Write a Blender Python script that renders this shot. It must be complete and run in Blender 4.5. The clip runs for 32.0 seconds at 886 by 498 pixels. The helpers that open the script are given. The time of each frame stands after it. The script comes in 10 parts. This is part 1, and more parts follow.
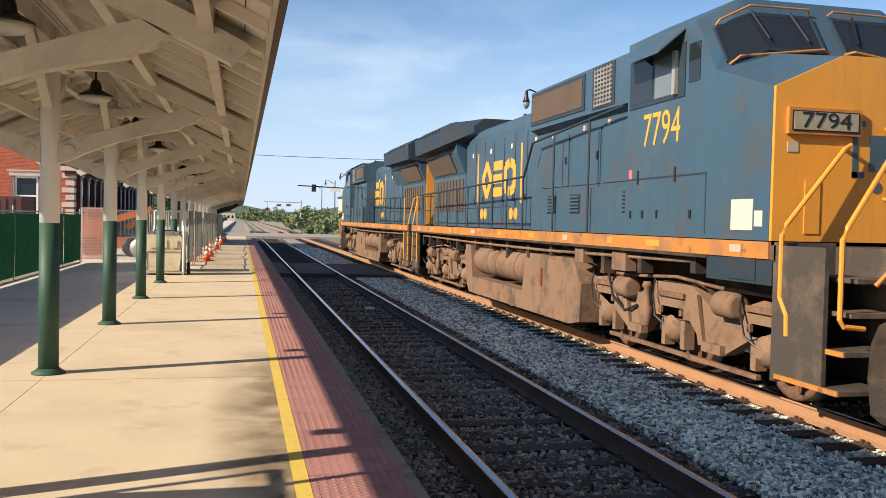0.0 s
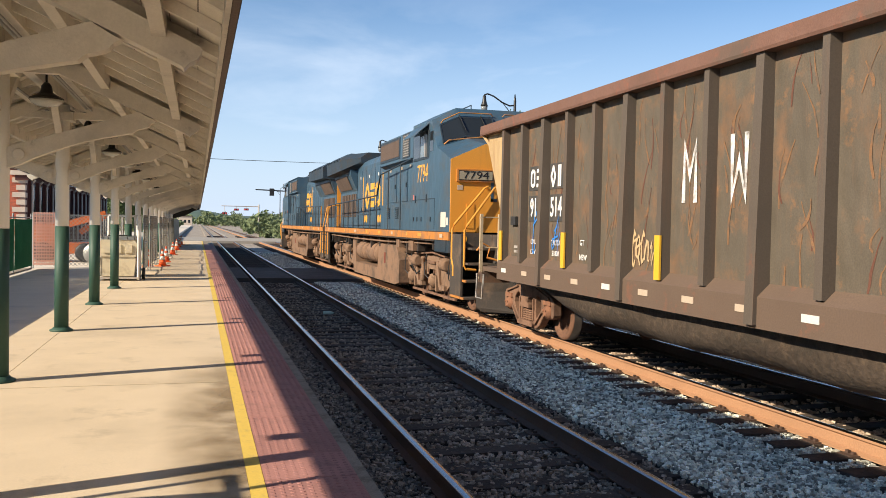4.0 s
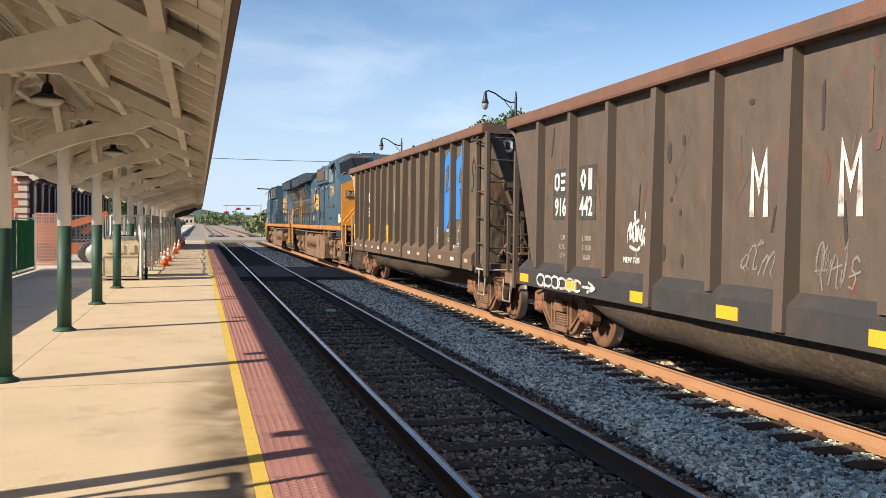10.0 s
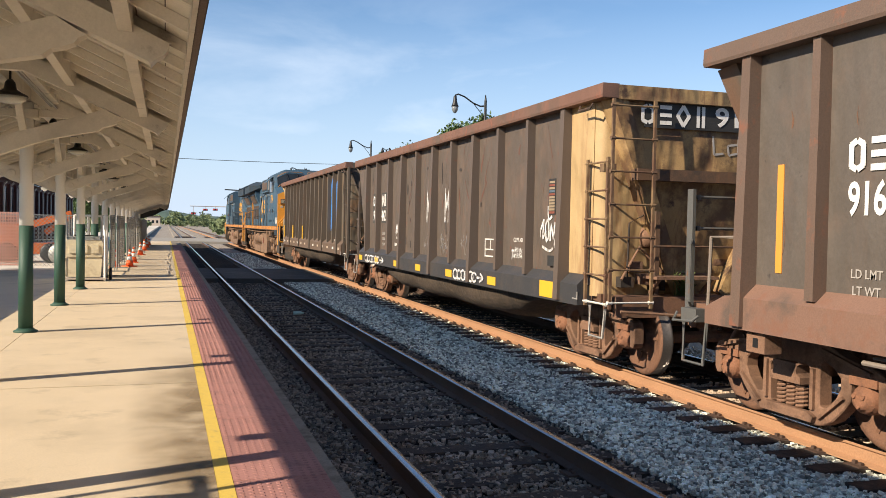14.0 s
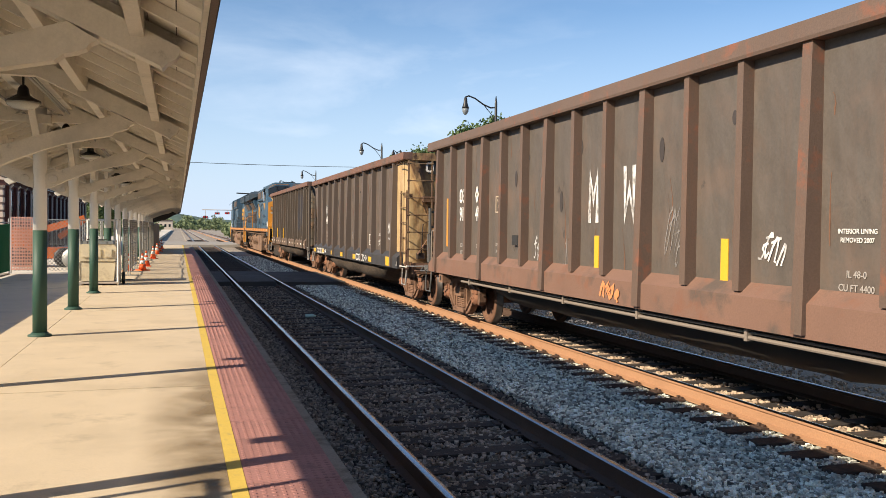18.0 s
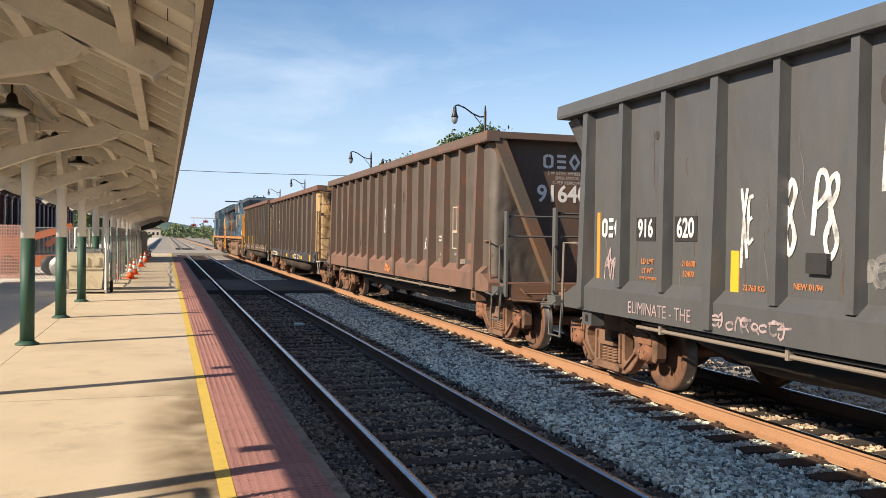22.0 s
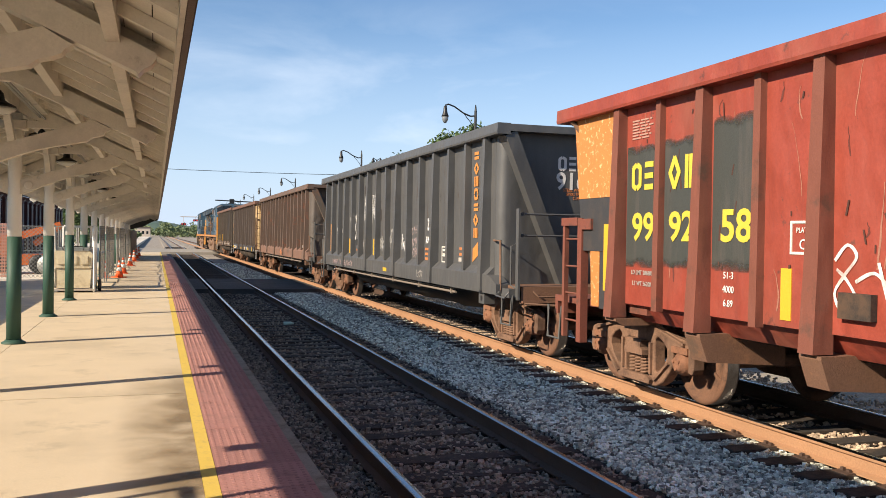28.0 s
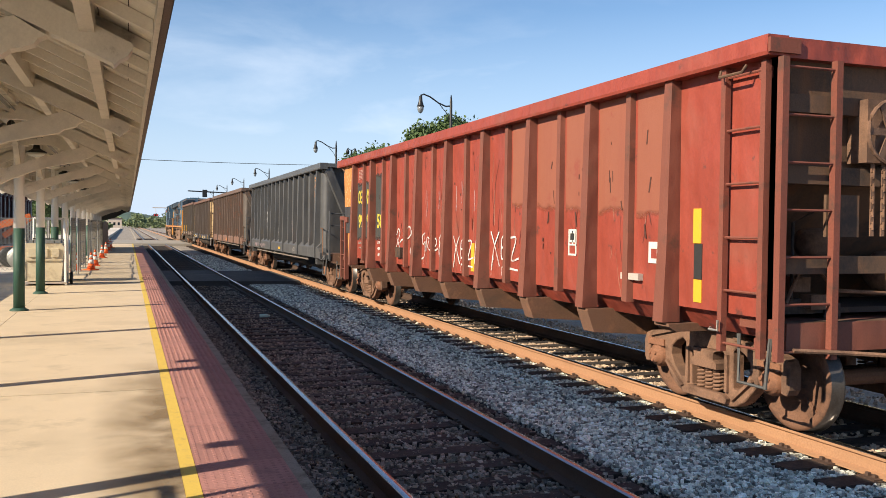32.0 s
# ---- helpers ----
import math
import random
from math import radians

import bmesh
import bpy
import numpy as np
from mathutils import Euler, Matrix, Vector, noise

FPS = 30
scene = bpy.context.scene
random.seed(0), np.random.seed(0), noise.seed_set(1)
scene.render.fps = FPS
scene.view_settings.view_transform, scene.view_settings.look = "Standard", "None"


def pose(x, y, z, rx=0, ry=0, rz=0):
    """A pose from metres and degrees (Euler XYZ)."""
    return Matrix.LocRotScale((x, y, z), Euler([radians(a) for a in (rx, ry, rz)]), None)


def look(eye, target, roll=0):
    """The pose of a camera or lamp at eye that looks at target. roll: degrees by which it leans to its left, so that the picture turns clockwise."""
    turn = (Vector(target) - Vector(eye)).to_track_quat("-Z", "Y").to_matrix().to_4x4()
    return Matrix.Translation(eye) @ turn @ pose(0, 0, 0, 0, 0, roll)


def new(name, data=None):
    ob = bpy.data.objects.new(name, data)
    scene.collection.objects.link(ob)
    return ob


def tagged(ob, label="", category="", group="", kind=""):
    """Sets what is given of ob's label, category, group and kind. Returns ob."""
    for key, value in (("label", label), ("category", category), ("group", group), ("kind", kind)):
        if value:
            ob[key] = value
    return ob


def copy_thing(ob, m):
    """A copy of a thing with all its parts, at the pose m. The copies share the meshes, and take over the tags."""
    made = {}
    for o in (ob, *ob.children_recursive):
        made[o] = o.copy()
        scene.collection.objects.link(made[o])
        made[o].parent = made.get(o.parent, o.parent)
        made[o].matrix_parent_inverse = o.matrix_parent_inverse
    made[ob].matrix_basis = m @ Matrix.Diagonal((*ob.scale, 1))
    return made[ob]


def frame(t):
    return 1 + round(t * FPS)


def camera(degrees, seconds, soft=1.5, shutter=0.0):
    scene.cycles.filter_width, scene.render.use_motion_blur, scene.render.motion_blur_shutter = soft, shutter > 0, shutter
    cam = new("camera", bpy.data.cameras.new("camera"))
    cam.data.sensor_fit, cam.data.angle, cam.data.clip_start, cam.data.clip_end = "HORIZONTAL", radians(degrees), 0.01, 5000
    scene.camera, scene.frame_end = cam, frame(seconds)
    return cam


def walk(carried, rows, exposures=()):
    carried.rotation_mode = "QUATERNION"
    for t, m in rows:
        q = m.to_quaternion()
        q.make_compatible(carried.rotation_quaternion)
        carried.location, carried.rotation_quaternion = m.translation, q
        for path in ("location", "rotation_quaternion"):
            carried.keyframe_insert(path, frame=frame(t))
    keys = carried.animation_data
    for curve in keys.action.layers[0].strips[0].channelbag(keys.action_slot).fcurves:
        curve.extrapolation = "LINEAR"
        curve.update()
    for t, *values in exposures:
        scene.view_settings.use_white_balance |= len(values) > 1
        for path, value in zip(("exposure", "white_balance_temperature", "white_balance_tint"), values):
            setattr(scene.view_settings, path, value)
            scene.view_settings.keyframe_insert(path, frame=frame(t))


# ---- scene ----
cam = camera(54.0, 32.0, 0.75)
PATH = [
    (0, (-0.01, 0.042, 1.657), (0.444, 1.989, 1.594), 1.3),
    (0.5, (-0.008, 0.023, 1.655), (0.437, 1.972, 1.586), 2.3),
    (1, (-0.029, 0.02, 1.665), (0.431, 1.966, 1.621), 1.9),
    (1.5, (-0.01, 0.037, 1.667), (0.473, 1.977, 1.643), 1.9),
    (2, (-0.014, 0.035, 1.673), (0.513, 1.964, 1.64), 2.0),
    (2.5, (-0.011, 0.028, 1.67), (0.53, 1.953, 1.63), 1.7),
    (3, (-0.011, 0.016, 1.663), (0.544, 1.937, 1.621), 1.6),
    (3.5, (0.01, 0.01, 1.66), (0.564, 1.931, 1.608), 1.2),
    (5.5, (-0.004, -0.018, 1.648), (0.514, 1.913, 1.599), 1.3),
    (6, (-0.002, -0.01, 1.646), (0.515, 1.921, 1.592), 1.1),
    (6.5, (0.008, -0.004, 1.648), (0.537, 1.924, 1.592), 0.9),
    (7, (0.014, 0.009, 1.638), (0.551, 1.934, 1.581), 0.8),
    (7.5, (0.008, -0.005, 1.642), (0.544, 1.921, 1.582), 0.8),
    (8, (0.01, 0.004, 1.642), (0.543, 1.93, 1.578), 0.5),
    (8.5, (0.001, 0.001, 1.647), (0.531, 1.929, 1.587), 0.7),
    (9, (0.004, -0.002, 1.645), (0.534, 1.926, 1.59), 0.6),
    (9.5, (0.001, 0.0, 1.646), (0.536, 1.926, 1.591), 0.7),
    (10, (0.009, 0.008, 1.643), (0.548, 1.933, 1.585), 0.6),
    (10.5, (0.011, 0.007, 1.644), (0.553, 1.932, 1.586), 0.7),
    (11, (0.01, 0.001, 1.644), (0.558, 1.924, 1.589), 0.8),
    (11.5, (0.012, 0.014, 1.642), (0.572, 1.933, 1.588), 1.0),
    (12, (0.012, 0.011, 1.645), (0.587, 1.926, 1.595), 1.1),
    (12.5, (0.009, -0.003, 1.646), (0.602, 1.907, 1.609), 1.2),
    (13, (0.014, 0.02, 1.638), (0.617, 1.927, 1.602), 1.2),
    (13.5, (0.017, 0.008, 1.637), (0.624, 1.913, 1.592), 1.2),
    (14, (0.013, 0.015, 1.642), (0.621, 1.92, 1.592), 1.1),
    (14.5, (0.017, 0.028, 1.638), (0.615, 1.936, 1.587), 0.9),
    (16.5, (0.017, 0.006, 1.645), (0.602, 1.917, 1.597), 1.0),
    (17, (0.012, 0.014, 1.645), (0.6, 1.925, 1.599), 0.9),
    (17.5, (0.018, 0.014, 1.641), (0.603, 1.926, 1.597), 0.7),
    (18, (0.013, 0.02, 1.641), (0.596, 1.933, 1.595), 0.7),
    (18.5, (0.013, 0.007, 1.639), (0.599, 1.919, 1.593), 0.9),
    (19, (0.013, -0.001, 1.636), (0.606, 1.908, 1.597), 1.1),
    (19.5, (0.01, 0.0, 1.642), (0.612, 1.907, 1.609), 1.1),
    (20, (0.009, 0.0, 1.642), (0.618, 1.905, 1.609), 1.0),
    (20.5, (0.006, 0.005, 1.643), (0.618, 1.909, 1.608), 0.9),
    (21, (0.007, 0.006, 1.644), (0.621, 1.91, 1.613), 0.8),
    (21.5, (0.005, -0.008, 1.643), (0.617, 1.896, 1.615), 0.9),
    (22, (0.001, -0.005, 1.644), (0.608, 1.901, 1.618), 0.8),
    (22.5, (0.002, -0.003, 1.644), (0.608, 1.903, 1.62), 0.8),
    (23, (-0.001, 0.001, 1.629), (0.607, 1.906, 1.603), 0.7),
    (23.5, (0.017, 0.011, 1.636), (0.626, 1.915, 1.607), 0.6),
    (24, (0.013, 0.002, 1.642), (0.628, 1.905, 1.612), 0.6),
    (24.5, (0.011, 0.004, 1.641), (0.626, 1.906, 1.61), 0.7),
    (26.5, (0.007, -0.001, 1.637), (0.62, 1.903, 1.604), 0.8),
    (27, (0.015, -0.003, 1.636), (0.633, 1.899, 1.606), 0.7),
    (27.5, (0.022, 0.003, 1.636), (0.644, 1.904, 1.61), 0.8),
    (28, (0.028, -0.005, 1.637), (0.655, 1.894, 1.61), 0.9),
    (28.5, (0.039, -0.019, 1.638), (0.675, 1.877, 1.608), 0.9),
    (29, (0.033, -0.007, 1.637), (0.674, 1.887, 1.601), 0.8),
    (29.5, (0.032, -0.002, 1.64), (0.677, 1.89, 1.598), 0.9),
    (30, (0.036, -0.009, 1.635), (0.682, 1.884, 1.595), 0.9),
    (30.5, (0.037, -0.017, 1.639), (0.681, 1.876, 1.595), 0.7),
    (31, (0.025, -0.014, 1.638), (0.67, 1.878, 1.588), 0.9),
    (31.5, (-0.02, 0.041, 1.655), (0.648, 1.925, 1.6), 1.1),
    (32, (-0.004, 0.077, 1.659), (0.678, 1.956, 1.61), 0.7),
]
walk(cam, [(t, look(eye, target, roll)) for t, eye, target, roll in PATH])

# ---- light ----
SUN_WAY = Vector((0.955, 0.297, 0.0)).normalized()      # the way the light travels over the ground
SUN_ELEVATION = radians(29.5)


def daylight():
    world = bpy.data.worlds.new("summer_sky")
    scene.world = world
    world.use_nodes = True
    nt = world.node_tree
    bg = nt.nodes["Background"]
    sky = nt.nodes.new("ShaderNodeTexSky")
    sky.sky_type = "NISHITA"
    sky.sun_disc = False
    sky.sun_elevation = SUN_ELEVATION
    sky.sun_rotation = math.atan2(-SUN_WAY.x, -SUN_WAY.y)
    sky.air_density, sky.dust_density, sky.ozone_density = 1.0, 0.05, 4.5
    coord = nt.nodes.new("ShaderNodeTexCoord")
    mp = nt.nodes.new("ShaderNodeMapping")
    mp.inputs["Scale"].default_value = (1.0, 1.0, 3.6)
    noise_a = nt.nodes.new("ShaderNodeTexNoise")
    noise_a.inputs["Scale"].default_value = 2.6
    noise_a.inputs["Detail"].default_value = 7
    noise_a.inputs["Roughness"].default_value = 0.55
    noise_a.inputs["Distortion"].default_value = 0.35
    ramp = nt.nodes.new("ShaderNodeValToRGB")
    ramp.color_ramp.elements[0].position, ramp.color_ramp.elements[0].color = 0.48, (0, 0, 0, 1)
    ramp.color_ramp.elements[1].position, ramp.color_ramp.elements[1].color = 0.72, (0.8, 0.8, 0.8, 1)
    mix = nt.nodes.new("ShaderNodeMixRGB")
    mix.inputs["Color2"].default_value = (8.2, 8.7, 9.4, 1)
    nt.links.new(coord.outputs["Generated"], mp.inputs["Vector"])
    nt.links.new(mp.outputs["Vector"], noise_a.inputs["Vector"])
    nt.links.new(noise_a.outputs["Fac"], ramp.inputs["Fac"])
    band = nt.nodes.new("ShaderNodeMapRange")
    band.inputs["From Min"].default_value, band.inputs["From Max"].default_value = 0.10, 0.27
    band.inputs["To Min"].default_value, band.inputs["To Max"].default_value = 1.0, 0.02
    split = nt.nodes.new("ShaderNodeSeparateXYZ")
    nt.links.new(coord.outputs["Generated"], split.inputs["Vector"])
    nt.links.new(split.outputs["Z"], band.inputs["Value"])
    veil = nt.nodes.new("ShaderNodeMath")
    veil.operation = "MULTIPLY"
    nt.links.new(ramp.outputs["Color"], veil.inputs[0])
    nt.links.new(band.outputs["Result"], veil.inputs[1])
    nt.links.new(veil.outputs["Value"], mix.inputs["Fac"])
    nt.links.new(sky.outputs["Color"], mix.inputs["Color1"])
    parts = nt.nodes.new("ShaderNodeSeparateXYZ")
    nt.links.new(coord.outputs["Generated"], parts.inputs["Vector"])
    low = nt.nodes.new("ShaderNodeMapRange")
    low.inputs["From Min"].default_value, low.inputs["From Max"].default_value = 0.0, 0.24
    low.inputs["To Min"].default_value, low.inputs["To Max"].default_value = 0.92, 0.0
    nt.links.new(parts.outputs["Z"], low.inputs["Value"])
    haze = nt.nodes.new("ShaderNodeMixRGB")
    haze.inputs["Color2"].default_value = (4.7, 5.7, 7.3, 1)
    nt.links.new(low.outputs["Result"], haze.inputs["Fac"])
    nt.links.new(mix.outputs["Color"], haze.inputs["Color1"])
    nt.links.new(haze.outputs["Color"], bg.inputs["Color"])
    bg.inputs["Strength"].default_value = 0.095
    lamp = bpy.data.lights.new("sun", "SUN")
    lamp.energy, lamp.angle, lamp.color = 5.0, radians(0.5), (1.0, 0.845, 0.648)
    ob = new("sun", lamp)
    ahead = Vector((SUN_WAY.x * math.cos(SUN_ELEVATION), SUN_WAY.y * math.cos(SUN_ELEVATION), -math.sin(SUN_ELEVATION)))
    ob.matrix_world = look(Vector((-30, -20, 40)), Vector((-30, -20, 40)) + ahead)
    return lamp


daylight()
scene.view_settings.exposure = 0.6


# ---- materials ----
def mat(name, base, rough=0.7, metal=0.0, spots=None, spot_scale=3.0, spot_at=(0.5, 0.65), grain=0.12, grain_scale=60.0,
        bump=0.15, streak=None, streak_amt=0.6, second=None, second_at=(0.55, 0.7), second_scale=0.9, vary=0.0, island=0.0, gloss_var=0.1, coords="Object", dent=0.0):
    """A painted, stone or metal surface: base colour with fine grain, blotches of a second colour, vertical streaks and light relief."""
    m = bpy.data.materials.new(name)
    m.use_nodes = True
    nt = m.node_tree
    bsdf = nt.nodes["Principled BSDF"]
    coord = nt.nodes.new("ShaderNodeTexCoord")
    out = None

    def noise_node(scale, detail=5, rough_=0.6, stretch=None):
        n = nt.nodes.new("ShaderNodeTexNoise")
        n.inputs["Scale"].default_value, n.inputs["Detail"].default_value, n.inputs["Roughness"].default_value = scale, detail, rough_
        if stretch:
            mp = nt.nodes.new("ShaderNodeMapping")
            mp.inputs["Scale"].default_value = stretch
            nt.links.new(coord.outputs[coords], mp.inputs["Vector"])
            nt.links.new(mp.outputs["Vector"], n.inputs["Vector"])
        else:
            nt.links.new(coord.outputs[coords], n.inputs["Vector"])
        return n

    def ramped(fac, lo, hi, top=1.0):
        r = nt.nodes.new("ShaderNodeMapRange")
        r.inputs["From Min"].default_value, r.inputs["From Max"].default_value, r.inputs["To Max"].default_value = lo, hi, top
        nt.links.new(fac, r.inputs["Value"])
        return r.outputs["Result"]

    def mixed(fac, a, b, kind="MIX"):
        x = nt.nodes.new("ShaderNodeMixRGB")
        x.blend_type = kind
        if isinstance(fac, float):
            x.inputs["Fac"].default_value = fac
        else:
            nt.links.new(fac, x.inputs["Fac"])
        for k, v in (("Color1", a), ("Color2", b)):
            if isinstance(v, tuple):
                x.inputs[k].default_value = (*v[:3], 1)
            else:
                nt.links.new(v, x.inputs[k])
        return x.outputs["Color"]

    fine = noise_node(grain_scale, 4)
    wide = noise_node(1.3, 6)
    lo = tuple(c * (1 - grain) for c in base)
    hi = tuple(min(1, c * (1 + grain)) for c in base)
    col = mixed(ramped(fine.outputs["Fac"], 0.3, 0.7), lo, hi)
    col = mixed(ramped(wide.outputs["Fac"], 0.35, 0.7, 0.5), col, tuple(c * (1 - 1.6 * grain) for c in base))
    if vary or island:
        info = nt.nodes.new("ShaderNodeObjectInfo" if vary else "ShaderNodeNewGeometry")
        hsv = nt.nodes.new("ShaderNodeHueSaturation")
        r = nt.nodes.new("ShaderNodeMapRange")
        r.inputs["To Min"].default_value, r.inputs["To Max"].default_value = 1 - vary - island, 1 + vary + island
        nt.links.new(info.outputs["Random" if vary else "Random Per Island"], r.inputs["Value"])
        nt.links.new(r.outputs["Result"], hsv.inputs["Value"])
        nt.links.new(col, hsv.inputs["Color"])
        col = hsv.outputs["Color"]
    if second:
        n = noise_node(second_scale, 6, 0.62)
        col = mixed(ramped(n.outputs["Fac"], *second_at), col, second)
    if streak:
        n = noise_node(1.0, 5, 0.7, (5.0, 5.0, 0.55))
        col = mixed(ramped(n.outputs["Fac"], 0.52, 0.68, streak_amt), col, streak)
    if spots:
        n = noise_node(spot_scale, 7, 0.7)
        col = mixed(ramped(n.outputs["Fac"], *spot_at), col, spots)
    nt.links.new(col, bsdf.inputs["Base Color"])
    bsdf.inputs["Metallic"].default_value = metal
    rr = nt.nodes.new("ShaderNodeMapRange")
    rr.inputs["To Min"].default_value, rr.inputs["To Max"].default_value = max(0.02, rough - gloss_var), min(1, rough + gloss_var)
    nt.links.new(wide.outputs["Fac"], rr.inputs["Value"])
    nt.links.new(rr.outputs["Result"], bsdf.inputs["Roughness"])
    if bump:
        bp = nt.nodes.new("ShaderNodeBump")
        bp.inputs["Strength"].default_value, bp.inputs["Distance"].default_value = bump, 0.02
        nt.links.new(fine.outputs["Fac"], bp.inputs["Height"])
        nt.links.new(bp.outputs["Normal"], bsdf.inputs["Normal"])
        if dent:
            hollow = noise_node(2.3, 2, 0.5, (1.0, 1.0, 0.6))
            db = nt.nodes.new("ShaderNodeBump")
            db.inputs["Strength"].default_value, db.inputs["Distance"].default_value = 1.0, dent
            nt.links.new(hollow.outputs["Fac"], db.inputs["Height"])
            nt.links.new(db.outputs["Normal"], bp.inputs["Normal"])
    return m


def plain(name, base, rough=0.5, metal=0.0, glow=None, strength=1.0):
    m = bpy.data.materials.new(name)
    m.use_nodes = True
    b = m.node_tree.nodes["Principled BSDF"]
    b.inputs["Base Color"].default_value = (*base, 1)
    b.inputs["Roughness"].default_value, b.inputs["Metallic"].default_value = rough, metal
    if glow:
        b.inputs["Emission Color"].default_value = (*glow, 1)
        b.inputs["Emission Strength"].default_value = strength
    return m


M_CONC = mat("platform_concrete", (0.68, 0.565, 0.405), 0.85, second=(0.50, 0.415, 0.295), second_at=(0.5, 0.75), second_scale=0.5, spots=(0.40, 0.33, 0.235), spot_scale=1.7, spot_at=(0.56, 0.8), grain=0.1, grain_scale=90, bump=0.12)
M_EDGE = mat("edge_concrete", (0.30, 0.26, 0.20), 0.9, spots=(0.16, 0.13, 0.09), spot_scale=4, grain=0.15, bump=0.3)
M_YELLOW = mat("yellow_line_paint", (0.74, 0.53, 0.10), 0.75, spots=(0.50, 0.36, 0.12), spot_scale=9, spot_at=(0.55, 0.7), grain=0.08)
M_TACTILE = mat("tactile_brick_red", (0.40, 0.195, 0.17), 0.85, spots=(0.27, 0.14, 0.125), spot_scale=2.5, grain=0.14, vary=0.1)
M_ASPHALT = mat("asphalt", (0.075, 0.073, 0.07), 0.9, second=(0.11, 0.105, 0.095), second_scale=0.7, grain=0.25, grain_scale=140, bump=0.35)
# Near-black colour that stands for the shade between the ballast stones.
M_GAP_SHADE = mat("stone_gap_shade", (0.07, 0.068, 0.06), 0.95, grain=0.3, grain_scale=30, bump=0.5)
M_GROUND = mat("ballast_ground", (0.40, 0.35, 0.285), 0.95, second=(0.17, 0.15, 0.125), second_scale=0.6, grain=0.45, grain_scale=24, bump=0.9)
M_NEARBED = mat("old_ballast", (0.072, 0.06, 0.05), 0.95, second=(0.04, 0.034, 0.03), second_scale=1.2, grain=0.5, grain_scale=22, bump=0.9)
M_STONE = mat("ballast_stone", (0.665, 0.68, 0.59), 0.9, grain=0.3, bump=0.3, island=0.85)
M_STONE_WARM = mat("dusty_pale_stone", (0.54, 0.415, 0.305), 0.9, grain=0.2, bump=0.3, island=0.4)
M_ROAD = mat("worn_grey_drive", (0.70, 0.635, 0.53), 0.9, second=(0.47, 0.44, 0.40), second_scale=0.6, grain=0.1, grain_scale=110, bump=0.25)
M_BOXGREY = mat("grey_box_paint", (0.30, 0.30, 0.29), 0.6, grain=0.1)
M_STONE_OLD = mat("weathered_ballast_stone", (0.30, 0.25, 0.20), 0.95, grain=0.25, bump=0.3, island=0.6)
M_TIE = mat("creosoted_tie", (0.045, 0.036, 0.03), 0.9, spots=(0.085, 0.06, 0.045), spot_scale=6, grain=0.3, grain_scale=40, bump=0.5, vary=0.25)
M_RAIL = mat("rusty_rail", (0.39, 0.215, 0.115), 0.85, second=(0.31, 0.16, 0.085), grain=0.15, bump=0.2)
# Darker copy of the rail rust, with the platform track's shade in it.
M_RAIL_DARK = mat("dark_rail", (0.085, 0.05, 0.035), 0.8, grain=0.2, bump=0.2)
M_RAILTOP = mat("polished_rail_head", (0.52, 0.52, 0.53), 0.22, 1.0, grain=0.08, bump=0.04, gloss_var=0.08)
M_WHITE = mat("white_column_paint", (0.86, 0.85, 0.81), 0.6, spots=(0.66, 0.62, 0.55), spot_scale=3, spot_at=(0.62, 0.8), grain=0.04)
M_GREEN = mat("dark_green_paint", (0.03, 0.085, 0.062), 0.6, second=(0.05, 0.125, 0.095), grain=0.08)
M_CANOPY = mat("cream_canopy_timber", (0.70, 0.655, 0.57), 0.75, second=(0.50, 0.475, 0.42), second_at=(0.5, 0.7), second_scale=1.5, spots=(0.30, 0.27, 0.22), spot_scale=3.0, spot_at=(0.62, 0.72), grain=0.07, bump=0.12)
M_ROOF = mat("roof_shingle", (0.10, 0.085, 0.075), 0.9, grain=0.25)
M_FASCIA = mat("dark_fascia", (0.10, 0.065, 0.055), 0.6, grain=0.1)
M_BLACK = mat("black_metal", (0.018, 0.018, 0.018), 0.45, grain=0.2)
M_DARKSTEEL = mat("grimy_underframe", (0.035, 0.028, 0.024), 0.85, spots=(0.09, 0.055, 0.035), spot_scale=3, grain=0.3)
M_TRUCK = mat("dusty_brown_truck", (0.235, 0.132, 0.083), 0.9, second=(0.145, 0.085, 0.056), second_at=(0.48, 0.66), second_scale=3.0, spots=(0.10, 0.055, 0.035), spot_scale=4, grain=0.2, bump=0.3)
M_TRUCK_GREY = mat("dusty_tan_truck", (0.25, 0.155, 0.098), 0.95, second=(0.18, 0.108, 0.066), second_scale=2.5, spots=(0.085, 0.06, 0.045), spot_scale=4, spot_at=(0.56, 0.7), grain=0.2, bump=0.4)
M_BEARING = mat("rust_orange_bearing", (0.27, 0.125, 0.07), 0.85, spots=(0.14, 0.07, 0.045), spot_scale=5, spot_at=(0.52, 0.66), grain=0.2, bump=0.3)
M_WHEEL = mat("rusty_wheel", (0.17, 0.085, 0.05), 0.85, spots=(0.06, 0.035, 0.025), spot_scale=3, grain=0.2)
M_TREAD = mat("polished_tread", (0.10, 0.088, 0.08), 0.38, 0.7, second=(0.05, 0.038, 0.03), second_scale=3.0, grain=0.15, bump=0.03)
M_BLUE = mat("faded_navy_paint", (0.044, 0.096, 0.146), 0.45, second=(0.056, 0.112, 0.158), second_scale=0.8, streak=(0.055, 0.065, 0.070), streak_amt=0.5, spots=(0.090, 0.078, 0.064), spot_scale=1.3, spot_at=(0.50, 0.78), grain=0.1, bump=0.03, dent=0.03)
M_BLUE_DARK = mat("sooty_dark_blue", (0.022, 0.04, 0.058), 0.55, spots=(0.04, 0.035, 0.03), grain=0.15)
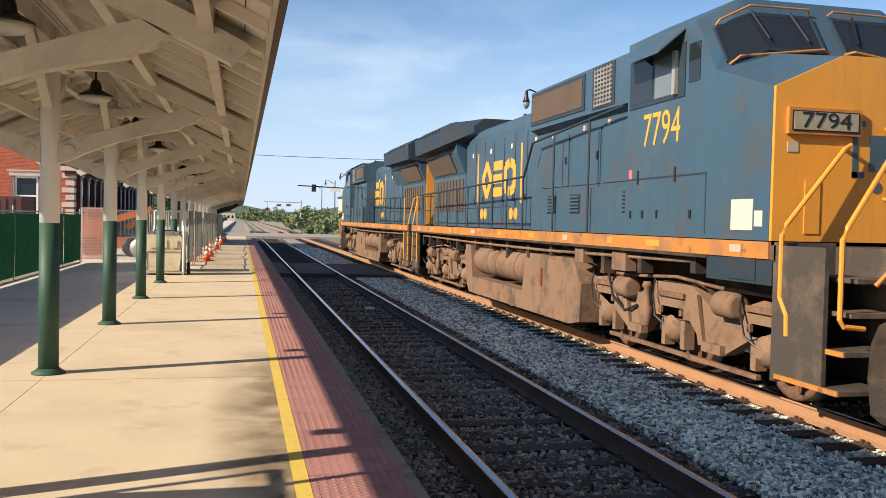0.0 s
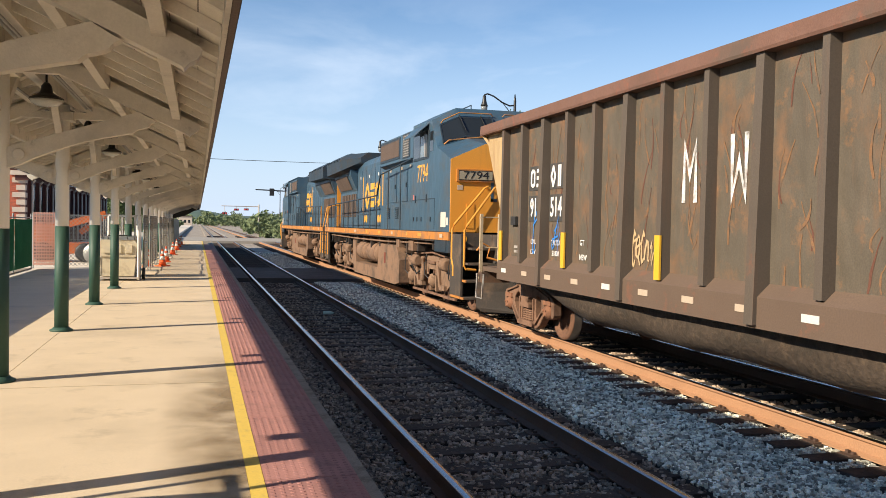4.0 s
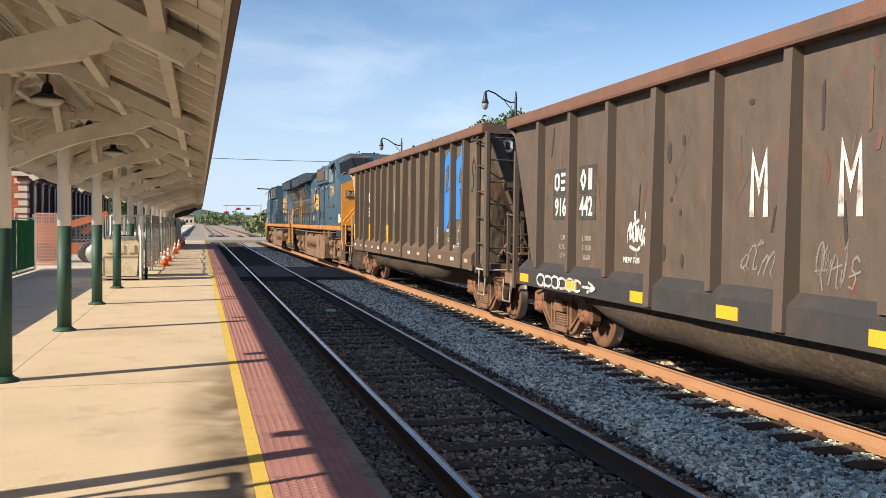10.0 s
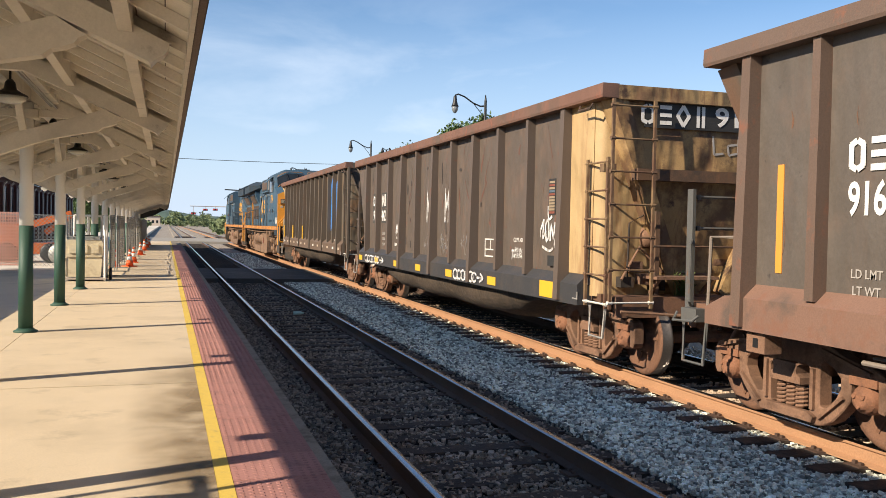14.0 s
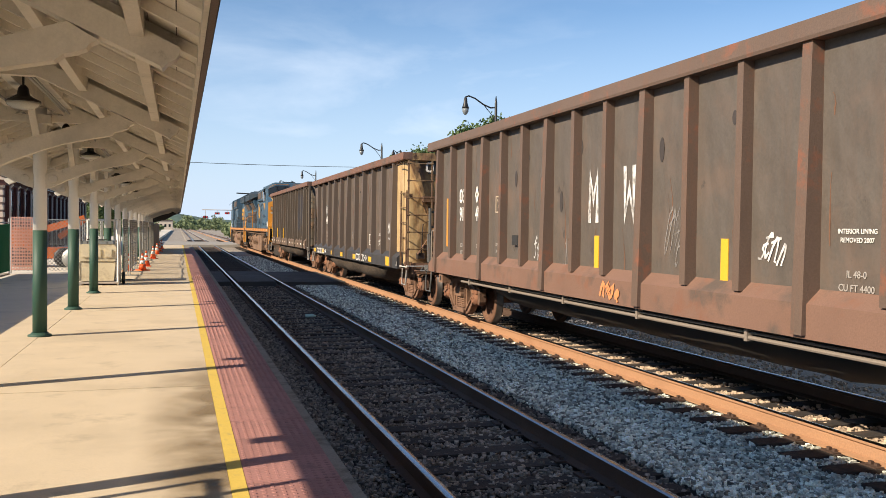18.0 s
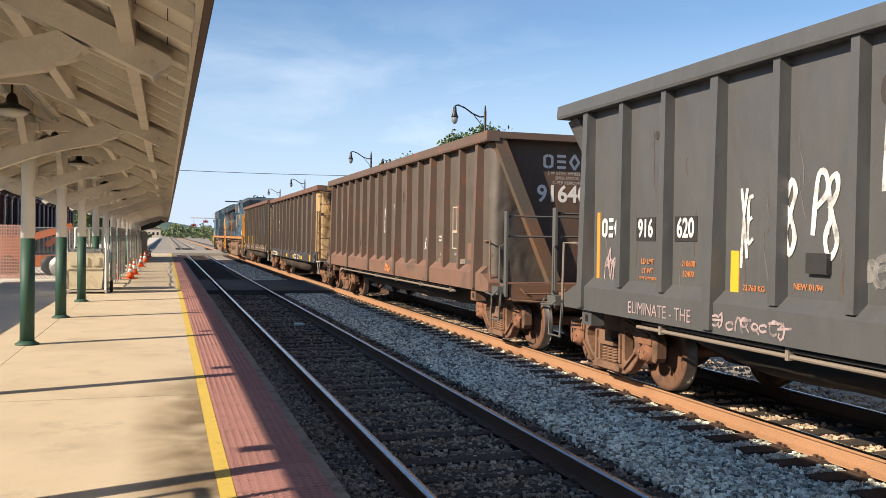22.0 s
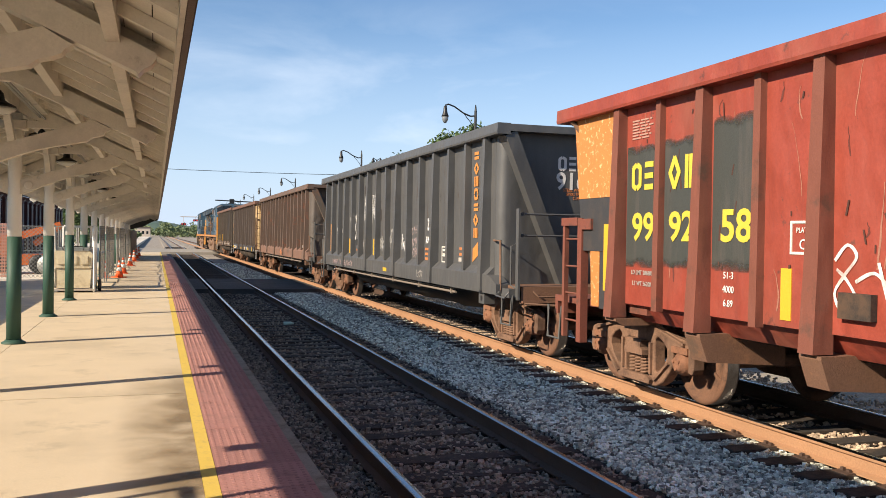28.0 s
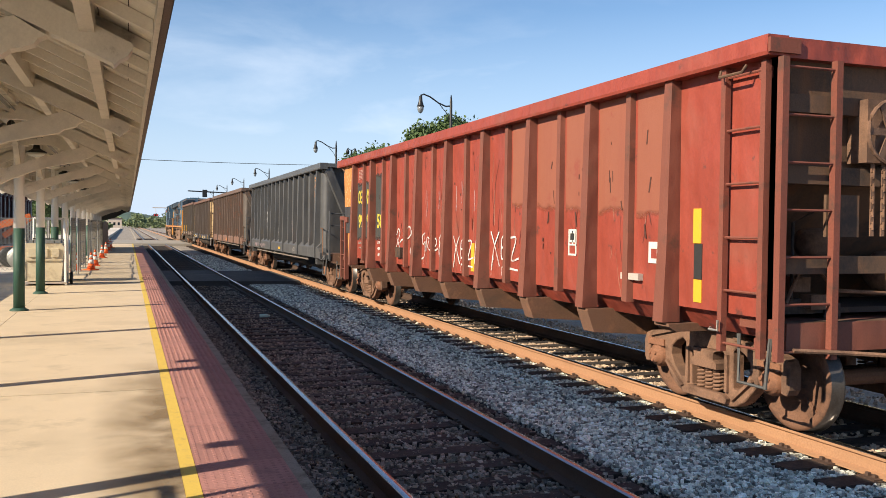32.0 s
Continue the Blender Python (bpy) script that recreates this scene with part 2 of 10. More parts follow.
M_GOLD = mat("yellow_gold_paint", (0.72, 0.315, 0.04), 0.5, second=(0.64, 0.27, 0.04), streak=(0.38, 0.19, 0.06), streak_amt=0.3, grain=0.05, bump=0.03)
M_GOLD_DIRTY = mat("dirty_gold_sill", (0.50, 0.20, 0.04), 0.65, second=(0.30, 0.15, 0.07), second_at=(0.48, 0.62), second_scale=1.6, spots=(0.12, 0.07, 0.045), spot_scale=3.0, spot_at=(0.58, 0.68), grain=0.1)
M_DUST = mat("dusty_tank_paint", (0.24, 0.145, 0.090), 0.9, streak=(0.10, 0.072, 0.05), spots=(0.085, 0.062, 0.045), spot_scale=1.8, grain=0.15)
M_SMOKE = mat("dusty_black_skirt", (0.062, 0.052, 0.044), 0.75, spots=(0.15, 0.105, 0.072), spot_scale=1.3, grain=0.2)
M_MESH = mat("brown_screen", (0.11, 0.075, 0.055), 0.8, grain=0.3, grain_scale=120)
M_GLASS = plain("dark_cab_glass", (0.02, 0.025, 0.03), 0.06)
M_GLASS.node_tree.nodes["Principled BSDF"].inputs["Specular IOR Level"].default_value = 0.4
M_LENS = plain("silvered_lamp_lens", (0.42, 0.42, 0.42), 0.14, 0.85)
M_LETTER_GOLD = mat("gold_lettering", (0.72, 0.36, 0.05), 0.6, grain=0.08)
M_LETTER_WHITE = mat("white_lettering", (0.78, 0.76, 0.72), 0.7, spots=(0.5, 0.45, 0.4), spot_scale=12, spot_at=(0.58, 0.72), grain=0.06)
M_SILVER = mat("worn_galvanised", (0.42, 0.40, 0.37), 0.5, 0.4, spots=(0.25, 0.2, 0.16), grain=0.12)
M_BRICK = mat("red_brick_wall", (0.52, 0.14, 0.075), 0.9, grain=0.18, island=0.12)
M_FENCE_GREEN = mat("green_fence_fabric", (0.04, 0.155, 0.10), 0.85, second=(0.05, 0.18, 0.115), grain=0.15)


def let_light_through(m, share):
    """Thin woven cloth: part of the light passes and scatters."""
    nt = m.node_tree
    bsdf = nt.nodes["Principled BSDF"]
    tl = nt.nodes.new("ShaderNodeBsdfTranslucent")
    mx = nt.nodes.new("ShaderNodeMixShader")
    mx.inputs["Fac"].default_value = share
    nt.links.new(bsdf.inputs["Base Color"].links[0].from_socket, tl.inputs["Color"])
    nt.links.new(bsdf.outputs["BSDF"], mx.inputs[1])
    nt.links.new(tl.outputs["BSDF"], mx.inputs[2])
    nt.links.new(mx.outputs["Shader"], nt.nodes["Material Output"].inputs["Surface"])


let_light_through(M_FENCE_GREEN, 0.65)


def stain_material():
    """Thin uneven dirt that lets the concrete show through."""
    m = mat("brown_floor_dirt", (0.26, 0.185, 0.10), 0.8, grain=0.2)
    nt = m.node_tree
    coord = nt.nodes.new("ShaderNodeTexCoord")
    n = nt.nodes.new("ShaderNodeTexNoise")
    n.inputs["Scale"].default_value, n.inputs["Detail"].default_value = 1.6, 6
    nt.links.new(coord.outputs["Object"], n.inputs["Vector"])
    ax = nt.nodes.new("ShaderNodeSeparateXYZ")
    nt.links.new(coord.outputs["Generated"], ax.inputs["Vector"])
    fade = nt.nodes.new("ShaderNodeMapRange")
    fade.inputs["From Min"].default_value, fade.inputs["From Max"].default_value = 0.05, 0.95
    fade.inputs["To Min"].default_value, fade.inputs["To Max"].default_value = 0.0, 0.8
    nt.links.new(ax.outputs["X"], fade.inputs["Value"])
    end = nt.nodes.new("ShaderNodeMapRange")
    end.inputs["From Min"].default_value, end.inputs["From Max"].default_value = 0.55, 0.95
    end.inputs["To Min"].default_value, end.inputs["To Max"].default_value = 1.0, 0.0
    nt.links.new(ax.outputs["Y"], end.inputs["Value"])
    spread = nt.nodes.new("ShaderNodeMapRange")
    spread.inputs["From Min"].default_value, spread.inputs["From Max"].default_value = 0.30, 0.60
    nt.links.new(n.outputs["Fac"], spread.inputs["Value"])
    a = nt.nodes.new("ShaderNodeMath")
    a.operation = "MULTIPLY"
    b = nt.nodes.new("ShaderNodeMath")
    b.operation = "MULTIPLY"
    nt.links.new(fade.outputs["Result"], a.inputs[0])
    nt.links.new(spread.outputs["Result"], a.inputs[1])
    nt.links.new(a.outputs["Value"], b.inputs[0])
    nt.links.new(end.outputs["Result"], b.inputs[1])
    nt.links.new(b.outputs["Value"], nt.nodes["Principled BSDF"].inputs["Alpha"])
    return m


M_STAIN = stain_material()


# ---- building tools ----
def box(bm, x0, x1, y0, y1, z0, z1):
    v = [bm.verts.new((x, y, z)) for z in (z0, z1) for x, y in ((x0, y0), (x1, y0), (x1, y1), (x0, y1))]
    for f in ((3, 2, 1, 0), (4, 5, 6, 7), (0, 1, 5, 4), (1, 2, 6, 5), (2, 3, 7, 6), (3, 0, 4, 7)):
        bm.faces.new([v[i] for i in f])
    return v


def bar(bm, p, q, w, h=None, up=(0, 0, 1)):
    """A square bar from p to q."""
    p, q = Vector(p), Vector(q)
    h = h or w
    d = (q - p).normalized()
    up = Vector(up)
    if abs(d.dot(up)) > 0.98:
        up = Vector((1, 0, 0)) if abs(d.x) < 0.9 else Vector((0, 1, 0))
    s = d.cross(up).normalized()
    u = s.cross(d).normalized()
    v = [bm.verts.new(e + s * a * w / 2 + u * b * h / 2) for e in (p, q) for a, b in ((-1, -1), (1, -1), (1, 1), (-1, 1))]
    for f in ((3, 2, 1, 0), (4, 5, 6, 7), (0, 1, 5, 4), (1, 2, 6, 5), (2, 3, 7, 6), (3, 0, 4, 7)):
        bm.faces.new([v[i] for i in f])


def tube(bm, pts, r, n=8):
    """A round rod along a line of points."""
    pts = [Vector(p) for p in pts]
    rings = []
    for i, p in enumerate(pts):
        a = pts[max(0, i - 1)]
        b = pts[min(len(pts) - 1, i + 1)]
        d = (b - a).normalized()
        up = Vector((0, 0, 1)) if abs(d.z) < 0.9 else Vector((1, 0, 0))
        s = d.cross(up).normalized()
        u = s.cross(d)
        rings.append([bm.verts.new(p + (s * math.cos(k * math.tau / n) + u * math.sin(k * math.tau / n)) * r) for k in range(n)])
    for a, b in zip(rings, rings[1:]):
        for k in range(n):
            bm.faces.new((a[k], a[(k + 1) % n], b[(k + 1) % n], b[k]))
    bm.faces.new(rings[0][::-1])
    bm.faces.new(rings[-1])


def prism(bm, outline, lo, hi, axis="x"):
    """An outline of two coordinates pushed along an axis: x takes (y, z), y takes (x, z), z takes (x, y)."""
    def place(a, b, c):
        return {"x": (c, a, b), "y": (a, c, b), "z": (a, b, c)}[axis]
    ring = [[bm.verts.new(place(a, b, c)) for a, b in outline] for c in (lo, hi)]
    n = len(outline)
    fs = [bm.faces.new(ring[0][::-1]), bm.faces.new(ring[1])]
    for k in range(n):
        fs.append(bm.faces.new((ring[0][k], ring[0][(k + 1) % n], ring[1][(k + 1) % n], ring[1][k])))
    return fs


def lathe(bm, profile, centre, axis="x", n=24, slots=None):
    """A turned body: profile of (along, radius); slots gives each band its material slot."""
    cx, cy, cz = centre
    rings = []
    for a, r in profile:
        ring = []
        for k in range(n):
            c, s = math.cos(k * math.tau / n) * r, math.sin(k * math.tau / n) * r
            ring.append(bm.verts.new({"x": (cx + a, cy + c, cz + s), "y": (cx + c, cy + a, cz + s), "z": (cx + c, cy + s, cz + a)}[axis]))
        rings.append(ring)
    for i, (a, b) in enumerate(zip(rings, rings[1:])):
        for k in range(n):
            f = bm.faces.new((a[k], a[(k + 1) % n], b[(k + 1) % n], b[k]))
            f.smooth = True
            if slots:
                f.material_index = slots[i]
    bm.faces.new(rings[0][::-1])
    bm.faces.new(rings[-1])


def finish(bm, bevel=0.0):
    if bevel:
        bmesh.ops.bevel(bm, geom=[e for e in bm.edges if len(e.link_faces) == 2 and e.calc_face_angle(0) > 0.6], offset=bevel, segments=1, affect="EDGES", clamp_overlap=True)
    bmesh.ops.recalc_face_normals(bm, faces=bm.faces)


def part(name, bm, material, parent=None, label="", bevel=0.0):
    """Links a bmesh as one mesh object under a thing or a part."""
    finish(bm, bevel)
    me = bpy.data.meshes.new(name)
    bm.to_mesh(me)
    bm.free()
    for m in (material if isinstance(material, (list, tuple)) else (material,)):
        me.materials.append(m)
    ob = new(name, me)
    if parent:
        ob.parent = parent
    if label:
        tagged(ob, label)
    return ob


def boxpart(name, material, parent, x0, x1, y0, y1, z0, z1, label="", bevel=0.0):
    bm = bmesh.new()
    box(bm, x0, x1, y0, y1, z0, z1)
    return part(name, bm, material, parent, label, bevel)


def barpart(name, material, parent, p, q, w, h=None, label=""):
    bm = bmesh.new()
    bar(bm, p, q, w, h)
    return part(name, bm, material, parent, label)


def tubepart(name, material, parent, pts, r, n=8, label=""):
    bm = bmesh.new()
    tube(bm, pts, r, n)
    return part(name, bm, material, parent, label)


def thing(name, label, category, at=(0, 0, 0), group="", kind=""):
    ob = new(name)
    ob.location = at
    ob.empty_display_size = 0.2
    return tagged(ob, label, category, group, kind)


def strip(bm, rings, closed=False):
    """Skins rows of points."""
    rows = [[bm.verts.new(p) for p in r] for r in rings]
    for a, b in zip(rows, rows[1:]):
        n = len(a)
        for k in range(n if closed else n - 1):
            bm.faces.new((a[k], a[(k + 1) % n], b[(k + 1) % n], b[k]))


def lettering(name, words, material, parent, m, size, label="", depth=0.004, squeeze=1.0, bold=0.0):
    """Words as a thin raised mesh; m: the pose of the plane in which they stand, x along the line, y up."""
    cu = bpy.data.curves.new(name, "FONT")
    cu.body, cu.size, cu.align_x, cu.align_y, cu.extrude = words, size, "CENTER", "CENTER", depth / 2
    cu.resolution_u = 3
    cu.offset = bold * size
    tmp = bpy.data.objects.new(name, cu)
    scene.collection.objects.link(tmp)
    bpy.context.view_layer.update()
    me = bpy.data.meshes.new_from_object(tmp.evaluated_get(bpy.context.evaluated_depsgraph_get()))
    bpy.data.objects.remove(tmp)
    me.transform(m @ Matrix.Diagonal((squeeze, 1, 1, 1)))
    me.materials.clear()
    me.materials.append(material)
    ob = new(name, me)
    ob.parent = parent
    if label:
        tagged(ob, label)
    return ob


def near_side(x, y, z):
    """A pose for flat marks on a side that faces the platform: x of the plane runs towards the rear."""
    return Matrix(((0, 0, -1, x), (-1, 0, 0, y), (0, 1, 0, z), (0, 0, 0, 1)))


def rear_side(x, y, z):
    """A pose for flat marks on an end that faces backwards along the track."""
    return Matrix(((1, 0, 0, x), (0, 0, -1, y), (0, 1, 0, z), (0, 0, 0, 1)))


# ---- the setting ----
RAIL_A, RAIL_B = 1.83, 5.807          # near rails of the platform track and of the train's track
GAUGE = 1.508
TRACK_A, TRACK_B = RAIL_A + GAUGE / 2, RAIL_B + GAUGE / 2
TOP_A, TOP_B = -0.20, -0.16           # rail heads below the platform
COLUMNS = [1.15 + 4.25 * k for k in range(-2, 18)]
COLUMN_X = -1.92
CANOPY_END = 70.0


def structure(name, bm, material, label, category, bevel=0.0):
    ob = part(name, bm, material, None, "", bevel)
    return tagged(ob, label, category, kind="structure")


def ground():
    bm = bmesh.new()
    vs = [bm.verts.new(p) for p in ((-2600, -400, -0.62), (2600, -400, -0.62), (2600, 4200, -0.62), (-2600, 4200, -0.62))]
    bm.faces.new(vs)
    structure("ground", bm, M_GROUND, "wide grey gravelly ground beyond the tracks", "ground")
    bm = bmesh.new()
    prism(bm, [(1.12, -0.62), (1.12, -0.46), (RAIL_A + GAUGE + 0.5, -0.46), (RAIL_A + GAUGE + 0.75, -0.40), (RAIL_B - 0.75, -0.40), (RAIL_B - 0.6, -0.43), (RAIL_B + GAUGE + 0.7, -0.44), (RAIL_B + GAUGE + 2.2, -0.6), (RAIL_B + GAUGE + 2.2, -0.62)], -40, 600, "y")
    structure("ballast_bed", bm, [M_GROUND], "low bed of grey crushed-stone ballast under both tracks", "ground")
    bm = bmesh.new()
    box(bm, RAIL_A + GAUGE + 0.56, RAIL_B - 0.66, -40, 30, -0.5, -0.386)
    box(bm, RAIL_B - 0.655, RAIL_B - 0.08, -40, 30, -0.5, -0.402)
    structure("stone_bed", bm, [M_GAP_SHADE], "dark bed painted as the shade in the gaps under the clean ballast stones", "ground")
    bm = bmesh.new()
    box(bm, 1.125, RAIL_A + GAUGE + 0.55, -40, 86, -0.5, -0.435)
    structure("old_ballast_bed", bm, [M_NEARBED], "dark dirty ballast between platform and the near track", "ground")
    # the drive behind the columns
    bm = bmesh.new()
    box(bm, -30, -2.5, -40, 400, -0.5, -0.10)
    structure("road", bm, M_ROAD, "worn grey asphalt drive beside the covered platform", "road")
    bm = bmesh.new()
    box(bm, -7.5, -5.55, -10, 33, -0.3, -0.06)
    structure("pavement", bm, M_EDGE, "strip of pale concrete along the screened fence", "pavement")


def platform():
    slab = thing("platform", "tan concrete station platform with shallow slab joints", "platform", kind="structure")
    rnd = random.Random(4)
    y = -12.0
    while y < 74:
        wide = 4.25
        for x0, x1 in ((-2.5, COLUMN_X - 0.004), (COLUMN_X + 0.004, 0.335)):
            boxpart("slab", M_CONC, slab, x0, x1, y + 0.006, y + wide - 0.006, -0.34, rnd.uniform(-0.002, 0.002), bevel=0.006)
        boxpart("edge_slab", M_EDGE, slab, 1.045, 1.125, y + 0.004, y + wide - 0.004, -0.42, rnd.uniform(-0.006, 0.0), bevel=0.012)
        boxpart("yellow_line", M_YELLOW, slab, 0.337, 0.437, y, y + wide - 0.003, -0.3, 0.003)
        y += wide
    boxpart("slab_core", M_EDGE, slab, -2.48, 1.05, -12, 74, -0.6, -0.012)
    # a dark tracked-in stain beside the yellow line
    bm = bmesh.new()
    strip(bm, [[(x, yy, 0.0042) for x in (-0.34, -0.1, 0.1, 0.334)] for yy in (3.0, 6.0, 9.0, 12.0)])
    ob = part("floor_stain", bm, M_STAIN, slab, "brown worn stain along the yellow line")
    # tactile strip with its raised domes
    side = 0.61
    bm = bmesh.new()
    box(bm, 0, 0.6, 0, side, -0.05, 0.002)
    tile_mesh = None
    k = 0
    y = -6.0
    dome = []
    step = 0.06
    while y < 66:
        if tile_mesh is None:
            ob = part("tactile_paver", bm, M_TACTILE, slab, "", 0.004)
            tile_mesh = ob.data
        else:
            ob = new("tactile_paver", tile_mesh)
            ob.parent = slab
        ob.location = (0.441, y, rnd.uniform(-0.001, 0.002))
        y += side + 0.003
    verts, faces = [], []
    yy = 3.5
    while yy < 30:
        for i in range(10):
            x = 0.441 + 0.03 + i * step
            if x > 1.03:
                continue
            b = len(verts)
            for r, z in ((0.019, 0.001), (0.013, 0.006)):
                for q in range(6):
                    a = q * math.tau / 6
                    verts.append((x + r * math.cos(a), yy + r * math.sin(a), z))
            faces.append([b + 6 + q for q in range(6)])
            for q in range(6):
                faces.append([b + q, b + (q + 1) % 6, b + 6 + (q + 1) % 6, b + 6 + q])
        yy += step
    me = bpy.data.meshes.new("tactile_domes")
    me.from_pydata(verts, [], faces)
    me.materials.append(M_TACTILE)
    ob = new("tactile_domes", me)
    ob.parent = slab
    tagged(ob, "rows of small truncated domes", kind="stuff")
    # far crossing slab and road
    bm = bmesh.new()
    box(bm, -30, 120, 86, 104, -0.6, -0.155)
    structure("crossing_road", bm, mat("sunny_pale_road", (0.36, 0.33, 0.28), 0.9, second=(0.28, 0.25, 0.21), grain=0.12), "pale sunlit road crossing the tracks", "road")
    bm = bmesh.new()
    box(bm, 1.13, RAIL_A - 0.12, 30, 37, -0.5, -0.215)
    box(bm, RAIL_A + 0.12, RAIL_A + GAUGE - 0.12, 30, 37, -0.5, -0.215)
    box(bm, RAIL_A + GAUGE + 0.12, RAIL_B - 0.2, 30, 37, -0.5, -0.235)
    structure("crossing_pavement", bm, M_ASPHALT, "dark asphalt foot crossing laid between the rails", "pavement")


def rail(name, x, top, material, y0, y1, label):
    """A flat-bottomed rail with its own polished head."""
    t = thing(name, label, "rail", kind="structure")
    h = 0.18
    prof = [(-0.076, -h), (0.076, -h), (0.076, -h + 0.012), (0.012, -h + 0.035), (0.009, -0.048), (0.036, -0.036), (0.037, -0.012), (-0.037, -0.012), (-0.036, -0.036), (-0.009, -0.048), (-0.012, -h + 0.035), (-0.076, -h + 0.012)]
    bm = bmesh.new()
    prism(bm, [(x + a, top + b) for a, b in prof], y0, y1, "y")
    part("rail_body", bm, material, t)
    bm = bmesh.new()
    prism(bm, [(x - 0.037, top - 0.012), (x + 0.037, top - 0.012), (x + 0.030, top - 0.0068), (x + 0.016, top - 0.0018), (x, top), (x - 0.016, top - 0.0018), (x - 0.030, top - 0.0068)], y0, y1, "y")
    part("rail_head", bm, M_RAILTOP, t, "polished running surface")
    return t


def tracks():
    rail("rail", RAIL_A, TOP_A, M_RAIL_DARK, -30, 600, "steel rail nearest the platform, its shade put into a dark colour")
    rail("rail", RAIL_A + GAUGE, TOP_A, M_RAIL_DARK, -30, 600, "steel rail of the platform track, its shade put into a dark colour")
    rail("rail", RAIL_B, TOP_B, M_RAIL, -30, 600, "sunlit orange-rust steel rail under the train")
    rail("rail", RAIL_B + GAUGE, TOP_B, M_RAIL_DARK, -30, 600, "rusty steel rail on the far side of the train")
    rnd = random.Random(8)
    for centre, top, label in ((TRACK_A, TOP_A, "row of dark worn timber ties under the platform track"), (TRACK_B, TOP_B, "row of dark timber ties under the train's track")):
        t = thing("ties", label, "railway ties", kind="structure")
        bm = bmesh.new()
        half = 1.28 if centre == TRACK_A else 1.34
        box(bm, -half, half, -0.112, 0.112, -0.36, -0.182)
        first = part("tie", bm, M_TIE, t, "", 0.012)
        first.location = (centre, 2.0, top)
        y = 2.0 + 0.5
        n = 0
        while y < 130:
            ob = new("tie", first.data)
            ob.parent = t
            ob.location = (centre + rnd.uniform(-0.04, 0.04), y + rnd.uniform(-0.02, 0.02), top + rnd.uniform(-0.008, 0.004))
            ob.rotation_euler = (0, 0, rnd.uniform(-0.012, 0.012))
            y += 0.5
            n += 1
    # tie plates and spikes at the rails nearest the camera
    bm = bmesh.new()
    for x, top in ((RAIL_A, TOP_A), (RAIL_A + GAUGE, TOP_A), (RAIL_B, TOP_B)):
        for k in range(60):
            y = 2.0 + 0.5 * k
            box(bm, x - 0.17, x + 0.17, y - 0.09, y + 0.09, top - 0.184, top - 0.168)
            for dx in (-0.1, 0.1):
                box(bm, x + dx - 0.016, x + dx + 0.016, y - 0.05, y - 0.015, top - 0.17, top - 0.145)
                box(bm, x + dx - 0.016, x + dx + 0.016, y + 0.02, y + 0.055, top - 0.17, top - 0.14)
    t = structure("rail_fastenings", bm, M_RAIL_DARK, "rusty tie plates with spikes holding the rails", "rail fastening")
    tagged(t, kind="stuff")


def stones(name, label, material, areas, seed, size=(0.022, 0.05), ties=False):
    """Loose crushed stones as uneven little bodies, many in one mesh."""
    rs = np.random.RandomState(seed)
    base = np.array([(-1, -1, -1), (1, -1, -1), (1, 1, -1), (-1, 1, -1), (-1, -1, 1), (1, -1, 1), (1, 1, 1), (-1, 1, 1)], float) * (0.72, 0.58, 0.48)
    tri = np.array([(3, 2, 1, 0), (4, 5, 6, 7), (0, 1, 5, 4), (1, 2, 6, 5), (2, 3, 7, 6), (3, 0, 4, 7)])
    allv, allf, n0 = [], [], 0
    for x0, x1, y0, y1, z, per in areas:
        n = int((x1 - x0) * (y1 - y0) * per)
        c = np.stack([rs.uniform(x0, x1, n), rs.uniform(y0, y1, n), z + rs.uniform(-0.018, 0.034, n)], 1)
        if ties:
            # few stones lie on top of the ties
            off = np.abs((c[:, 1] - 2.0 + 0.25) % 0.5 - 0.25)
            c = c[(off > 0.118) | (rs.uniform(0, 1, n) < 0.05)]
            n = len(c)
        s = rs.uniform(size[0], size[1], (n, 1, 1)) * rs.uniform(0.72, 1.15, (n, 8, 1)) * rs.uniform(0.7, 1.35, (n, 1, 3))
        a = rs.uniform(0, math.tau, (3, n))
        ca, sa = np.cos(a), np.sin(a)
        one, zero = np.ones(n), np.zeros(n)
        rz = np.stack([np.stack([ca[0], -sa[0], zero], 1), np.stack([sa[0], ca[0], zero], 1), np.stack([zero, zero, one], 1)], 1)
        rx = np.stack([np.stack([one, zero, zero], 1), np.stack([zero, ca[1], -sa[1]], 1), np.stack([zero, sa[1], ca[1]], 1)], 1)
        v = np.einsum("nij,nkj->nki", rz @ rx, base[None] * s) + c[:, None]
        allv.append(v.reshape(-1, 3))
        allf.append((tri[None] + (n0 + 8 * np.arange(n))[:, None, None]).reshape(-1, 4))
        n0 += 8 * n
    v, f = np.concatenate(allv), np.concatenate(allf)
    me = bpy.data.meshes.new(name)
    me.from_pydata(v.tolist(), [], f.tolist())
    me.materials.append(material)
    ob = new(name, me)
    return tagged(ob, label, "gravel", kind="stuff")


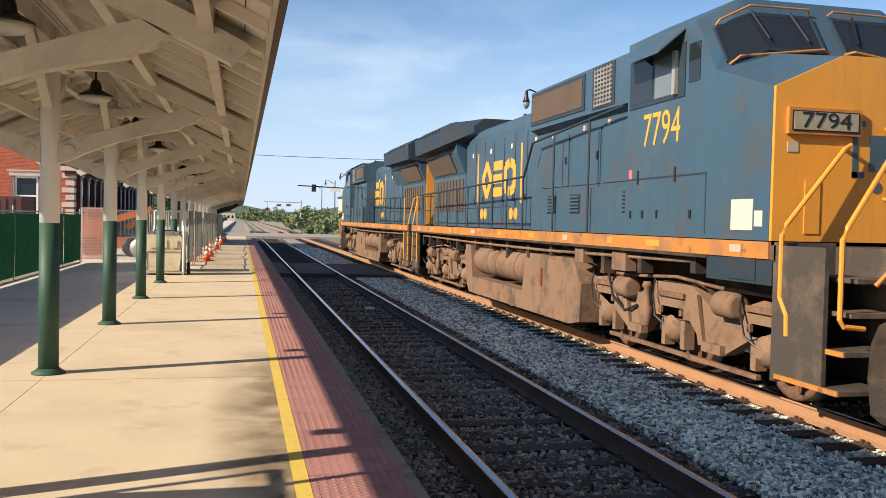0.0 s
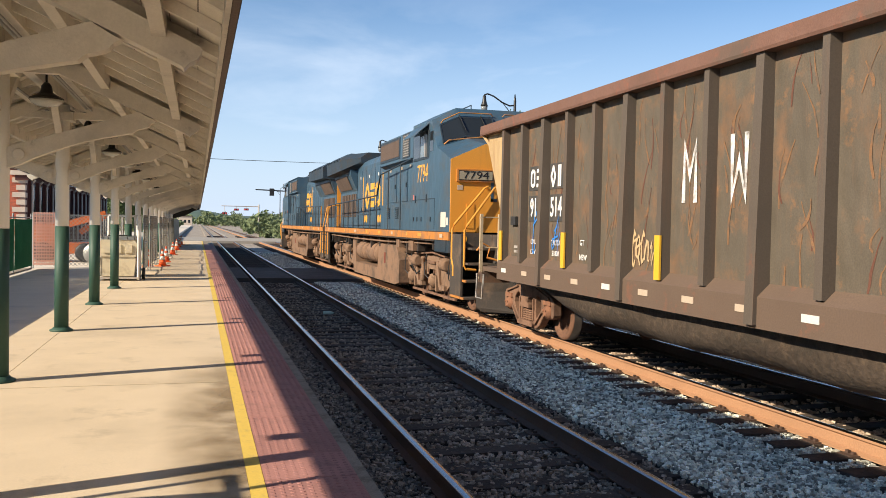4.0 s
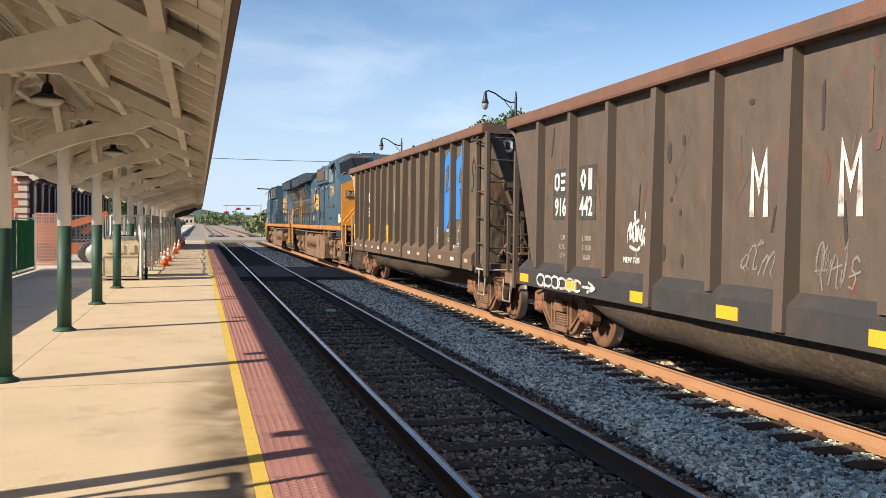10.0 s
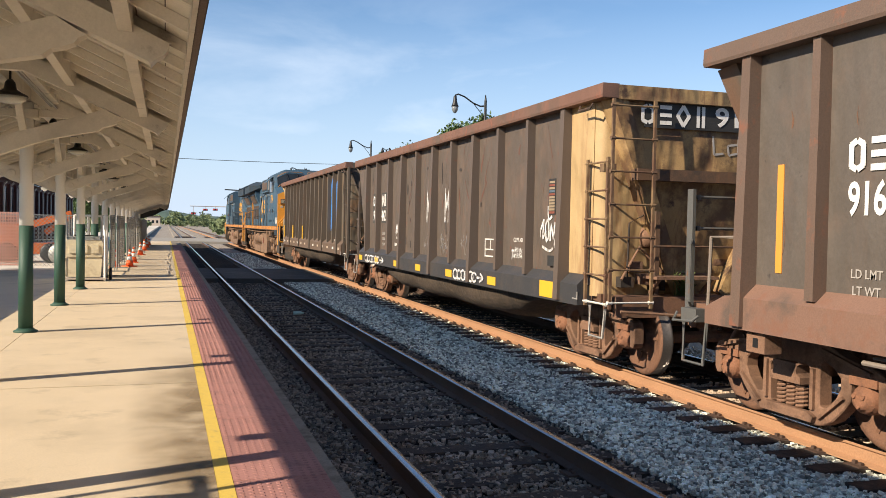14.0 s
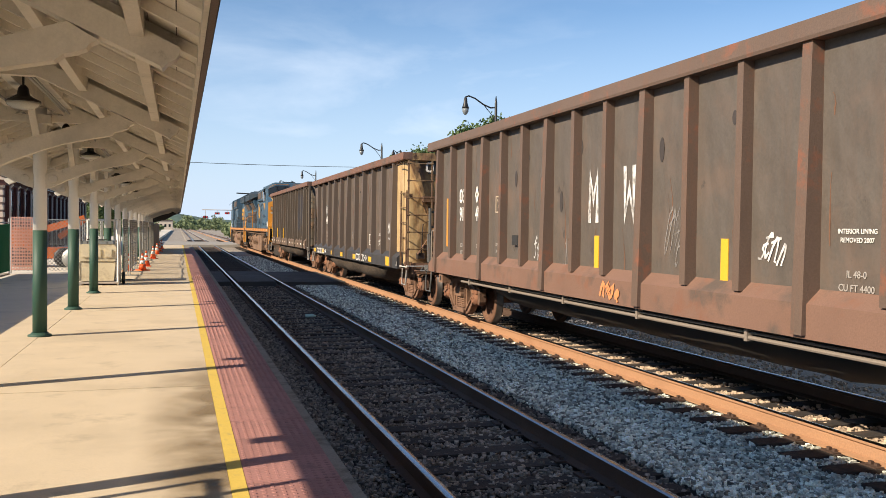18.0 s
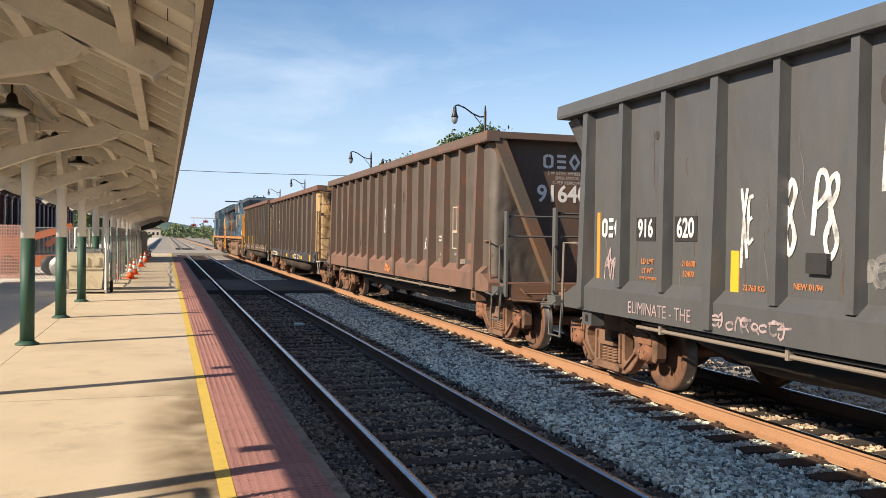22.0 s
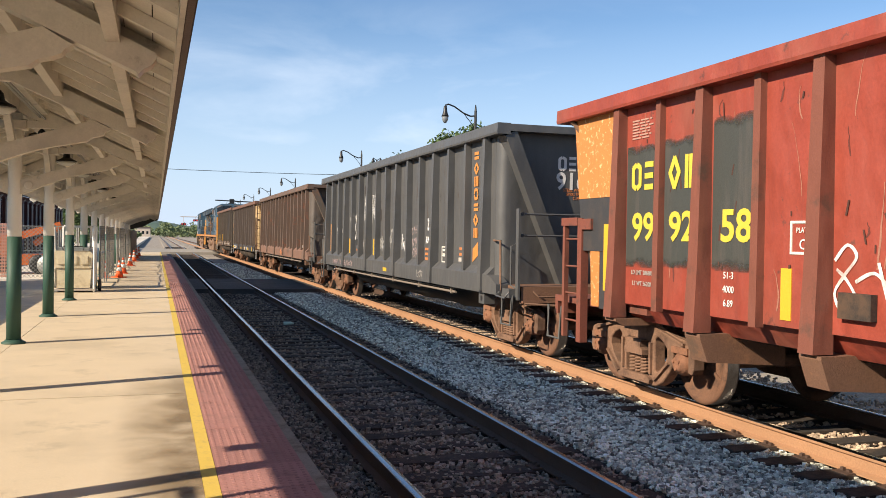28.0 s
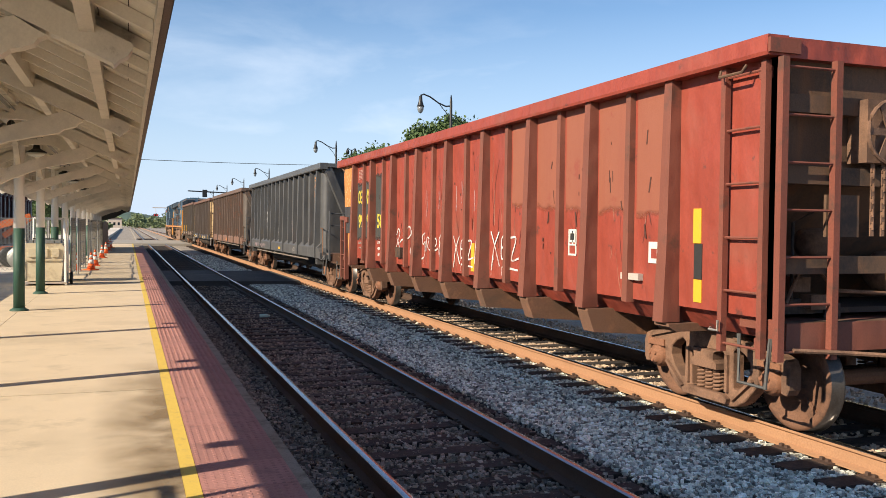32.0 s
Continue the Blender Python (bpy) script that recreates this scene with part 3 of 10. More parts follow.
def ballast():
    mid = RAIL_A + GAUGE
    stones("ballast_stones", "clean blue-grey crushed-stone ballast between the tracks", M_STONE,
           [(mid + 0.56, RAIL_B - 0.60, 4.0, 14, -0.380, 1900), (mid + 0.56, RAIL_B - 0.60, 14, 30, -0.380, 900), (mid + 0.3, RAIL_B - 0.62, 37, 60, -0.372, 200)], 1, (0.015, 0.033))
    stones("tie_end_stones", "clean blue-grey ballast stones packed between the tie ends", M_STONE,
           [(RAIL_B - 0.62, RAIL_B - 0.08, 4.0, 14, -0.386, 2200), (RAIL_B - 0.62, RAIL_B - 0.08, 14, 30, -0.386, 1200)], 4, (0.014, 0.030), True)
    stones("dusty_ballast_stones", "pale sunlit ballast stones between the ties under the train", M_STONE_WARM,
           [(RAIL_B + 0.08, RAIL_B + 0.9, 4, 20, -0.386, 1500), (RAIL_B + 0.08, RAIL_B + GAUGE - 0.1, 4, 40, -0.390, 420), (RAIL_B + GAUGE + 0.1, RAIL_B + GAUGE + 1.6, 4, 40, -0.40, 260)], 5, (0.015, 0.030), True)
    stones("old_ballast_stones", "dark dusty ballast stones between worn ties", M_STONE_OLD,
           [(1.13, RAIL_A - 0.08, 3.5, 30, -0.400, 1300), (RAIL_A + 0.08, mid - 0.08, 3.5, 16, -0.422, 1000), (RAIL_A + 0.08, mid - 0.08, 16, 30, -0.422, 500), (mid + 0.08, mid + 0.55, 3.5, 30, -0.424, 760)], 2, (0.013, 0.030))


ground()
platform()
tracks()
ballast()


# ---- the platform canopy ----
RIDGE_Z, EAVE_Z, EAVE_X, EAVE_LEFT = 3.655, 2.705, 0.15, -3.806


def roof_z(x):
    """Underside of the roof boards."""
    far = EAVE_X - COLUMN_X
    return RIDGE_Z - (RIDGE_Z - EAVE_Z) * abs(x - COLUMN_X) / far


def canopy():
    c = thing("platform_canopy", "cream-painted timber platform canopy on a row of columns", "canopy", kind="structure")
    y0, y1 = COLUMNS[0] - 1.5, CANOPY_END
    # boards of the roof, laid along the platform
    n = 0
    for side, edge in ((1, EAVE_X), (-1, EAVE_LEFT)):
        w = 0.16
        run = abs(edge - COLUMN_X)
        k = 0
        while k * w < run:
            xa = COLUMN_X + side * k * w
            xb = COLUMN_X + side * min(run, (k + 1) * w - 0.006)
            bm = bmesh.new()
            za, zb = roof_z(xa), roof_z(xb)
            prism(bm, [(xa, za), (xb, zb), (xb, zb + 0.022), (xa, za + 0.022)], y0, y1, "y")
            part("roof_board", bm, M_CANOPY, c)
            k += 1
        # Unseen top of the roof, thickened to carry the eave shadow further out.
        bm = bmesh.new()
        prism(bm, [(COLUMN_X, roof_z(COLUMN_X) + 0.024), (edge + side * 0.05, roof_z(edge) + 0.004), (edge + side * 0.05, roof_z(edge) + 0.17), (COLUMN_X, roof_z(COLUMN_X) + 0.19)], y0 - 0.05, y1 + 0.05, "y")
        part("roof_cover", bm, M_ROOF, c, "dark shingle roof covering, thickened out of view to lengthen its shadow")
        bm = bmesh.new()
        prism(bm, [(edge, roof_z(edge) - 0.05), (edge + side * 0.035, roof_z(edge) - 0.05), (edge + side * 0.035, roof_z(edge) + 0.06), (edge, roof_z(edge) + 0.06)], y0, y1, "y")
        part("fascia", bm, M_FASCIA, c, "dark painted eave fascia")
        bm = bmesh.new()
        prism(bm, [(edge - side * 0.03, roof_z(edge) - 0.065), (edge - side * 0.004, roof_z(edge) - 0.065), (edge - side * 0.004, roof_z(edge) - 0.002), (edge - side * 0.03, roof_z(edge) - 0.002)], y0, y1, "y")
        part("eave_strip", bm, M_CANOPY, c)
        # purlins along the platform
        for x, d in ((COLUMN_X + side * 1.70, 0.145), (COLUMN_X + side * 1.0, 0.19), (COLUMN_X + side * 0.4, 0.14)):
            bm = bmesh.new()
            z = roof_z(x) - 0.006
            box(bm, x - 0.04, x + 0.04, y0, y1, z - d, z)
            part("purlin", bm, M_CANOPY, c)
    boxpart("ridge_beam", M_CANOPY, c, COLUMN_X - 0.06, COLUMN_X + 0.06, y0, y1, RIDGE_Z - 0.3, RIDGE_Z - 0.03)
    # common rafters
    y = y0 + 0.3
    while y < y1:
        for side, edge in ((1, EAVE_X), (-1, EAVE_LEFT)):
            bm = bmesh.new()
            e = edge - side * 0.035
            prism(bm, [(COLUMN_X, RIDGE_Z - 0.003), (COLUMN_X, RIDGE_Z - 0.09), (e, roof_z(e) - 0.075), (e, roof_z(e) - 0.003)], y - 0.022, y + 0.022, "y")
            part("rafter", bm, M_CANOPY, c)
        y += 0.61
    # main frames: principal rafter with an ogee tail, curved brace with a scrolled nose
    first = None
    for cy in COLUMNS:
        if cy > CANOPY_END:
            break
        if first is None:
            meshes = []
            for side in (1, -1):
                bm = bmesh.new()
                top = [(COLUMN_X, RIDGE_Z - 0.09)]
                low = [(COLUMN_X, RIDGE_Z - 0.36)]
                tail = COLUMN_X + side * 1.94
                under = lambda x: roof_z(x) - 0.086
                pts = [(COLUMN_X, under(COLUMN_X)), (tail, under(tail)), (tail, under(tail) - 0.03), (tail - side * 0.025, under(tail) - 0.07), (tail - side * 0.07, under(tail) - 0.095), (tail - side * 0.10, under(tail) - 0.13), (tail - side * 0.115, under(tail - side * 0.115) - 0.165), (COLUMN_X, under(COLUMN_X) - 0.19)]
                prism(bm, pts, -0.07, 0.07, "y")
                meshes.append(("principal_rafter", part("principal_rafter", bm, M_CANOPY, c, "", 0.006)))
                bm = bmesh.new()
                dn = [(COLUMN_X + side * a, z) for a, z in ((0.08, 2.16), (0.2, 2.20), (0.34, 2.275), (0.58, 2.375), (0.80, 2.455), (0.98, 2.50), (1.14, 2.535), (1.26, 2.56), (1.31, 2.60), (1.37, 2.615), (1.43, 2.64), (1.45, 2.67), (1.49, 2.69))]
                up = [(COLUMN_X + side * 1.33, 2.785), (COLUMN_X + side * 0.58, 2.535), (COLUMN_X + side * 0.08, 2.37)]
                prism(bm, dn + up, -0.06, 0.06, "y")
                meshes.append(("curved_brace", part("curved_brace", bm, M_CANOPY, c, "", 0.006)))
                bm = bmesh.new()
                lathe(bm, [(-0.085, 0.05), (-0.08, 0.06), (0.08, 0.06), (0.085, 0.05)], (COLUMN_X + side * 0.19, 0, 2.30), "y", 14)
                meshes.append(("bolt_boss", part("bolt_boss", bm, M_CANOPY, c, "round bolt boss")))
            bm = bmesh.new()
            prism(bm, [(COLUMN_X - 0.62, 3.13), (COLUMN_X + 0.62, 3.13), (COLUMN_X + 0.62, 3.23), (COLUMN_X - 0.62, 3.23)], -0.05, 0.05, "y")
            meshes.append(("collar_tie", part("collar_tie", bm, M_CANOPY, c, "", 0.008)))
            for nm, ob in meshes:
                ob.location = (0, cy, 0)
            first = cy
        else:
            for nm, src in meshes:
                ob = new(nm, src.data)
                ob.parent = c
                ob.location = (0, cy, 0)
        # braces along the ridge line
        for d in (-1, 1):
            barpart("ridge_strut", M_CANOPY, c, (COLUMN_X, cy + d * 0.12, 2.75), (COLUMN_X, cy + d * 0.95, RIDGE_Z - 0.3), 0.09, 0.09)
    for x, z, r in ((COLUMN_X + 0.32, 3.30, 0.018), (COLUMN_X + 0.39, 3.27, 0.014), (COLUMN_X - 0.3, 3.31, 0.018)):
        tubepart("conduit", M_BOXGREY, c, [(x, y0, z), (x + 0.01, 14, z - 0.01), (x, 30, z), (x, y1, z)], r, 8, "thin electrical conduit")
    # A flat black sheet added for the dark mass at the far end.
    bm = bmesh.new()
    prism(bm, [(EAVE_LEFT, 1.8), (-1.8, 1.85), (-0.9, 2.1), (-0.3, 2.45), (EAVE_X, 2.6), (EAVE_X, roof_z(EAVE_X)), (COLUMN_X, RIDGE_Z), (EAVE_LEFT, roof_z(EAVE_LEFT))], y1, y1 + 0.05, "y")
    part("end_gable", bm, M_BLACK, c, "flat black sheet across the far end of the canopy")
    # the columns, each on a flared base
    src = None
    for cy in COLUMNS:
        if cy > CANOPY_END:
            break
        if src is None:
            col = thing("column", "round timber canopy column, white above dark green", "column", (COLUMN_X, cy, 0), "canopy columns")
            bm = bmesh.new()
            lathe(bm, [(0.0, 0.165), (0.02, 0.165), (0.04, 0.125), (0.06, 0.108)], (0, 0, 0), "z", 24)
            part("base_plate", bm, M_GREEN, col, "flared green metal foot")
            bm = bmesh.new()
            lathe(bm, [(0.05, 0.100), (1.55, 0.098)], (0, 0, 0), "z", 24)
            part("lower_shaft", bm, M_GREEN, col, "dark green lower part")
            bm = bmesh.new()
            lathe(bm, [(1.551, 0.097), (3.33, 0.094)], (0, 0, 0), "z", 24)
            part("upper_shaft", bm, M_WHITE, col, "white painted upper part")
            bm = bmesh.new()
            box(bm, -0.16, 0.16, -0.16, 0.16, 3.10, 3.22)
            part("cap", bm, M_CANOPY, col, "", 0.01)
            src = col
        else:
            copy_thing(src, pose(COLUMN_X, cy, 0))
    # hanging lamps, one in each bay
    src = None
    for a in COLUMNS:
        cy = a + 2.1
        if cy > CANOPY_END:
            break
        if src is None:
            lp = thing("pendant_lamp", "dark metal dome lamp hanging under the canopy ridge", "lamp", (-1.81, cy, 3.1), "canopy lamps")
            bm = bmesh.new()
            lathe(bm, [(0.03, 0.205), (0.05, 0.20), (0.09, 0.12), (0.12, 0.075), (0.20, 0.06), (0.24, 0.03)], (0, 0, 0), "z", 20)
            part("shade", bm, M_BLACK, lp, "black enamelled dome shade")
            bm = bmesh.new()
            lathe(bm, [(-0.055, 0.05), (-0.045, 0.12), (-0.01, 0.18), (0.028, 0.2)], (0, 0, 0), "z", 20)
            part("globe", bm, mat("ribbed_glass", (0.55, 0.55, 0.5), 0.2, grain=0.1), lp, "ribbed glass bowl")
            tubepart("stem", M_BLACK, lp, [(0, 0, 0.23), (0, 0, 0.40)], 0.014)
            src = lp
        else:
            copy_thing(src, pose(-1.81, cy, 3.1))


canopy()


# ---- rolling stock ----
WHEEL_R = 0.457
RUNNERS = []          # wheelsets that turn: (object, radius)
TRAIN = []            # vehicles: (thing, place along the track at the start)


def wheelset(parent, y, r=WHEEL_R, name="wheelset"):
    bm = bmesh.new()
    for s in (-1, 1):
        prof = [(-0.075, r - 0.075), (-0.07, r - 0.022), (-0.055, r - 0.003), (0.045, r + 0.004), (0.055, r + 0.026), (0.072, r + 0.024), (0.075, r - 0.07), (0.02, r - 0.085), (0.0, 0.2), (0.08, 0.14), (0.08, 0.09)]
        prof = [(-0.09, 0.09), (-0.09, 0.15), (-0.012, 0.19), (-0.03, r - 0.085)] + prof
        slots = [0, 0, 0, 0, 0, 0, 1, 1, 1, 0, 0, 0, 0, 0]
        lathe(bm, [(a if s < 0 else -a, rr) for a, rr in prof], (s * 0.755, 0, 0), "x", 36, slots)
        # faint cast marks on the plate, so that its turning shows
        for k in range(3):
            a = k * math.tau / 3 + 0.4
            c, q = math.cos(a), math.sin(a)
            bar(bm, (s * 0.783, 0.2 * c, 0.2 * q), (s * 0.783, (r - 0.1) * c, (r - 0.1) * q), 0.035, 0.02, (1, 0, 0))
    tube(bm, [(-1.05, 0, 0), (1.05, 0, 0)], 0.075, 12)
    ob = part(name, bm, [M_WHEEL, M_TREAD], parent, "rusty steel wheel pair with polished treads")
    ob.location = (0, y, r)
    RUNNERS.append((ob, r))
    return ob


def coil(bm, x, y, z0, z1, r, turns=6, wire=0.018):
    pts = []
    n = turns * 9
    for k in range(n + 1):
        a = k * math.tau / 9
        pts.append((x + r * math.cos(a), y + r * math.sin(a), z0 + (z1 - z0) * k / n))
    tube(bm, pts, wire, 5)


def pierced(bm, outer, holes, lo, hi):
    """A plate across x with windows: an outline of (y, z) and the outlines of its holes."""
    edges = []
    for loop in [outer] + list(holes):
        vs = [bm.verts.new((lo, y, z)) for y, z in loop]
        edges += [bm.edges.new((vs[k], vs[(k + 1) % len(vs)])) for k in range(len(vs))]
    faces = [f for f in bmesh.ops.triangle_fill(bm, edges=edges, use_beauty=True, use_dissolve=True)["geom"] if isinstance(f, bmesh.types.BMFace)]
    moved = bmesh.ops.extrude_face_region(bm, geom=faces)["geom"]
    bmesh.ops.translate(bm, verts=[v for v in moved if isinstance(v, bmesh.types.BMVert)], vec=(hi - lo, 0, 0))
    bmesh.ops.recalc_face_normals(bm, faces=bm.faces)


def both_ways(half):
    return half + [(-y, z) for y, z in half[::-1]]


FRAME_RIM = both_ways([(0.30, 0.115), (0.42, 0.135), (0.55, 0.20), (0.66, 0.31), (0.735, 0.40), (0.745, 0.57), (0.80, 0.60), (0.89, 0.61), (0.98, 0.60), (1.03, 0.57), (1.035, 0.37), (1.10, 0.36), (1.135, 0.42),
                       (1.14, 0.60), (1.10, 0.68), (1.00, 0.715), (0.82, 0.735), (0.66, 0.77), (0.50, 0.835), (0.38, 0.87), (0.20, 0.875)])
FRAME_WINDOWS = [[(-0.26, 0.235), (0.26, 0.235), (0.275, 0.58), (0.22, 0.64), (-0.22, 0.64), (-0.275, 0.58)]] + [
    [(d * 0.385, 0.30), (d * 0.46, 0.295), (d * 0.57, 0.40), (d * 0.625, 0.50), (d * 0.62, 0.585), (d * 0.54, 0.655), (d * 0.43, 0.70), (d * 0.375, 0.66)] for d in (-1, 1)]


def freight_truck(parent, y, material):
    """A three-piece truck: two cast side frames with spring nests, bearings and two wheelsets."""
    bm = bmesh.new()
    box(bm, -0.95, 0.95, -0.2, 0.2, 0.52, 0.76)
    box(bm, -0.45, 0.45, -0.3, 0.3, 0.72, 0.86)
    ob = part("truck", bm, material, parent, "dusty cast-steel freight truck", 0.008)
    ob.location = (0, y, 0)
    for s in (-1, 1):
        bm = bmesh.new()
        lo, hi = (-1.09, -0.95) if s < 0 else (0.95, 1.09)
        pierced(bm, FRAME_RIM, FRAME_WINDOWS, lo, hi)
        # thickened seat below the springs, and the bolster end above them
        prism(bm, both_ways([(0.34, 0.15), (0.36, 0.20), (0.27, 0.235)])[::-1], lo - 0.05, hi + 0.03)
        prism(bm, both_ways([(0.205, 0.46), (0.205, 0.52), (0.15, 0.55), (0.16, 0.62), (0.20, 0.64)])[::-1], lo - 0.06, hi + 0.03)
        for d in (-1, 1):
            # raised ribs along the upper and the sloping lower member
            bar(bm, (s * 1.10, d * 0.42, 0.80), (s * 1.10, d * 0.98, 0.67), 0.03, 0.05, (1, 0, 0))
            bar(bm, (s * 1.10, d * 0.40, 0.20), (s * 1.10, d * 0.68, 0.43), 0.03, 0.05, (1, 0, 0))
            box(bm, min(s * 1.09, s * 1.12), max(s * 1.09, s * 1.12), d * 0.31 - 0.02, d * 0.31 + 0.02, 0.26, 0.62)
        part("side_frame", bm, material, ob, "cast side frame", 0.01)
    for s in (-1, 1):
        for d in (-0.125, 0.0, 0.125):
            b = bmesh.new()
            coil(b, s * 1.05, d, 0.235, 0.46, 0.05, 6, 0.015)
            part("spring", b, material, ob)
        for d in (-1, 1):
            b = bmesh.new()
            prof = [(-0.09, 0.13), (0.03, 0.13), (0.05, 0.115), (0.07, 0.115), (0.08, 0.085), (0.11, 0.08), (0.115, 0.05)]
            lathe(b, [(s * a, r) for a, r in prof], (s * 1.03, d * 0.89, WHEEL_R), "x", 18)
            for k in range(3):
                a = k * math.tau / 3 + 0.5
                lathe(b, [(0, 0.02), (s * 0.03, 0.02)], (s * 1.13, d * 0.89 + 0.055 * math.cos(a), WHEEL_R + 0.055 * math.sin(a)), "x", 6)
            box(b, s * 1.03 - 0.08, s * 1.03 + 0.08, d * 0.89 - 0.15, d * 0.89 + 0.15, WHEEL_R + 0.11, WHEEL_R + 0.18)
            part("bearing", b, M_BEARING, ob, "capped roller bearing")
    for d in (-0.89, 0.89):
        wheelset(ob, d)
    b = bmesh.new()
    for s in (-1, 1):
        bar(b, (-0.8, s * 0.38, 0.4), (0.8, s * 0.38, 0.4), 0.09, 0.12)
        for q in (-0.75, 0.75):
            bar(b, (q, s * 0.42, 0.34), (q, s * 0.47, 0.56), 0.09, 0.06)
    part("brake_beam", b, M_DARKSTEEL, ob)
    return ob


def coupler(parent, y, d, material):
    b = bmesh.new()
    box(b, -0.09, 0.09, min(y, y + d * 0.55), max(y, y + d * 0.55), 0.72, 0.92)
    prism(b, [(-0.2, y + d * 0.5), (0.12, y + d * 0.5), (0.19, y + d * 0.78), (0.02, y + d * 0.72), (-0.03, y + d * 0.62), (-0.1, y + d * 0.72), (-0.21, y + d * 0.7)], 0.68, 0.98, "z")
    ob = part("coupler", b, material, parent, "rusty knuckle coupler", 0.015)
    tubepart("air_hose", M_BLACK, parent, [(0.45, y + d * 0.1, 0.78), (0.46, y + d * 0.3, 0.72), (0.4, y + d * 0.5, 0.5), (0.25, y + d * 0.66, 0.42), (0.12, y + d * 0.74, 0.52)], 0.024)
    return ob


def ribbon(bm, pts, thick, wobble=0.0):
    """A flat painted line through points on a side, of one connected strip."""
    pts = [Vector(p) for i, p in enumerate(pts) if i == 0 or (Vector(p) - Vector(pts[i - 1])).length > 1e-4]
    last = None
    for i, p in enumerate(pts):
        d0 = (p - pts[i - 1]).normalized() if i else None
        d1 = (pts[i + 1] - p).normalized() if i + 1 < len(pts) else None
        n0 = d0.cross(Vector((1, 0, 0))) if d0 else None
        n1 = d1.cross(Vector((1, 0, 0))) if d1 else None
        if n0 and n1:
            m = n0 + n1
            m = m.normalized() * min(2.2, 2.0 / max(m.length, 0.4)) if m.length > 1e-3 else n0
        else:
            m = n0 or n1
        h = thick / 2 * (1 + wobble * math.sin(i * 0.9))
        if not d0:
            p = p - d1 * h * 0.6
        if not d1:
            p = p + d0 * h * 0.6
        lift = Vector((0.00012 * i, 0, 0))
        here = (bm.verts.new(p - m * h - lift), bm.verts.new(p + m * h - lift))
        if last:
            bm.faces.new((last[0], here[0], here[1], last[1]))
        last = here


def scrawl(parent, material, x, y, z, w, h, seed, loops=5, thick=0.03, label="white spray-painted scrawl"):
    """A sprayed running tag of loops and spikes with no readable letters, flat on a side."""
    rnd = random.Random(seed)
    lines = []
    step = 0.92 / loops
    lean = rnd.uniform(0.04, 0.3) * min(1.0, h / w)
    for k in range(loops):
        u = 0.04 + step * (k + 0.5 + rnd.uniform(-0.18, 0.18))
        base, tall, wide = rnd.uniform(0.0, 0.26), rnd.uniform(0.5, 0.98), step * rnd.uniform(0.42, 0.74)
        kind = rnd.randrange(6)
        if kind == 0:                                    # open bowl
            a0, a1 = rnd.uniform(0.5, 1.2), rnd.uniform(4.9, 5.9)
            g = [(0.5 + 0.5 * math.cos(a0 + (a1 - a0) * i / 11), 0.5 + 0.5 * math.sin(a0 + (a1 - a0) * i / 11)) for i in range(12)]
        elif kind == 1:                                  # closed loop with a tail
            a0, way = rnd.uniform(0, 6), rnd.choice((-1, 1))
            g = [(0.45 + 0.4 * math.cos(a0 + way * i * 0.6), 0.62 + 0.36 * math.sin(a0 + way * i * 0.6)) for i in range(12)] + [(0.75, 0.2), (1.05, -0.05)]
        elif kind == 2:                                  # zigzag
            g = [(0.0, 0.75), (0.3, 1.0), (0.35, 0.3), (0.6, 0.85), (0.68, 0.1), (1.0, 0.6)]
        elif kind == 3:                                  # hooked upright
            g = [(0.15, 0.85), (0.45, 1.05), (0.55, 0.55), (0.5, 0.1), (0.25, -0.08), (0.02, 0.12), (0.1, 0.3)]
        elif kind == 4:                                  # arch
            g = [(0.0, 0.0), (0.06, 0.6), (0.3, 0.98), (0.62, 0.9), (0.8, 0.5), (0.85, 0.0), (1.1, -0.06)]
        else:                                            # snake
            g = [(0.9, 0.88), (0.55, 1.0), (0.2, 0.85), (0.22, 0.6), (0.6, 0.48), (0.82, 0.28), (0.6, 0.02), (0.1, 0.06)]
        lines.append([(u + (p - 0.5) * 2 * wide * 0.8 + (q - 0.5) * lean + rnd.uniform(-0.03, 0.03) * step, base + q * tall * (1 - base) + rnd.uniform(-0.03, 0.03)) for p, q in g])
        if rnd.random() < 0.4:                           # a dash across
            q = base + tall * rnd.uniform(0.3, 0.7)
            lines.append([(u - wide * 0.9, q), (u + wide * 1.2, q + rnd.uniform(0.02, 0.16))])
    bm = bmesh.new()
    for n, line in enumerate(lines):
        if len(line) > 1:
            ribbon(bm, [(x - 0.0012 * (n % 4), y - (p - 0.5) * w, z + (q - 0.5) * h) for p, q in line], thick, 0.2)
    return part("graffiti", bm, material, parent, label)


def smoothed(line, n=5):
    """A rounded line through points."""
    out = []
    for i in range(len(line) - 1):
        p0, p1, p2, p3 = (Vector(line[min(max(i + k, 0), len(line) - 1)]) for k in (-1, 0, 1, 2))
        for k in range(n):
            t = k / n
            v = 0.5 * (2 * p1 + (p2 - p0) * t + (2 * p0 - 5 * p1 + 4 * p2 - p3) * t * t + (3 * p1 - p0 - 3 * p2 + p3) * t ** 3)
            out.append((v.x, v.y))
    return out + [tuple(line[-1])]


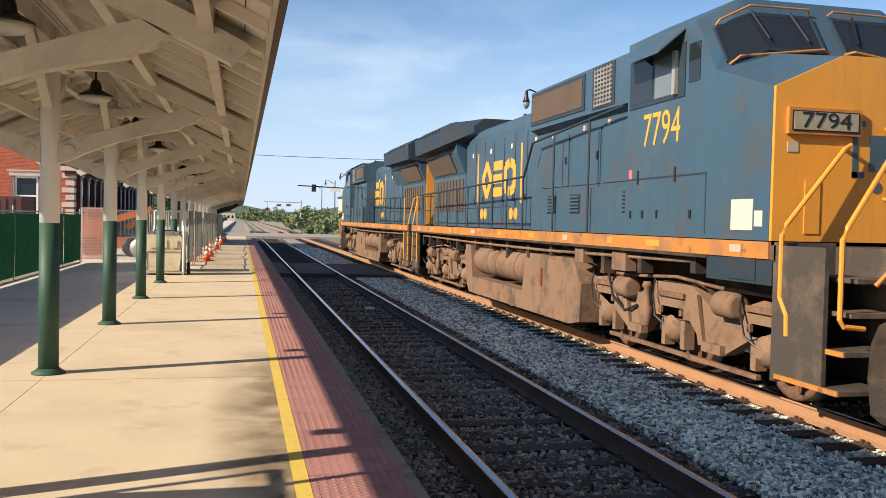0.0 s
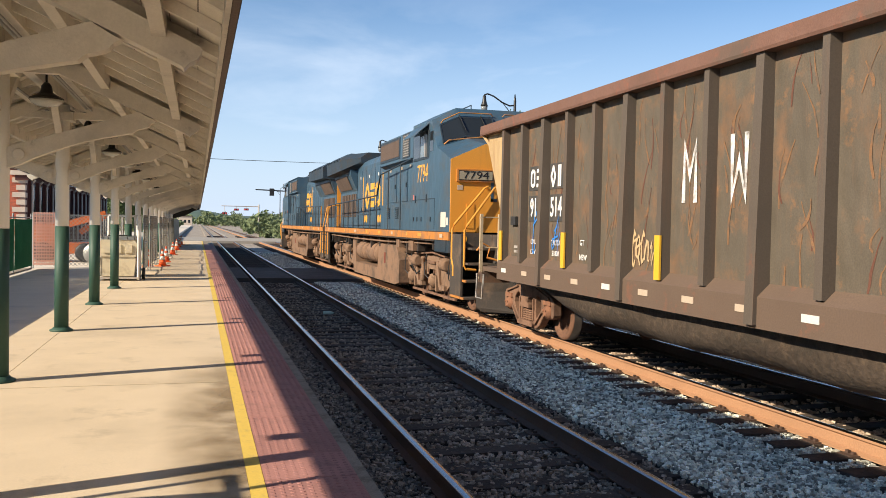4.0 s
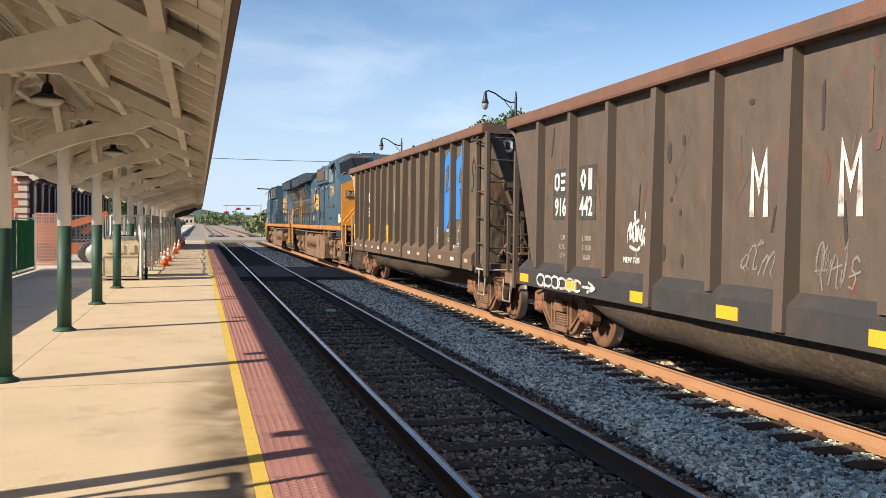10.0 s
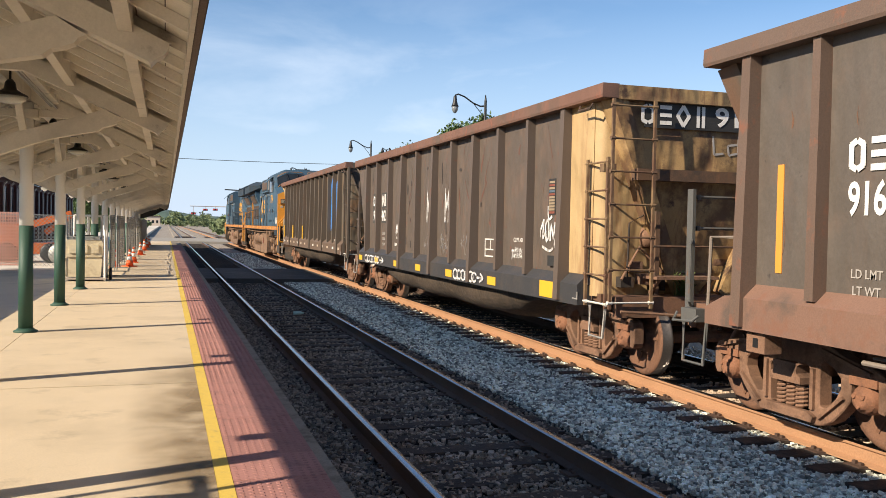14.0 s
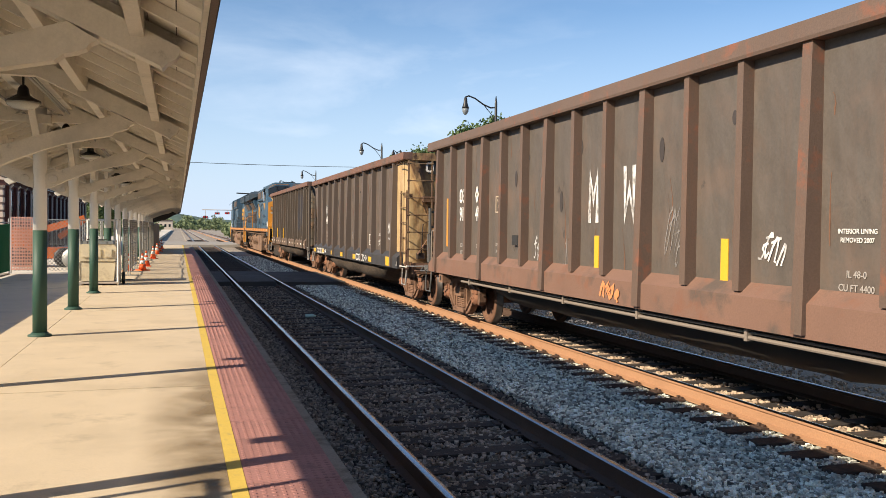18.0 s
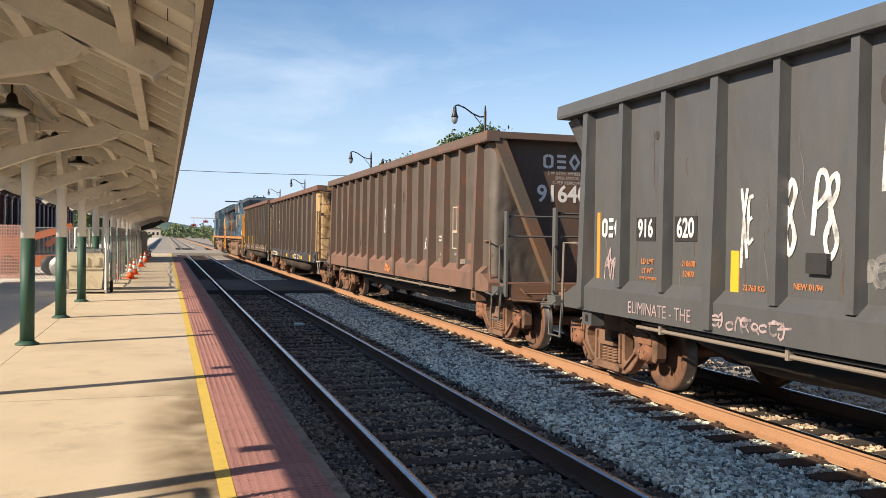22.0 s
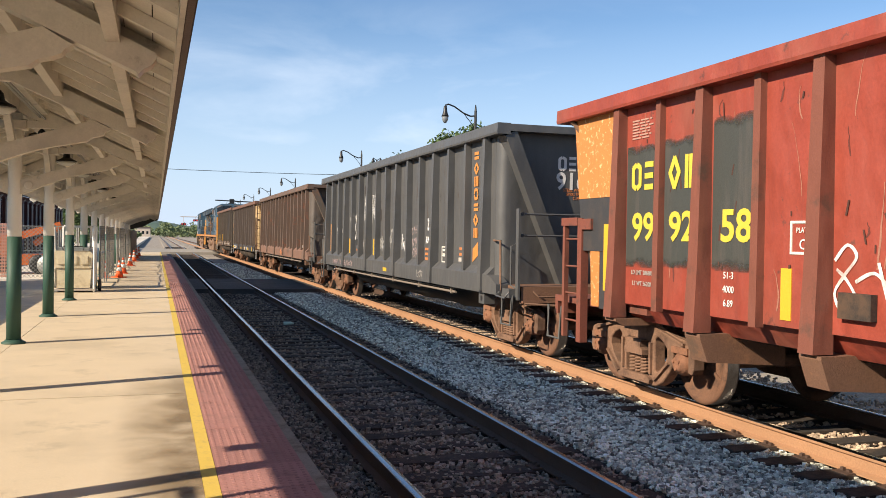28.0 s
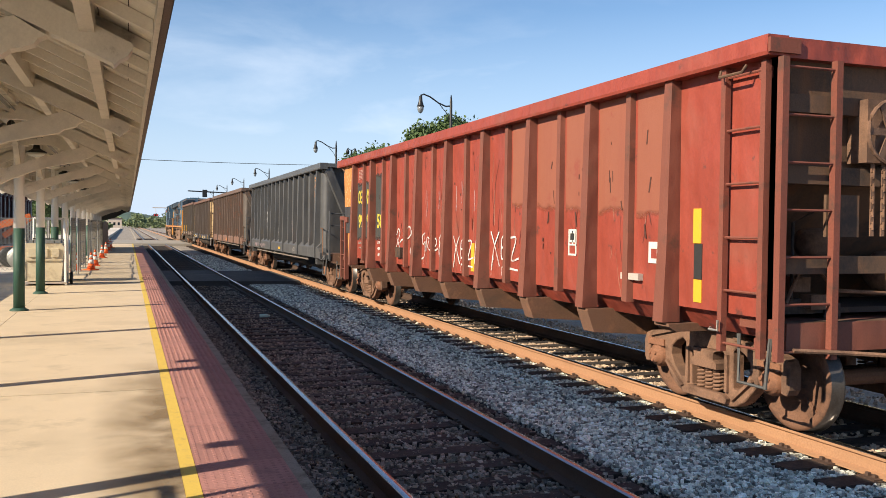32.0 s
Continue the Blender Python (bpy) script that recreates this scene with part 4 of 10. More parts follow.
def tag(parent, material, x, y, z, w, h, lines, thick, label="white spray-painted tag", drips=0):
    """A sprayed tag of rounded strokes; lines run from 0 to 1 along (to the rear) and up."""
    bm = bmesh.new()
    for n, line in enumerate(lines):
        ribbon(bm, [(x - 0.0009 * n, y - (p - 0.5) * w, z + (q - 0.5) * h) for p, q in smoothed(line)], thick, 0.12)
    rnd = random.Random(int(w * 1000) + drips)
    for k in range(drips):
        p, q = rnd.choice(rnd.choice(lines))
        d = rnd.uniform(0.06, 0.22)
        ribbon(bm, [(x - 0.0095, y - (p - 0.5) * w, z + (q - 0.5) * h), (x - 0.0095, y - (p - 0.5) * w, z + (q - 0.5) * h - d)], thick * 0.3)
    return part("graffiti", bm, material, parent, label)


TAG_LOOPS = [[(0.02, 0.75), (0.12, 0.95), (0.2, 0.8), (0.1, 0.55), (0.02, 0.3), (0.1, 0.05), (0.2, 0.25), (0.12, 0.5), (0.04, 0.62)], [(0.2, 0.48), (0.35, 0.6), (0.5, 0.4), (0.6, 0.62)], [(0.38, 0.72), (0.45, 0.28)],
             [(0.54, 0.3), (0.62, 0.95), (0.76, 1.0), (0.8, 0.78), (0.62, 0.62)], [(0.85, 0.6), (0.98, 0.8), (0.95, 0.97), (0.82, 0.85), (0.9, 0.5), (0.99, 0.2), (0.86, 0.02), (0.78, 0.25), (0.9, 0.5)]]
TAG_CHAIN = [[(0.16, 0.9), (0.05, 0.8), (0.08, 0.55), (0.18, 0.62), (0.15, 0.2), (0.02, 0.1)], [(0.22, 0.35), (0.26, 0.75), (0.36, 0.72), (0.3, 0.5), (0.4, 0.38)], [(0.42, 0.42), (0.5, 0.75), (0.57, 0.4)],
             [(0.6, 0.5), (0.7, 0.6), (0.66, 0.75), (0.58, 0.6), (0.62, 0.4), (0.75, 0.45)], [(0.88, 0.85), (0.98, 0.97), (1.0, 0.75), (0.84, 0.6), (0.82, 0.3), (0.92, 0.08), (1.0, 0.3), (0.9, 0.55), (0.82, 0.7), (0.88, 0.85)]]
TAG_SPIKES = [[(0.02, 0.95), (0.12, 0.6), (0.24, 0.12)], [(0.22, 0.95), (0.1, 0.55), (0.04, 0.0)], [(0.42, 0.86), (0.3, 0.82), (0.28, 0.55), (0.3, 0.3), (0.44, 0.34)], [(0.29, 0.57), (0.4, 0.6)],
              [(0.5, 0.82), (0.62, 0.8), (0.52, 0.3), (0.68, 0.34)], [(0.72, 0.16), (0.77, 0.9), (0.85, 0.42), (0.92, 0.97), (1.0, 0.06)], [(0.3, 0.1), (0.66, 0.06)]]
TAG_BURST = [[(0.0, 0.55), (0.12, 0.72), (0.08, 0.35), (0.22, 0.5)], [(0.24, 0.3), (0.2, 0.6), (0.32, 0.72), (0.36, 0.4), (0.26, 0.28)], [(0.3, 1.0), (0.34, 0.75), (0.48, 0.8)], [(0.42, 0.3), (0.46, 0.62), (0.56, 0.36), (0.62, 0.66)],
             [(0.62, 0.2), (0.72, 0.55), (0.84, 0.5), (0.74, 0.3), (0.9, 0.1)], [(0.78, 0.98), (0.86, 0.7), (0.99, 0.78)], [(0.1, 0.16), (0.4, 0.08), (0.55, 0.14)]]


TAG_RINGS = [[(u + 0.078 * math.cos(k * math.tau / 9 + 1.9 + j), 0.5 + (0.44 - 0.05 * (j % 2)) * math.sin(k * math.tau / 9 + 1.9 + j)) for k in range(10 - (j % 3))] for j, u in enumerate((0.06, 0.20, 0.335, 0.46, 0.60, 0.71))] + [
    [(0.10, 0.30), (0.15, 0.02)], [(0.80, 0.52), (0.97, 0.52)], [(0.90, 0.88), (0.99, 0.52), (0.88, 0.2)]]


def stroke(parent, material, x, y, z, lines, thick, label="", name="graffiti"):
    """Straight sprayed strokes: lines of (along, up) points from the mark's centre; along runs to the rear."""
    bm = bmesh.new()
    for n, line in enumerate(lines):
        ribbon(bm, [(x - 0.0005 * n, y - p, z + q) for p, q in line], thick)
    return part(name, bm, material, parent, label)


def patch(parent, material, x, y0, y1, z0, z1, label="", name="marking"):
    return boxpart(name, material, parent, x - 0.004, x + 0.02, min(y0, y1), max(y0, y1), z0, z1, label)


LETTER_M = [[(-0.105, -0.5), (-0.10, 0.5), (0.0, -0.05), (0.10, 0.5), (0.105, -0.5)]]
LETTER_W = [[(-0.105, 0.5), (-0.10, -0.5), (0.0, 0.1), (0.10, -0.5), (0.105, 0.5)]]

def spray(name, base, cover=0.9):
    """Sprayed paint: thin and uneven, so that the sheet shows through in places."""
    m = mat(name, base, 0.7, grain=0.08)
    nt = m.node_tree
    coord = nt.nodes.new("ShaderNodeTexCoord")
    fog = nt.nodes.new("ShaderNodeTexNoise")
    fog.inputs["Scale"].default_value, fog.inputs["Detail"].default_value = 9.0, 6
    span = nt.nodes.new("ShaderNodeMapRange")
    span.inputs["From Min"].default_value, span.inputs["From Max"].default_value = 0.30, 0.56
    span.inputs["To Min"].default_value, span.inputs["To Max"].default_value = 0.25 * cover, cover
    nt.links.new(coord.outputs["Object"], fog.inputs["Vector"])
    nt.links.new(fog.outputs["Fac"], span.inputs["Value"])
    nt.links.new(span.outputs["Result"], nt.nodes["Principled BSDF"].inputs["Alpha"])
    return m


M_SPRAY = spray("white_spray", (0.75, 0.74, 0.72), 0.95)
M_SPRAY_PINK = spray("pale_pink_spray", (0.55, 0.42, 0.42), 0.7)
M_SPRAY_GREY = spray("faint_grey_spray", (0.36, 0.34, 0.33), 0.55)
M_SPRAY_BLUE = mat("bright_blue_spray", (0.035, 0.21, 0.62), 0.6, grain=0.06, spots=(0.07, 0.16, 0.38), spot_scale=4, spot_at=(0.6, 0.75))
M_SPRAY_PALE = spray("light_grey_spray", (0.5, 0.49, 0.47), 0.65)
M_SPRAY_ORANGE = plain("orange_spray", (0.66, 0.25, 0.10), 0.7)
M_REFLECT = mat("yellow_reflector", (0.74, 0.43, 0.035), 0.5, grain=0.05, spots=(0.5, 0.33, 0.08), spot_scale=8, spot_at=(0.6, 0.75))
M_REFLECT_OR = plain("orange_reflector", (0.72, 0.30, 0.05), 0.5)
M_PALE = mat("pale_reflector", (0.50, 0.40, 0.30), 0.6, grain=0.1)
M_BLACKPATCH = mat("black_stencil_patch", (0.03, 0.03, 0.03), 0.7, grain=0.15)


def ladder(parent, material, p, q, across, rungs, rail_w=0.05, first=0.15, bottom=None):
    """Two stiles from p to q and round rungs; across: the vector from stile to stile."""
    p, q, across = Vector(p), Vector(q), Vector(across)
    lad = barpart("ladder", material, parent, p, q, rail_w, rail_w)
    barpart("stile", material, lad, p + across, q + across, rail_w, rail_w)
    for k in range(rungs):
        f = first + (1 - 2 * first) * k / max(1, rungs - 1)
        a = p.lerp(q, f)
        b = bmesh.new()
        way = across.normalized() * 0.02
        tube(b, [a - way, a + across + way], 0.013, 6)
        for e in (a, a + across):
            tube(b, [e - way * 1.6, e + way * 1.6], 0.025, 6)
        part("rung", b, bottom if bottom and not k else material, lad)
    return lad


SETBACK, CORNER_R = 0.26, 0.17        # the end sheet starts this far inside the top chord; rounding of the corner walls


def hopper_end(car, d, edge, top, zc, z_side, z_deck, wall, sheet, leg, kind):
    """A sloping hopper end: rounded corner walls, the sheet between them and two heavy legs in a V."""
    r, x_in = CORNER_R, 0.24
    y_in = edge + d * 0.05
    for s in (-1, 1):
        plan = [(1.468, edge - d * 0.03)] + [(1.468 - r + r * math.cos(a * math.pi / 12), edge + d * r * math.sin(a * math.pi / 12)) for a in range(0, 6)]
        x0, ya = plan[-1]
        plan += [(x0 + (x_in - x0) * k / 6, ya + (y_in - ya) * k / 6) for k in range(1, 7)]
        b = bmesh.new()
        strip(b, [[(s * x, y, z_deck - 0.02), (s * x, y, min(zc + 0.02, z_side + (zc - z_side) * max(0.0, x - x_in) / (1.20 - x_in)))] for x, y in plan])
        for f in b.faces:
            f.smooth = True
        part("corner_wall", b, wall, car, "rounded corner wall of the hopper")
        b = bmesh.new()
        bar(b, (s * 1.385, top - d * 0.17, zc + 0.03), (s * 0.34, edge + d * 0.10, z_deck), 0.20, 0.30, (0, 1, 0))
        part("end_leg", b, leg, car, "heavy slanting end leg", 0.012)
    b = bmesh.new()
    if kind == "hopper":
        rows = [(1.42, top - d * SETBACK, zc + 0.06), (x_in, y_in, z_deck - 0.02)]
    else:
        rows = [(1.42, top - d * 0.1, zc + 0.02), (0.90, top - d * 0.14, zc - 0.92), (x_in, y_in, z_deck - 0.02)]
    strip(b, [[(-x, y, z), (x, y, z)] for x, y, z in rows])
    part("end_sheet", b, sheet, car, "end sheet sloping down to the platform")


def gondola(label, uc, trucks, left, right, top_left, top_right, posts, paint, post_paint, sill_paint, chord_paint, tub_paint, truck_paint,
            z_side=1.24, z_sill=0.93, z_top=3.56, front="wing", rear="hopper", heavy=(), front_paint=None, rear_paint=None, wall_paint=None, leg_paint=None, tapered=False, front_low=(0.42, 0.0), tub=(1.0, 1.0), sill_front=0.1):
    """A high-sided coal gondola. All places run along the track in the car's own space, forward positive."""
    car = thing("coal_gondola", label, "rail car", (TRACK_B, uc, TOP_B), "coal gondolas")
    TRAIN.append((car, uc))
    W = 1.47
    front_paint, rear_paint = front_paint or paint, rear_paint or paint
    zc = z_top - 0.17
    for s in (-1, 1):
        boxpart("side_sheet", paint, car, min(s * W, s * (W - 0.03)), max(s * W, s * (W - 0.03)), right, left, z_side - 0.02, zc + 0.02)
        b = bmesh.new()
        o = [(s * 1.40, zc), (s * 1.615, zc), (s * 1.625, zc + 0.03), (s * 1.615, z_top), (s * 1.40, z_top)]
        prism(b, o, top_right, top_left, "y")
        part("top_chord", b, chord_paint, car, "", 0.012)
        if not tapered:
            b = bmesh.new()
            prism(b, [(s * (W - 0.02), z_side + 0.12), (s * 1.60, z_side - 0.02), (s * 1.60, z_sill), (s * 1.38, z_sill), (s * 1.38, z_side - 0.02)], right + (0.1 if rear == "ladder" else 0.65 if rear == "flat" else 0.0), left + (sill_front if front == "wing" else 0.0), "y")
            part("side_sill", b, sill_paint, car, "", 0.01)
        else:
            b = bmesh.new()
            prism(b, [(s * (W - 0.03), z_side + 0.03), (s * W, z_side + 0.03), (s * (W - 0.22), z_side - 0.22), (s * (W - 0.26), z_side - 0.2)], right, left, "y")
            part("lower_sheet", b, sill_paint, car)
        for k, y in enumerate(posts):
            b = bmesh.new()
            big = k in heavy
            w0, w1 = (0.068, 0.060) if big else (0.050, 0.045)
            if tapered and big:
                vs = []
                for z, xo, hw in ((z_side - 0.18, 1.66, 0.085), (z_side + 0.5, 1.625, 0.078), (zc, 1.58, 0.062)):
                    vs.append([(s * (W - 0.01), y - hw, z), (s * xo, y - hw, z), (s * xo, y + hw, z), (s * (W - 0.01), y + hw, z)])
                strip(b, vs, True)
                for row in (vs[0], vs[-1][::-1]):
                    b.faces.new([b.verts.new(p) for p in row])
                part("side_post", b, post_paint, car, "", 0.01)
                b = bmesh.new()
                o = [(s * 1.61, z_side - 0.19), (s * 1.61, z_side - 0.22), (s * 1.52, z_side - 0.46), (s * 0.62, z_side - 0.52), (s * 0.62, z_side - 0.19)]
                if min(abs(y - q) for q in trucks) < 1.5:
                    o = [(s * 1.61, z_side - 0.19), (s * 1.61, z_side - 0.22), (s * 1.52, z_side - 0.27), (s * 0.62, z_side - 0.27), (s * 0.62, z_side - 0.19)]
                prism(b, o, y - 0.125, y + 0.125, "y")
                part("cross_bearer", b, M_DECK, car, "", 0.008)
                continue
            base_z = z_side - 0.05 if tapered else z_sill + 0.03 if big else z_side + 0.02
            top_x, low_x = (1.535, 1.55) if tapered else (1.585, 1.645) if big else (1.585, 1.60)
            # a hat-shaped post that leans out a little towards the sill
            vs = []
            for z, xo, hw in ((base_z, low_x, w0), (zc, top_x, w1)):
                vs.append([b.verts.new((s * (W - 0.005), y - hw - 0.004, z)), b.verts.new((s * xo, y - hw, z)), b.verts.new((s * xo, y + hw, z)), b.verts.new((s * (W - 0.005), y + hw + 0.004, z))])
            for i in range(3):
                b.faces.new((vs[0][i], vs[0][i + 1], vs[1][i + 1], vs[1][i]))
            b.faces.new((vs[0][3], vs[0][0], vs[1][0], vs[1][3]))
            b.faces.new(vs[0][::-1])
            b.faces.new(vs[1])
            part("side_post", b, post_paint, car)
    # floor, tub and centre sill
    b = bmesh.new()
    t0, t1 = trucks[1] + 1.5, trucks[0] - 1.5
    if not tapered:
        rows = []
        for y, dz in [(t0 - 0.7, 0.0), (t0 - 0.1, 0.35), (t0 + 0.5, 0.75), (t0 + 1.3, 1.0)] + [(t0 + 1.3 + (t1 - t0 - 2.6) * k / 22, 1.0) for k in range(1, 22)] + [(t1 - 1.3, 1.0), (t1 - 0.5, 0.75), (t1 + 0.1, 0.35), (t1 + 0.7, 0.0)]:
            ring = []
            half = ((1.40, 0.12), (1.43, 0.0), (1.42, -0.12), (1.38, -0.26), (1.26, -0.39), (1.0, -0.48), (0.5, -0.53), (0.0, -0.54))
            for hx, hz in [(-u, v) for u, v in half] + list(half)[-2::-1]:
                dent = 0.018 * math.sin(y * 2.3 + hz * 9) + 0.012 * math.sin(y * 5.1 - hz * 14)
                hx, hz = hx * tub[0], hz * (tub[1] if hz < 0 else 1)
                ring.append((hx + dent * (hz < 0), y, z_sill + (hz if hz > 0 else hz * dz) + dent * dz * 0.5))
            rows.append(ring)
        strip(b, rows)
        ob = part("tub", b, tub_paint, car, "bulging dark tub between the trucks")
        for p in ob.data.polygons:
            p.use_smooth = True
    else:
        box(b, -1.2, 1.2, right + 0.5, left - 0.5, z_side - 0.24, z_side - 0.18)
        part("floor", b, M_DARKSTEEL, car)
    boxpart("centre_sill", M_DARKSTEEL, car, -0.3, 0.3, right - 0.3 if rear == "hopper" else right + 0.1, left + 0.6, 0.72, 1.02)
    boxpart("load_floor", M_DARKSTEEL, car, -1.40, 1.40, right + 0.2, left - 0.2, z_side, z_side + 0.05)
    # ends
    for d, edge, top, pt, kind in ((1, left, top_left, front_paint, front), (-1, right, top_right, rear_paint, rear)):
        b = bmesh.new()
        if kind in ("hopper", "ladder"):
            hopper_end(car, d, edge, top, zc, z_side, z_sill + 0.15, wall_paint or pt, pt, leg_paint or pt, kind)
            if kind == "hopper":
                for s in (-1, 1):
                    g = bmesh.new()
                    prism(g, [(edge, z_side - 0.02), (edge + d * 0.10, z_side - 0.02), (edge + d * 0.40, z_sill + 0.16), (edge + d * 0.40, z_sill), (edge, z_sill)], min(s * 1.38, s * 1.60), max(s * 1.38, s * 1.60))
                    part("sill_bracket", g, sill_paint, car, "wedge-shaped end of the side sill", 0.012)
        elif kind == "wing":
            A = [Vector((s * 1.50, top - (d * 0.3 if tapered else 0), zc + 0.02)) for s in (-1, 1)]
            B = [Vector((s * 0.42, edge - d * 0.35, z_side)) for s in (-1, 1)]
            low = front_low
            C = [Vector((s * 1.46, edge + d * low[0], z_side + low[1])) for s in (-1, 1)]
            D = [Vector((s * 1.46, edge, z_side)) for s in (-1, 1)]
            E = [Vector((s * 1.46, edge, zc + 0.02)) for s in (-1, 1)]
            va, vb, vc, vd, ve = ([b.verts.new(p) for p in row] for row in (A, B, C, D, E))
            b.faces.new((va[0], va[1], vb[1], vb[0]))
            for i in (0, 1):
                b.faces.new((va[i], vb[i], vc[i]))
                b.faces.new((va[i], vc[i], vd[i], ve[i]))
            part("end_sheet", b, pt, car, "sloping end sheet")
            for i in (0, 1):
                barpart("corner_flange", pt, car, A[i] + Vector((0, d * 0.03, 0)), B[i] + Vector((0, d * 0.03, 0)), 0.2, 0.05)
        else:
            va = [b.verts.new((s * 1.46, top - d * 0.1, zc + 0.02)) for s in (-1, 1)]
            vm = [b.verts.new((s * 1.46, top - d * 0.14, zc - 0.92)) for s in (-1, 1)]
            vb = [b.verts.new((s * 1.46, top - d * 1.25, z_side)) for s in (-1, 1)]
            ve = [b.verts.new((s * 1.46, edge, zc + 0.02)) for s in (-1, 1)]
            vd = [b.verts.new((s * 1.46, edge, z_side)) for s in (-1, 1)]
            b.faces.new((va[0], va[1], vm[1], vm[0]))
            b.faces.new((vm[0], vm[1], vb[1], vb[0]))
            part("end_sheet", b, pt, car, "end sheet sloping down to the platform")
        b = bmesh.new()
        y = top - d * (SETBACK + 0.03 if kind == "hopper" else 0.12)
        box(b, -1.40, 1.40, min(y, top), max(y, top), zc + (0.05 if kind == "hopper" else -0.01), z_top - 0.01)
        part("end_chord", b, leg_paint if kind == "ladder" and leg_paint else chord_paint, car, "", 0.01)
        # end platform over the truck
        y0 = edge + d * 0.4
        y1 = top + d * (0.45 if kind in ("hopper", "wing") else 0.02)
        b = bmesh.new()
        y0 = edge - d * 0.3 if kind in ("hopper", "ladder") else y0 - d * 0.9
        y2 = y1 - d * 0.082
        box(b, -1.40, 1.40, min(y0, y2), max(y0, y2), z_sill + 0.07, z_sill + 0.15)
        box(b, -1.38, 1.38, min(y1, y1 - d * 0.08), max(y1, y1 - d * 0.08), z_sill - 0.1, z_sill + 0.15)
        part("end_platform", b, M_DECK if kind in ("hopper", "ladder") else sill_paint if not tapered else post_paint, car, "", 0.01)
        for s in (-1, 1):
            # steps below the corner
            b = bmesh.new()
            yc = y1 - d * 0.25
            tube(b, [(s * 1.50, yc - 0.2, z_sill + 0.02), (s * 1.52, yc - 0.17, 0.5), (s * 1.52, yc + 0.17, 0.5), (s * 1.50, yc + 0.2, z_sill + 0.02)], 0.02, 6)
            part("step", b, M_SILVER if kind in ("wing", "ladder") and not tapered else M_RAIL_GREY, car, "bent-rod corner step")
        coupler(car, y1 - d * 0.05, d, M_TRUCK)
        b = bmesh.new()
        tube(b, [(-1.35, y1 + d * 0.05, 0.83), (-0.8, y1 + d * 0.14, 0.80), (-0.32, y1 + d * 0.36, 0.78)], 0.02, 6)
        part("cut_lever", b, M_TRUCK, car, "uncoupling lever rod")
    for y in trucks:
        freight_truck(car, y, truck_paint)
    return car


M_BROWN1 = mat("worn_grey_brown_paint", (0.108, 0.090, 0.066), 0.8, second=(0.175, 0.100, 0.055), second_at=(0.50, 0.68), second_scale=2.2, streak=(0.20, 0.110, 0.058), streak_amt=0.25, spots=(0.21, 0.115, 0.058), spot_scale=3.4, spot_at=(0.57, 0.68), grain=0.16, dent=0.1)
M_BROWN1_POST = mat("dark_brown_post_paint", (0.098, 0.078, 0.060), 0.8, streak=(0.16, 0.085, 0.05), streak_amt=0.35, spots=(0.16, 0.075, 0.045), spot_scale=3, spot_at=(0.62, 0.75), grain=0.12)
M_CHORD = mat("rusty_top_chord", (0.165, 0.086, 0.060), 0.8, spots=(0.24, 0.085, 0.05), spot_scale=3, spot_at=(0.58, 0.72), second=(0.11, 0.075, 0.055), grain=0.15, dent=0.06)
M_SILL1 = mat("brown_side_sill", (0.125, 0.085, 0.060), 0.8, spots=(0.20, 0.085, 0.05), spot_scale=2.5, spot_at=(0.58, 0.72), grain=0.12)
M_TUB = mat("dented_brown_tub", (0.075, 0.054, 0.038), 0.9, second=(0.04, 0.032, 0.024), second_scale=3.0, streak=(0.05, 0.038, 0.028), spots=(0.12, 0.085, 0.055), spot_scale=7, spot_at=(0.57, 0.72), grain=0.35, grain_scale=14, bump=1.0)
# Base colour lowered to hold the shade thrown by the overhanging sill.
M_TUB_SHADED = mat("smooth_shaded_tub", (0.022, 0.018, 0.015), 0.75, second=(0.035, 0.026, 0.02), second_scale=1.2, grain=0.12, bump=0.1)
M_BROWN2 = mat("smooth_brown_paint", (0.104, 0.083, 0.067), 0.65, second=(0.130, 0.092, 0.070), second_at=(0.48, 0.7), second_scale=2.6, streak=(0.150, 0.088, 0.062), streak_amt=0.25, spots=(0.155, 0.058, 0.04), spot_scale=3.4, spot_at=(0.62, 0.67), grain=0.14, grain_scale=30, dent=0.09)
M_BROWN2_POST = mat("brown_post_paint", (0.110, 0.084, 0.068), 0.65, spots=(0.17, 0.07, 0.045), spot_scale=3, spot_at=(0.6, 0.75), grain=0.08)
M_CREAM = mat("faded_cream_end", (0.47, 0.33, 0.165), 0.65, streak=(0.27, 0.14, 0.065), streak_amt=0.75, spots=(0.22, 0.10, 0.05), spot_scale=2.2, spot_at=(0.63, 0.70), grain=0.08, dent=0.1)
M_ENDBROWN = mat("rusty_dark_end", (0.13, 0.075, 0.045), 0.85, streak=(0.22, 0.10, 0.045), streak_amt=0.6, spots=(0.06, 0.042, 0.032), spot_scale=2.5, grain=0.15)
M_ENDBROWN1 = mat("dark_sooty_end", (0.062, 0.050, 0.038), 0.85, second=(0.10, 0.068, 0.045), second_at=(0.5, 0.7), streak=(0.13, 0.075, 0.045), streak_amt=0.45, grain=0.15)
M_CREAM_RUST = mat("rust_run_cream_end", (0.36, 0.235, 0.105), 0.75, second=(0.15, 0.085, 0.045), second_at=(0.46, 0.58), second_scale=1.6, streak=(0.13, 0.06, 0.032), streak_amt=0.9, spots=(0.08, 0.045, 0.03), spot_scale=2.4, spot_at=(0.56, 0.66), grain=0.12, dent=0.15)
M_BLACKSILL = mat("black_side_sill", (0.045, 0.045, 0.048), 0.6, streak=(0.075, 0.062, 0.055), streak_amt=0.5, spots=(0.065, 0.055, 0.05), grain=0.12)
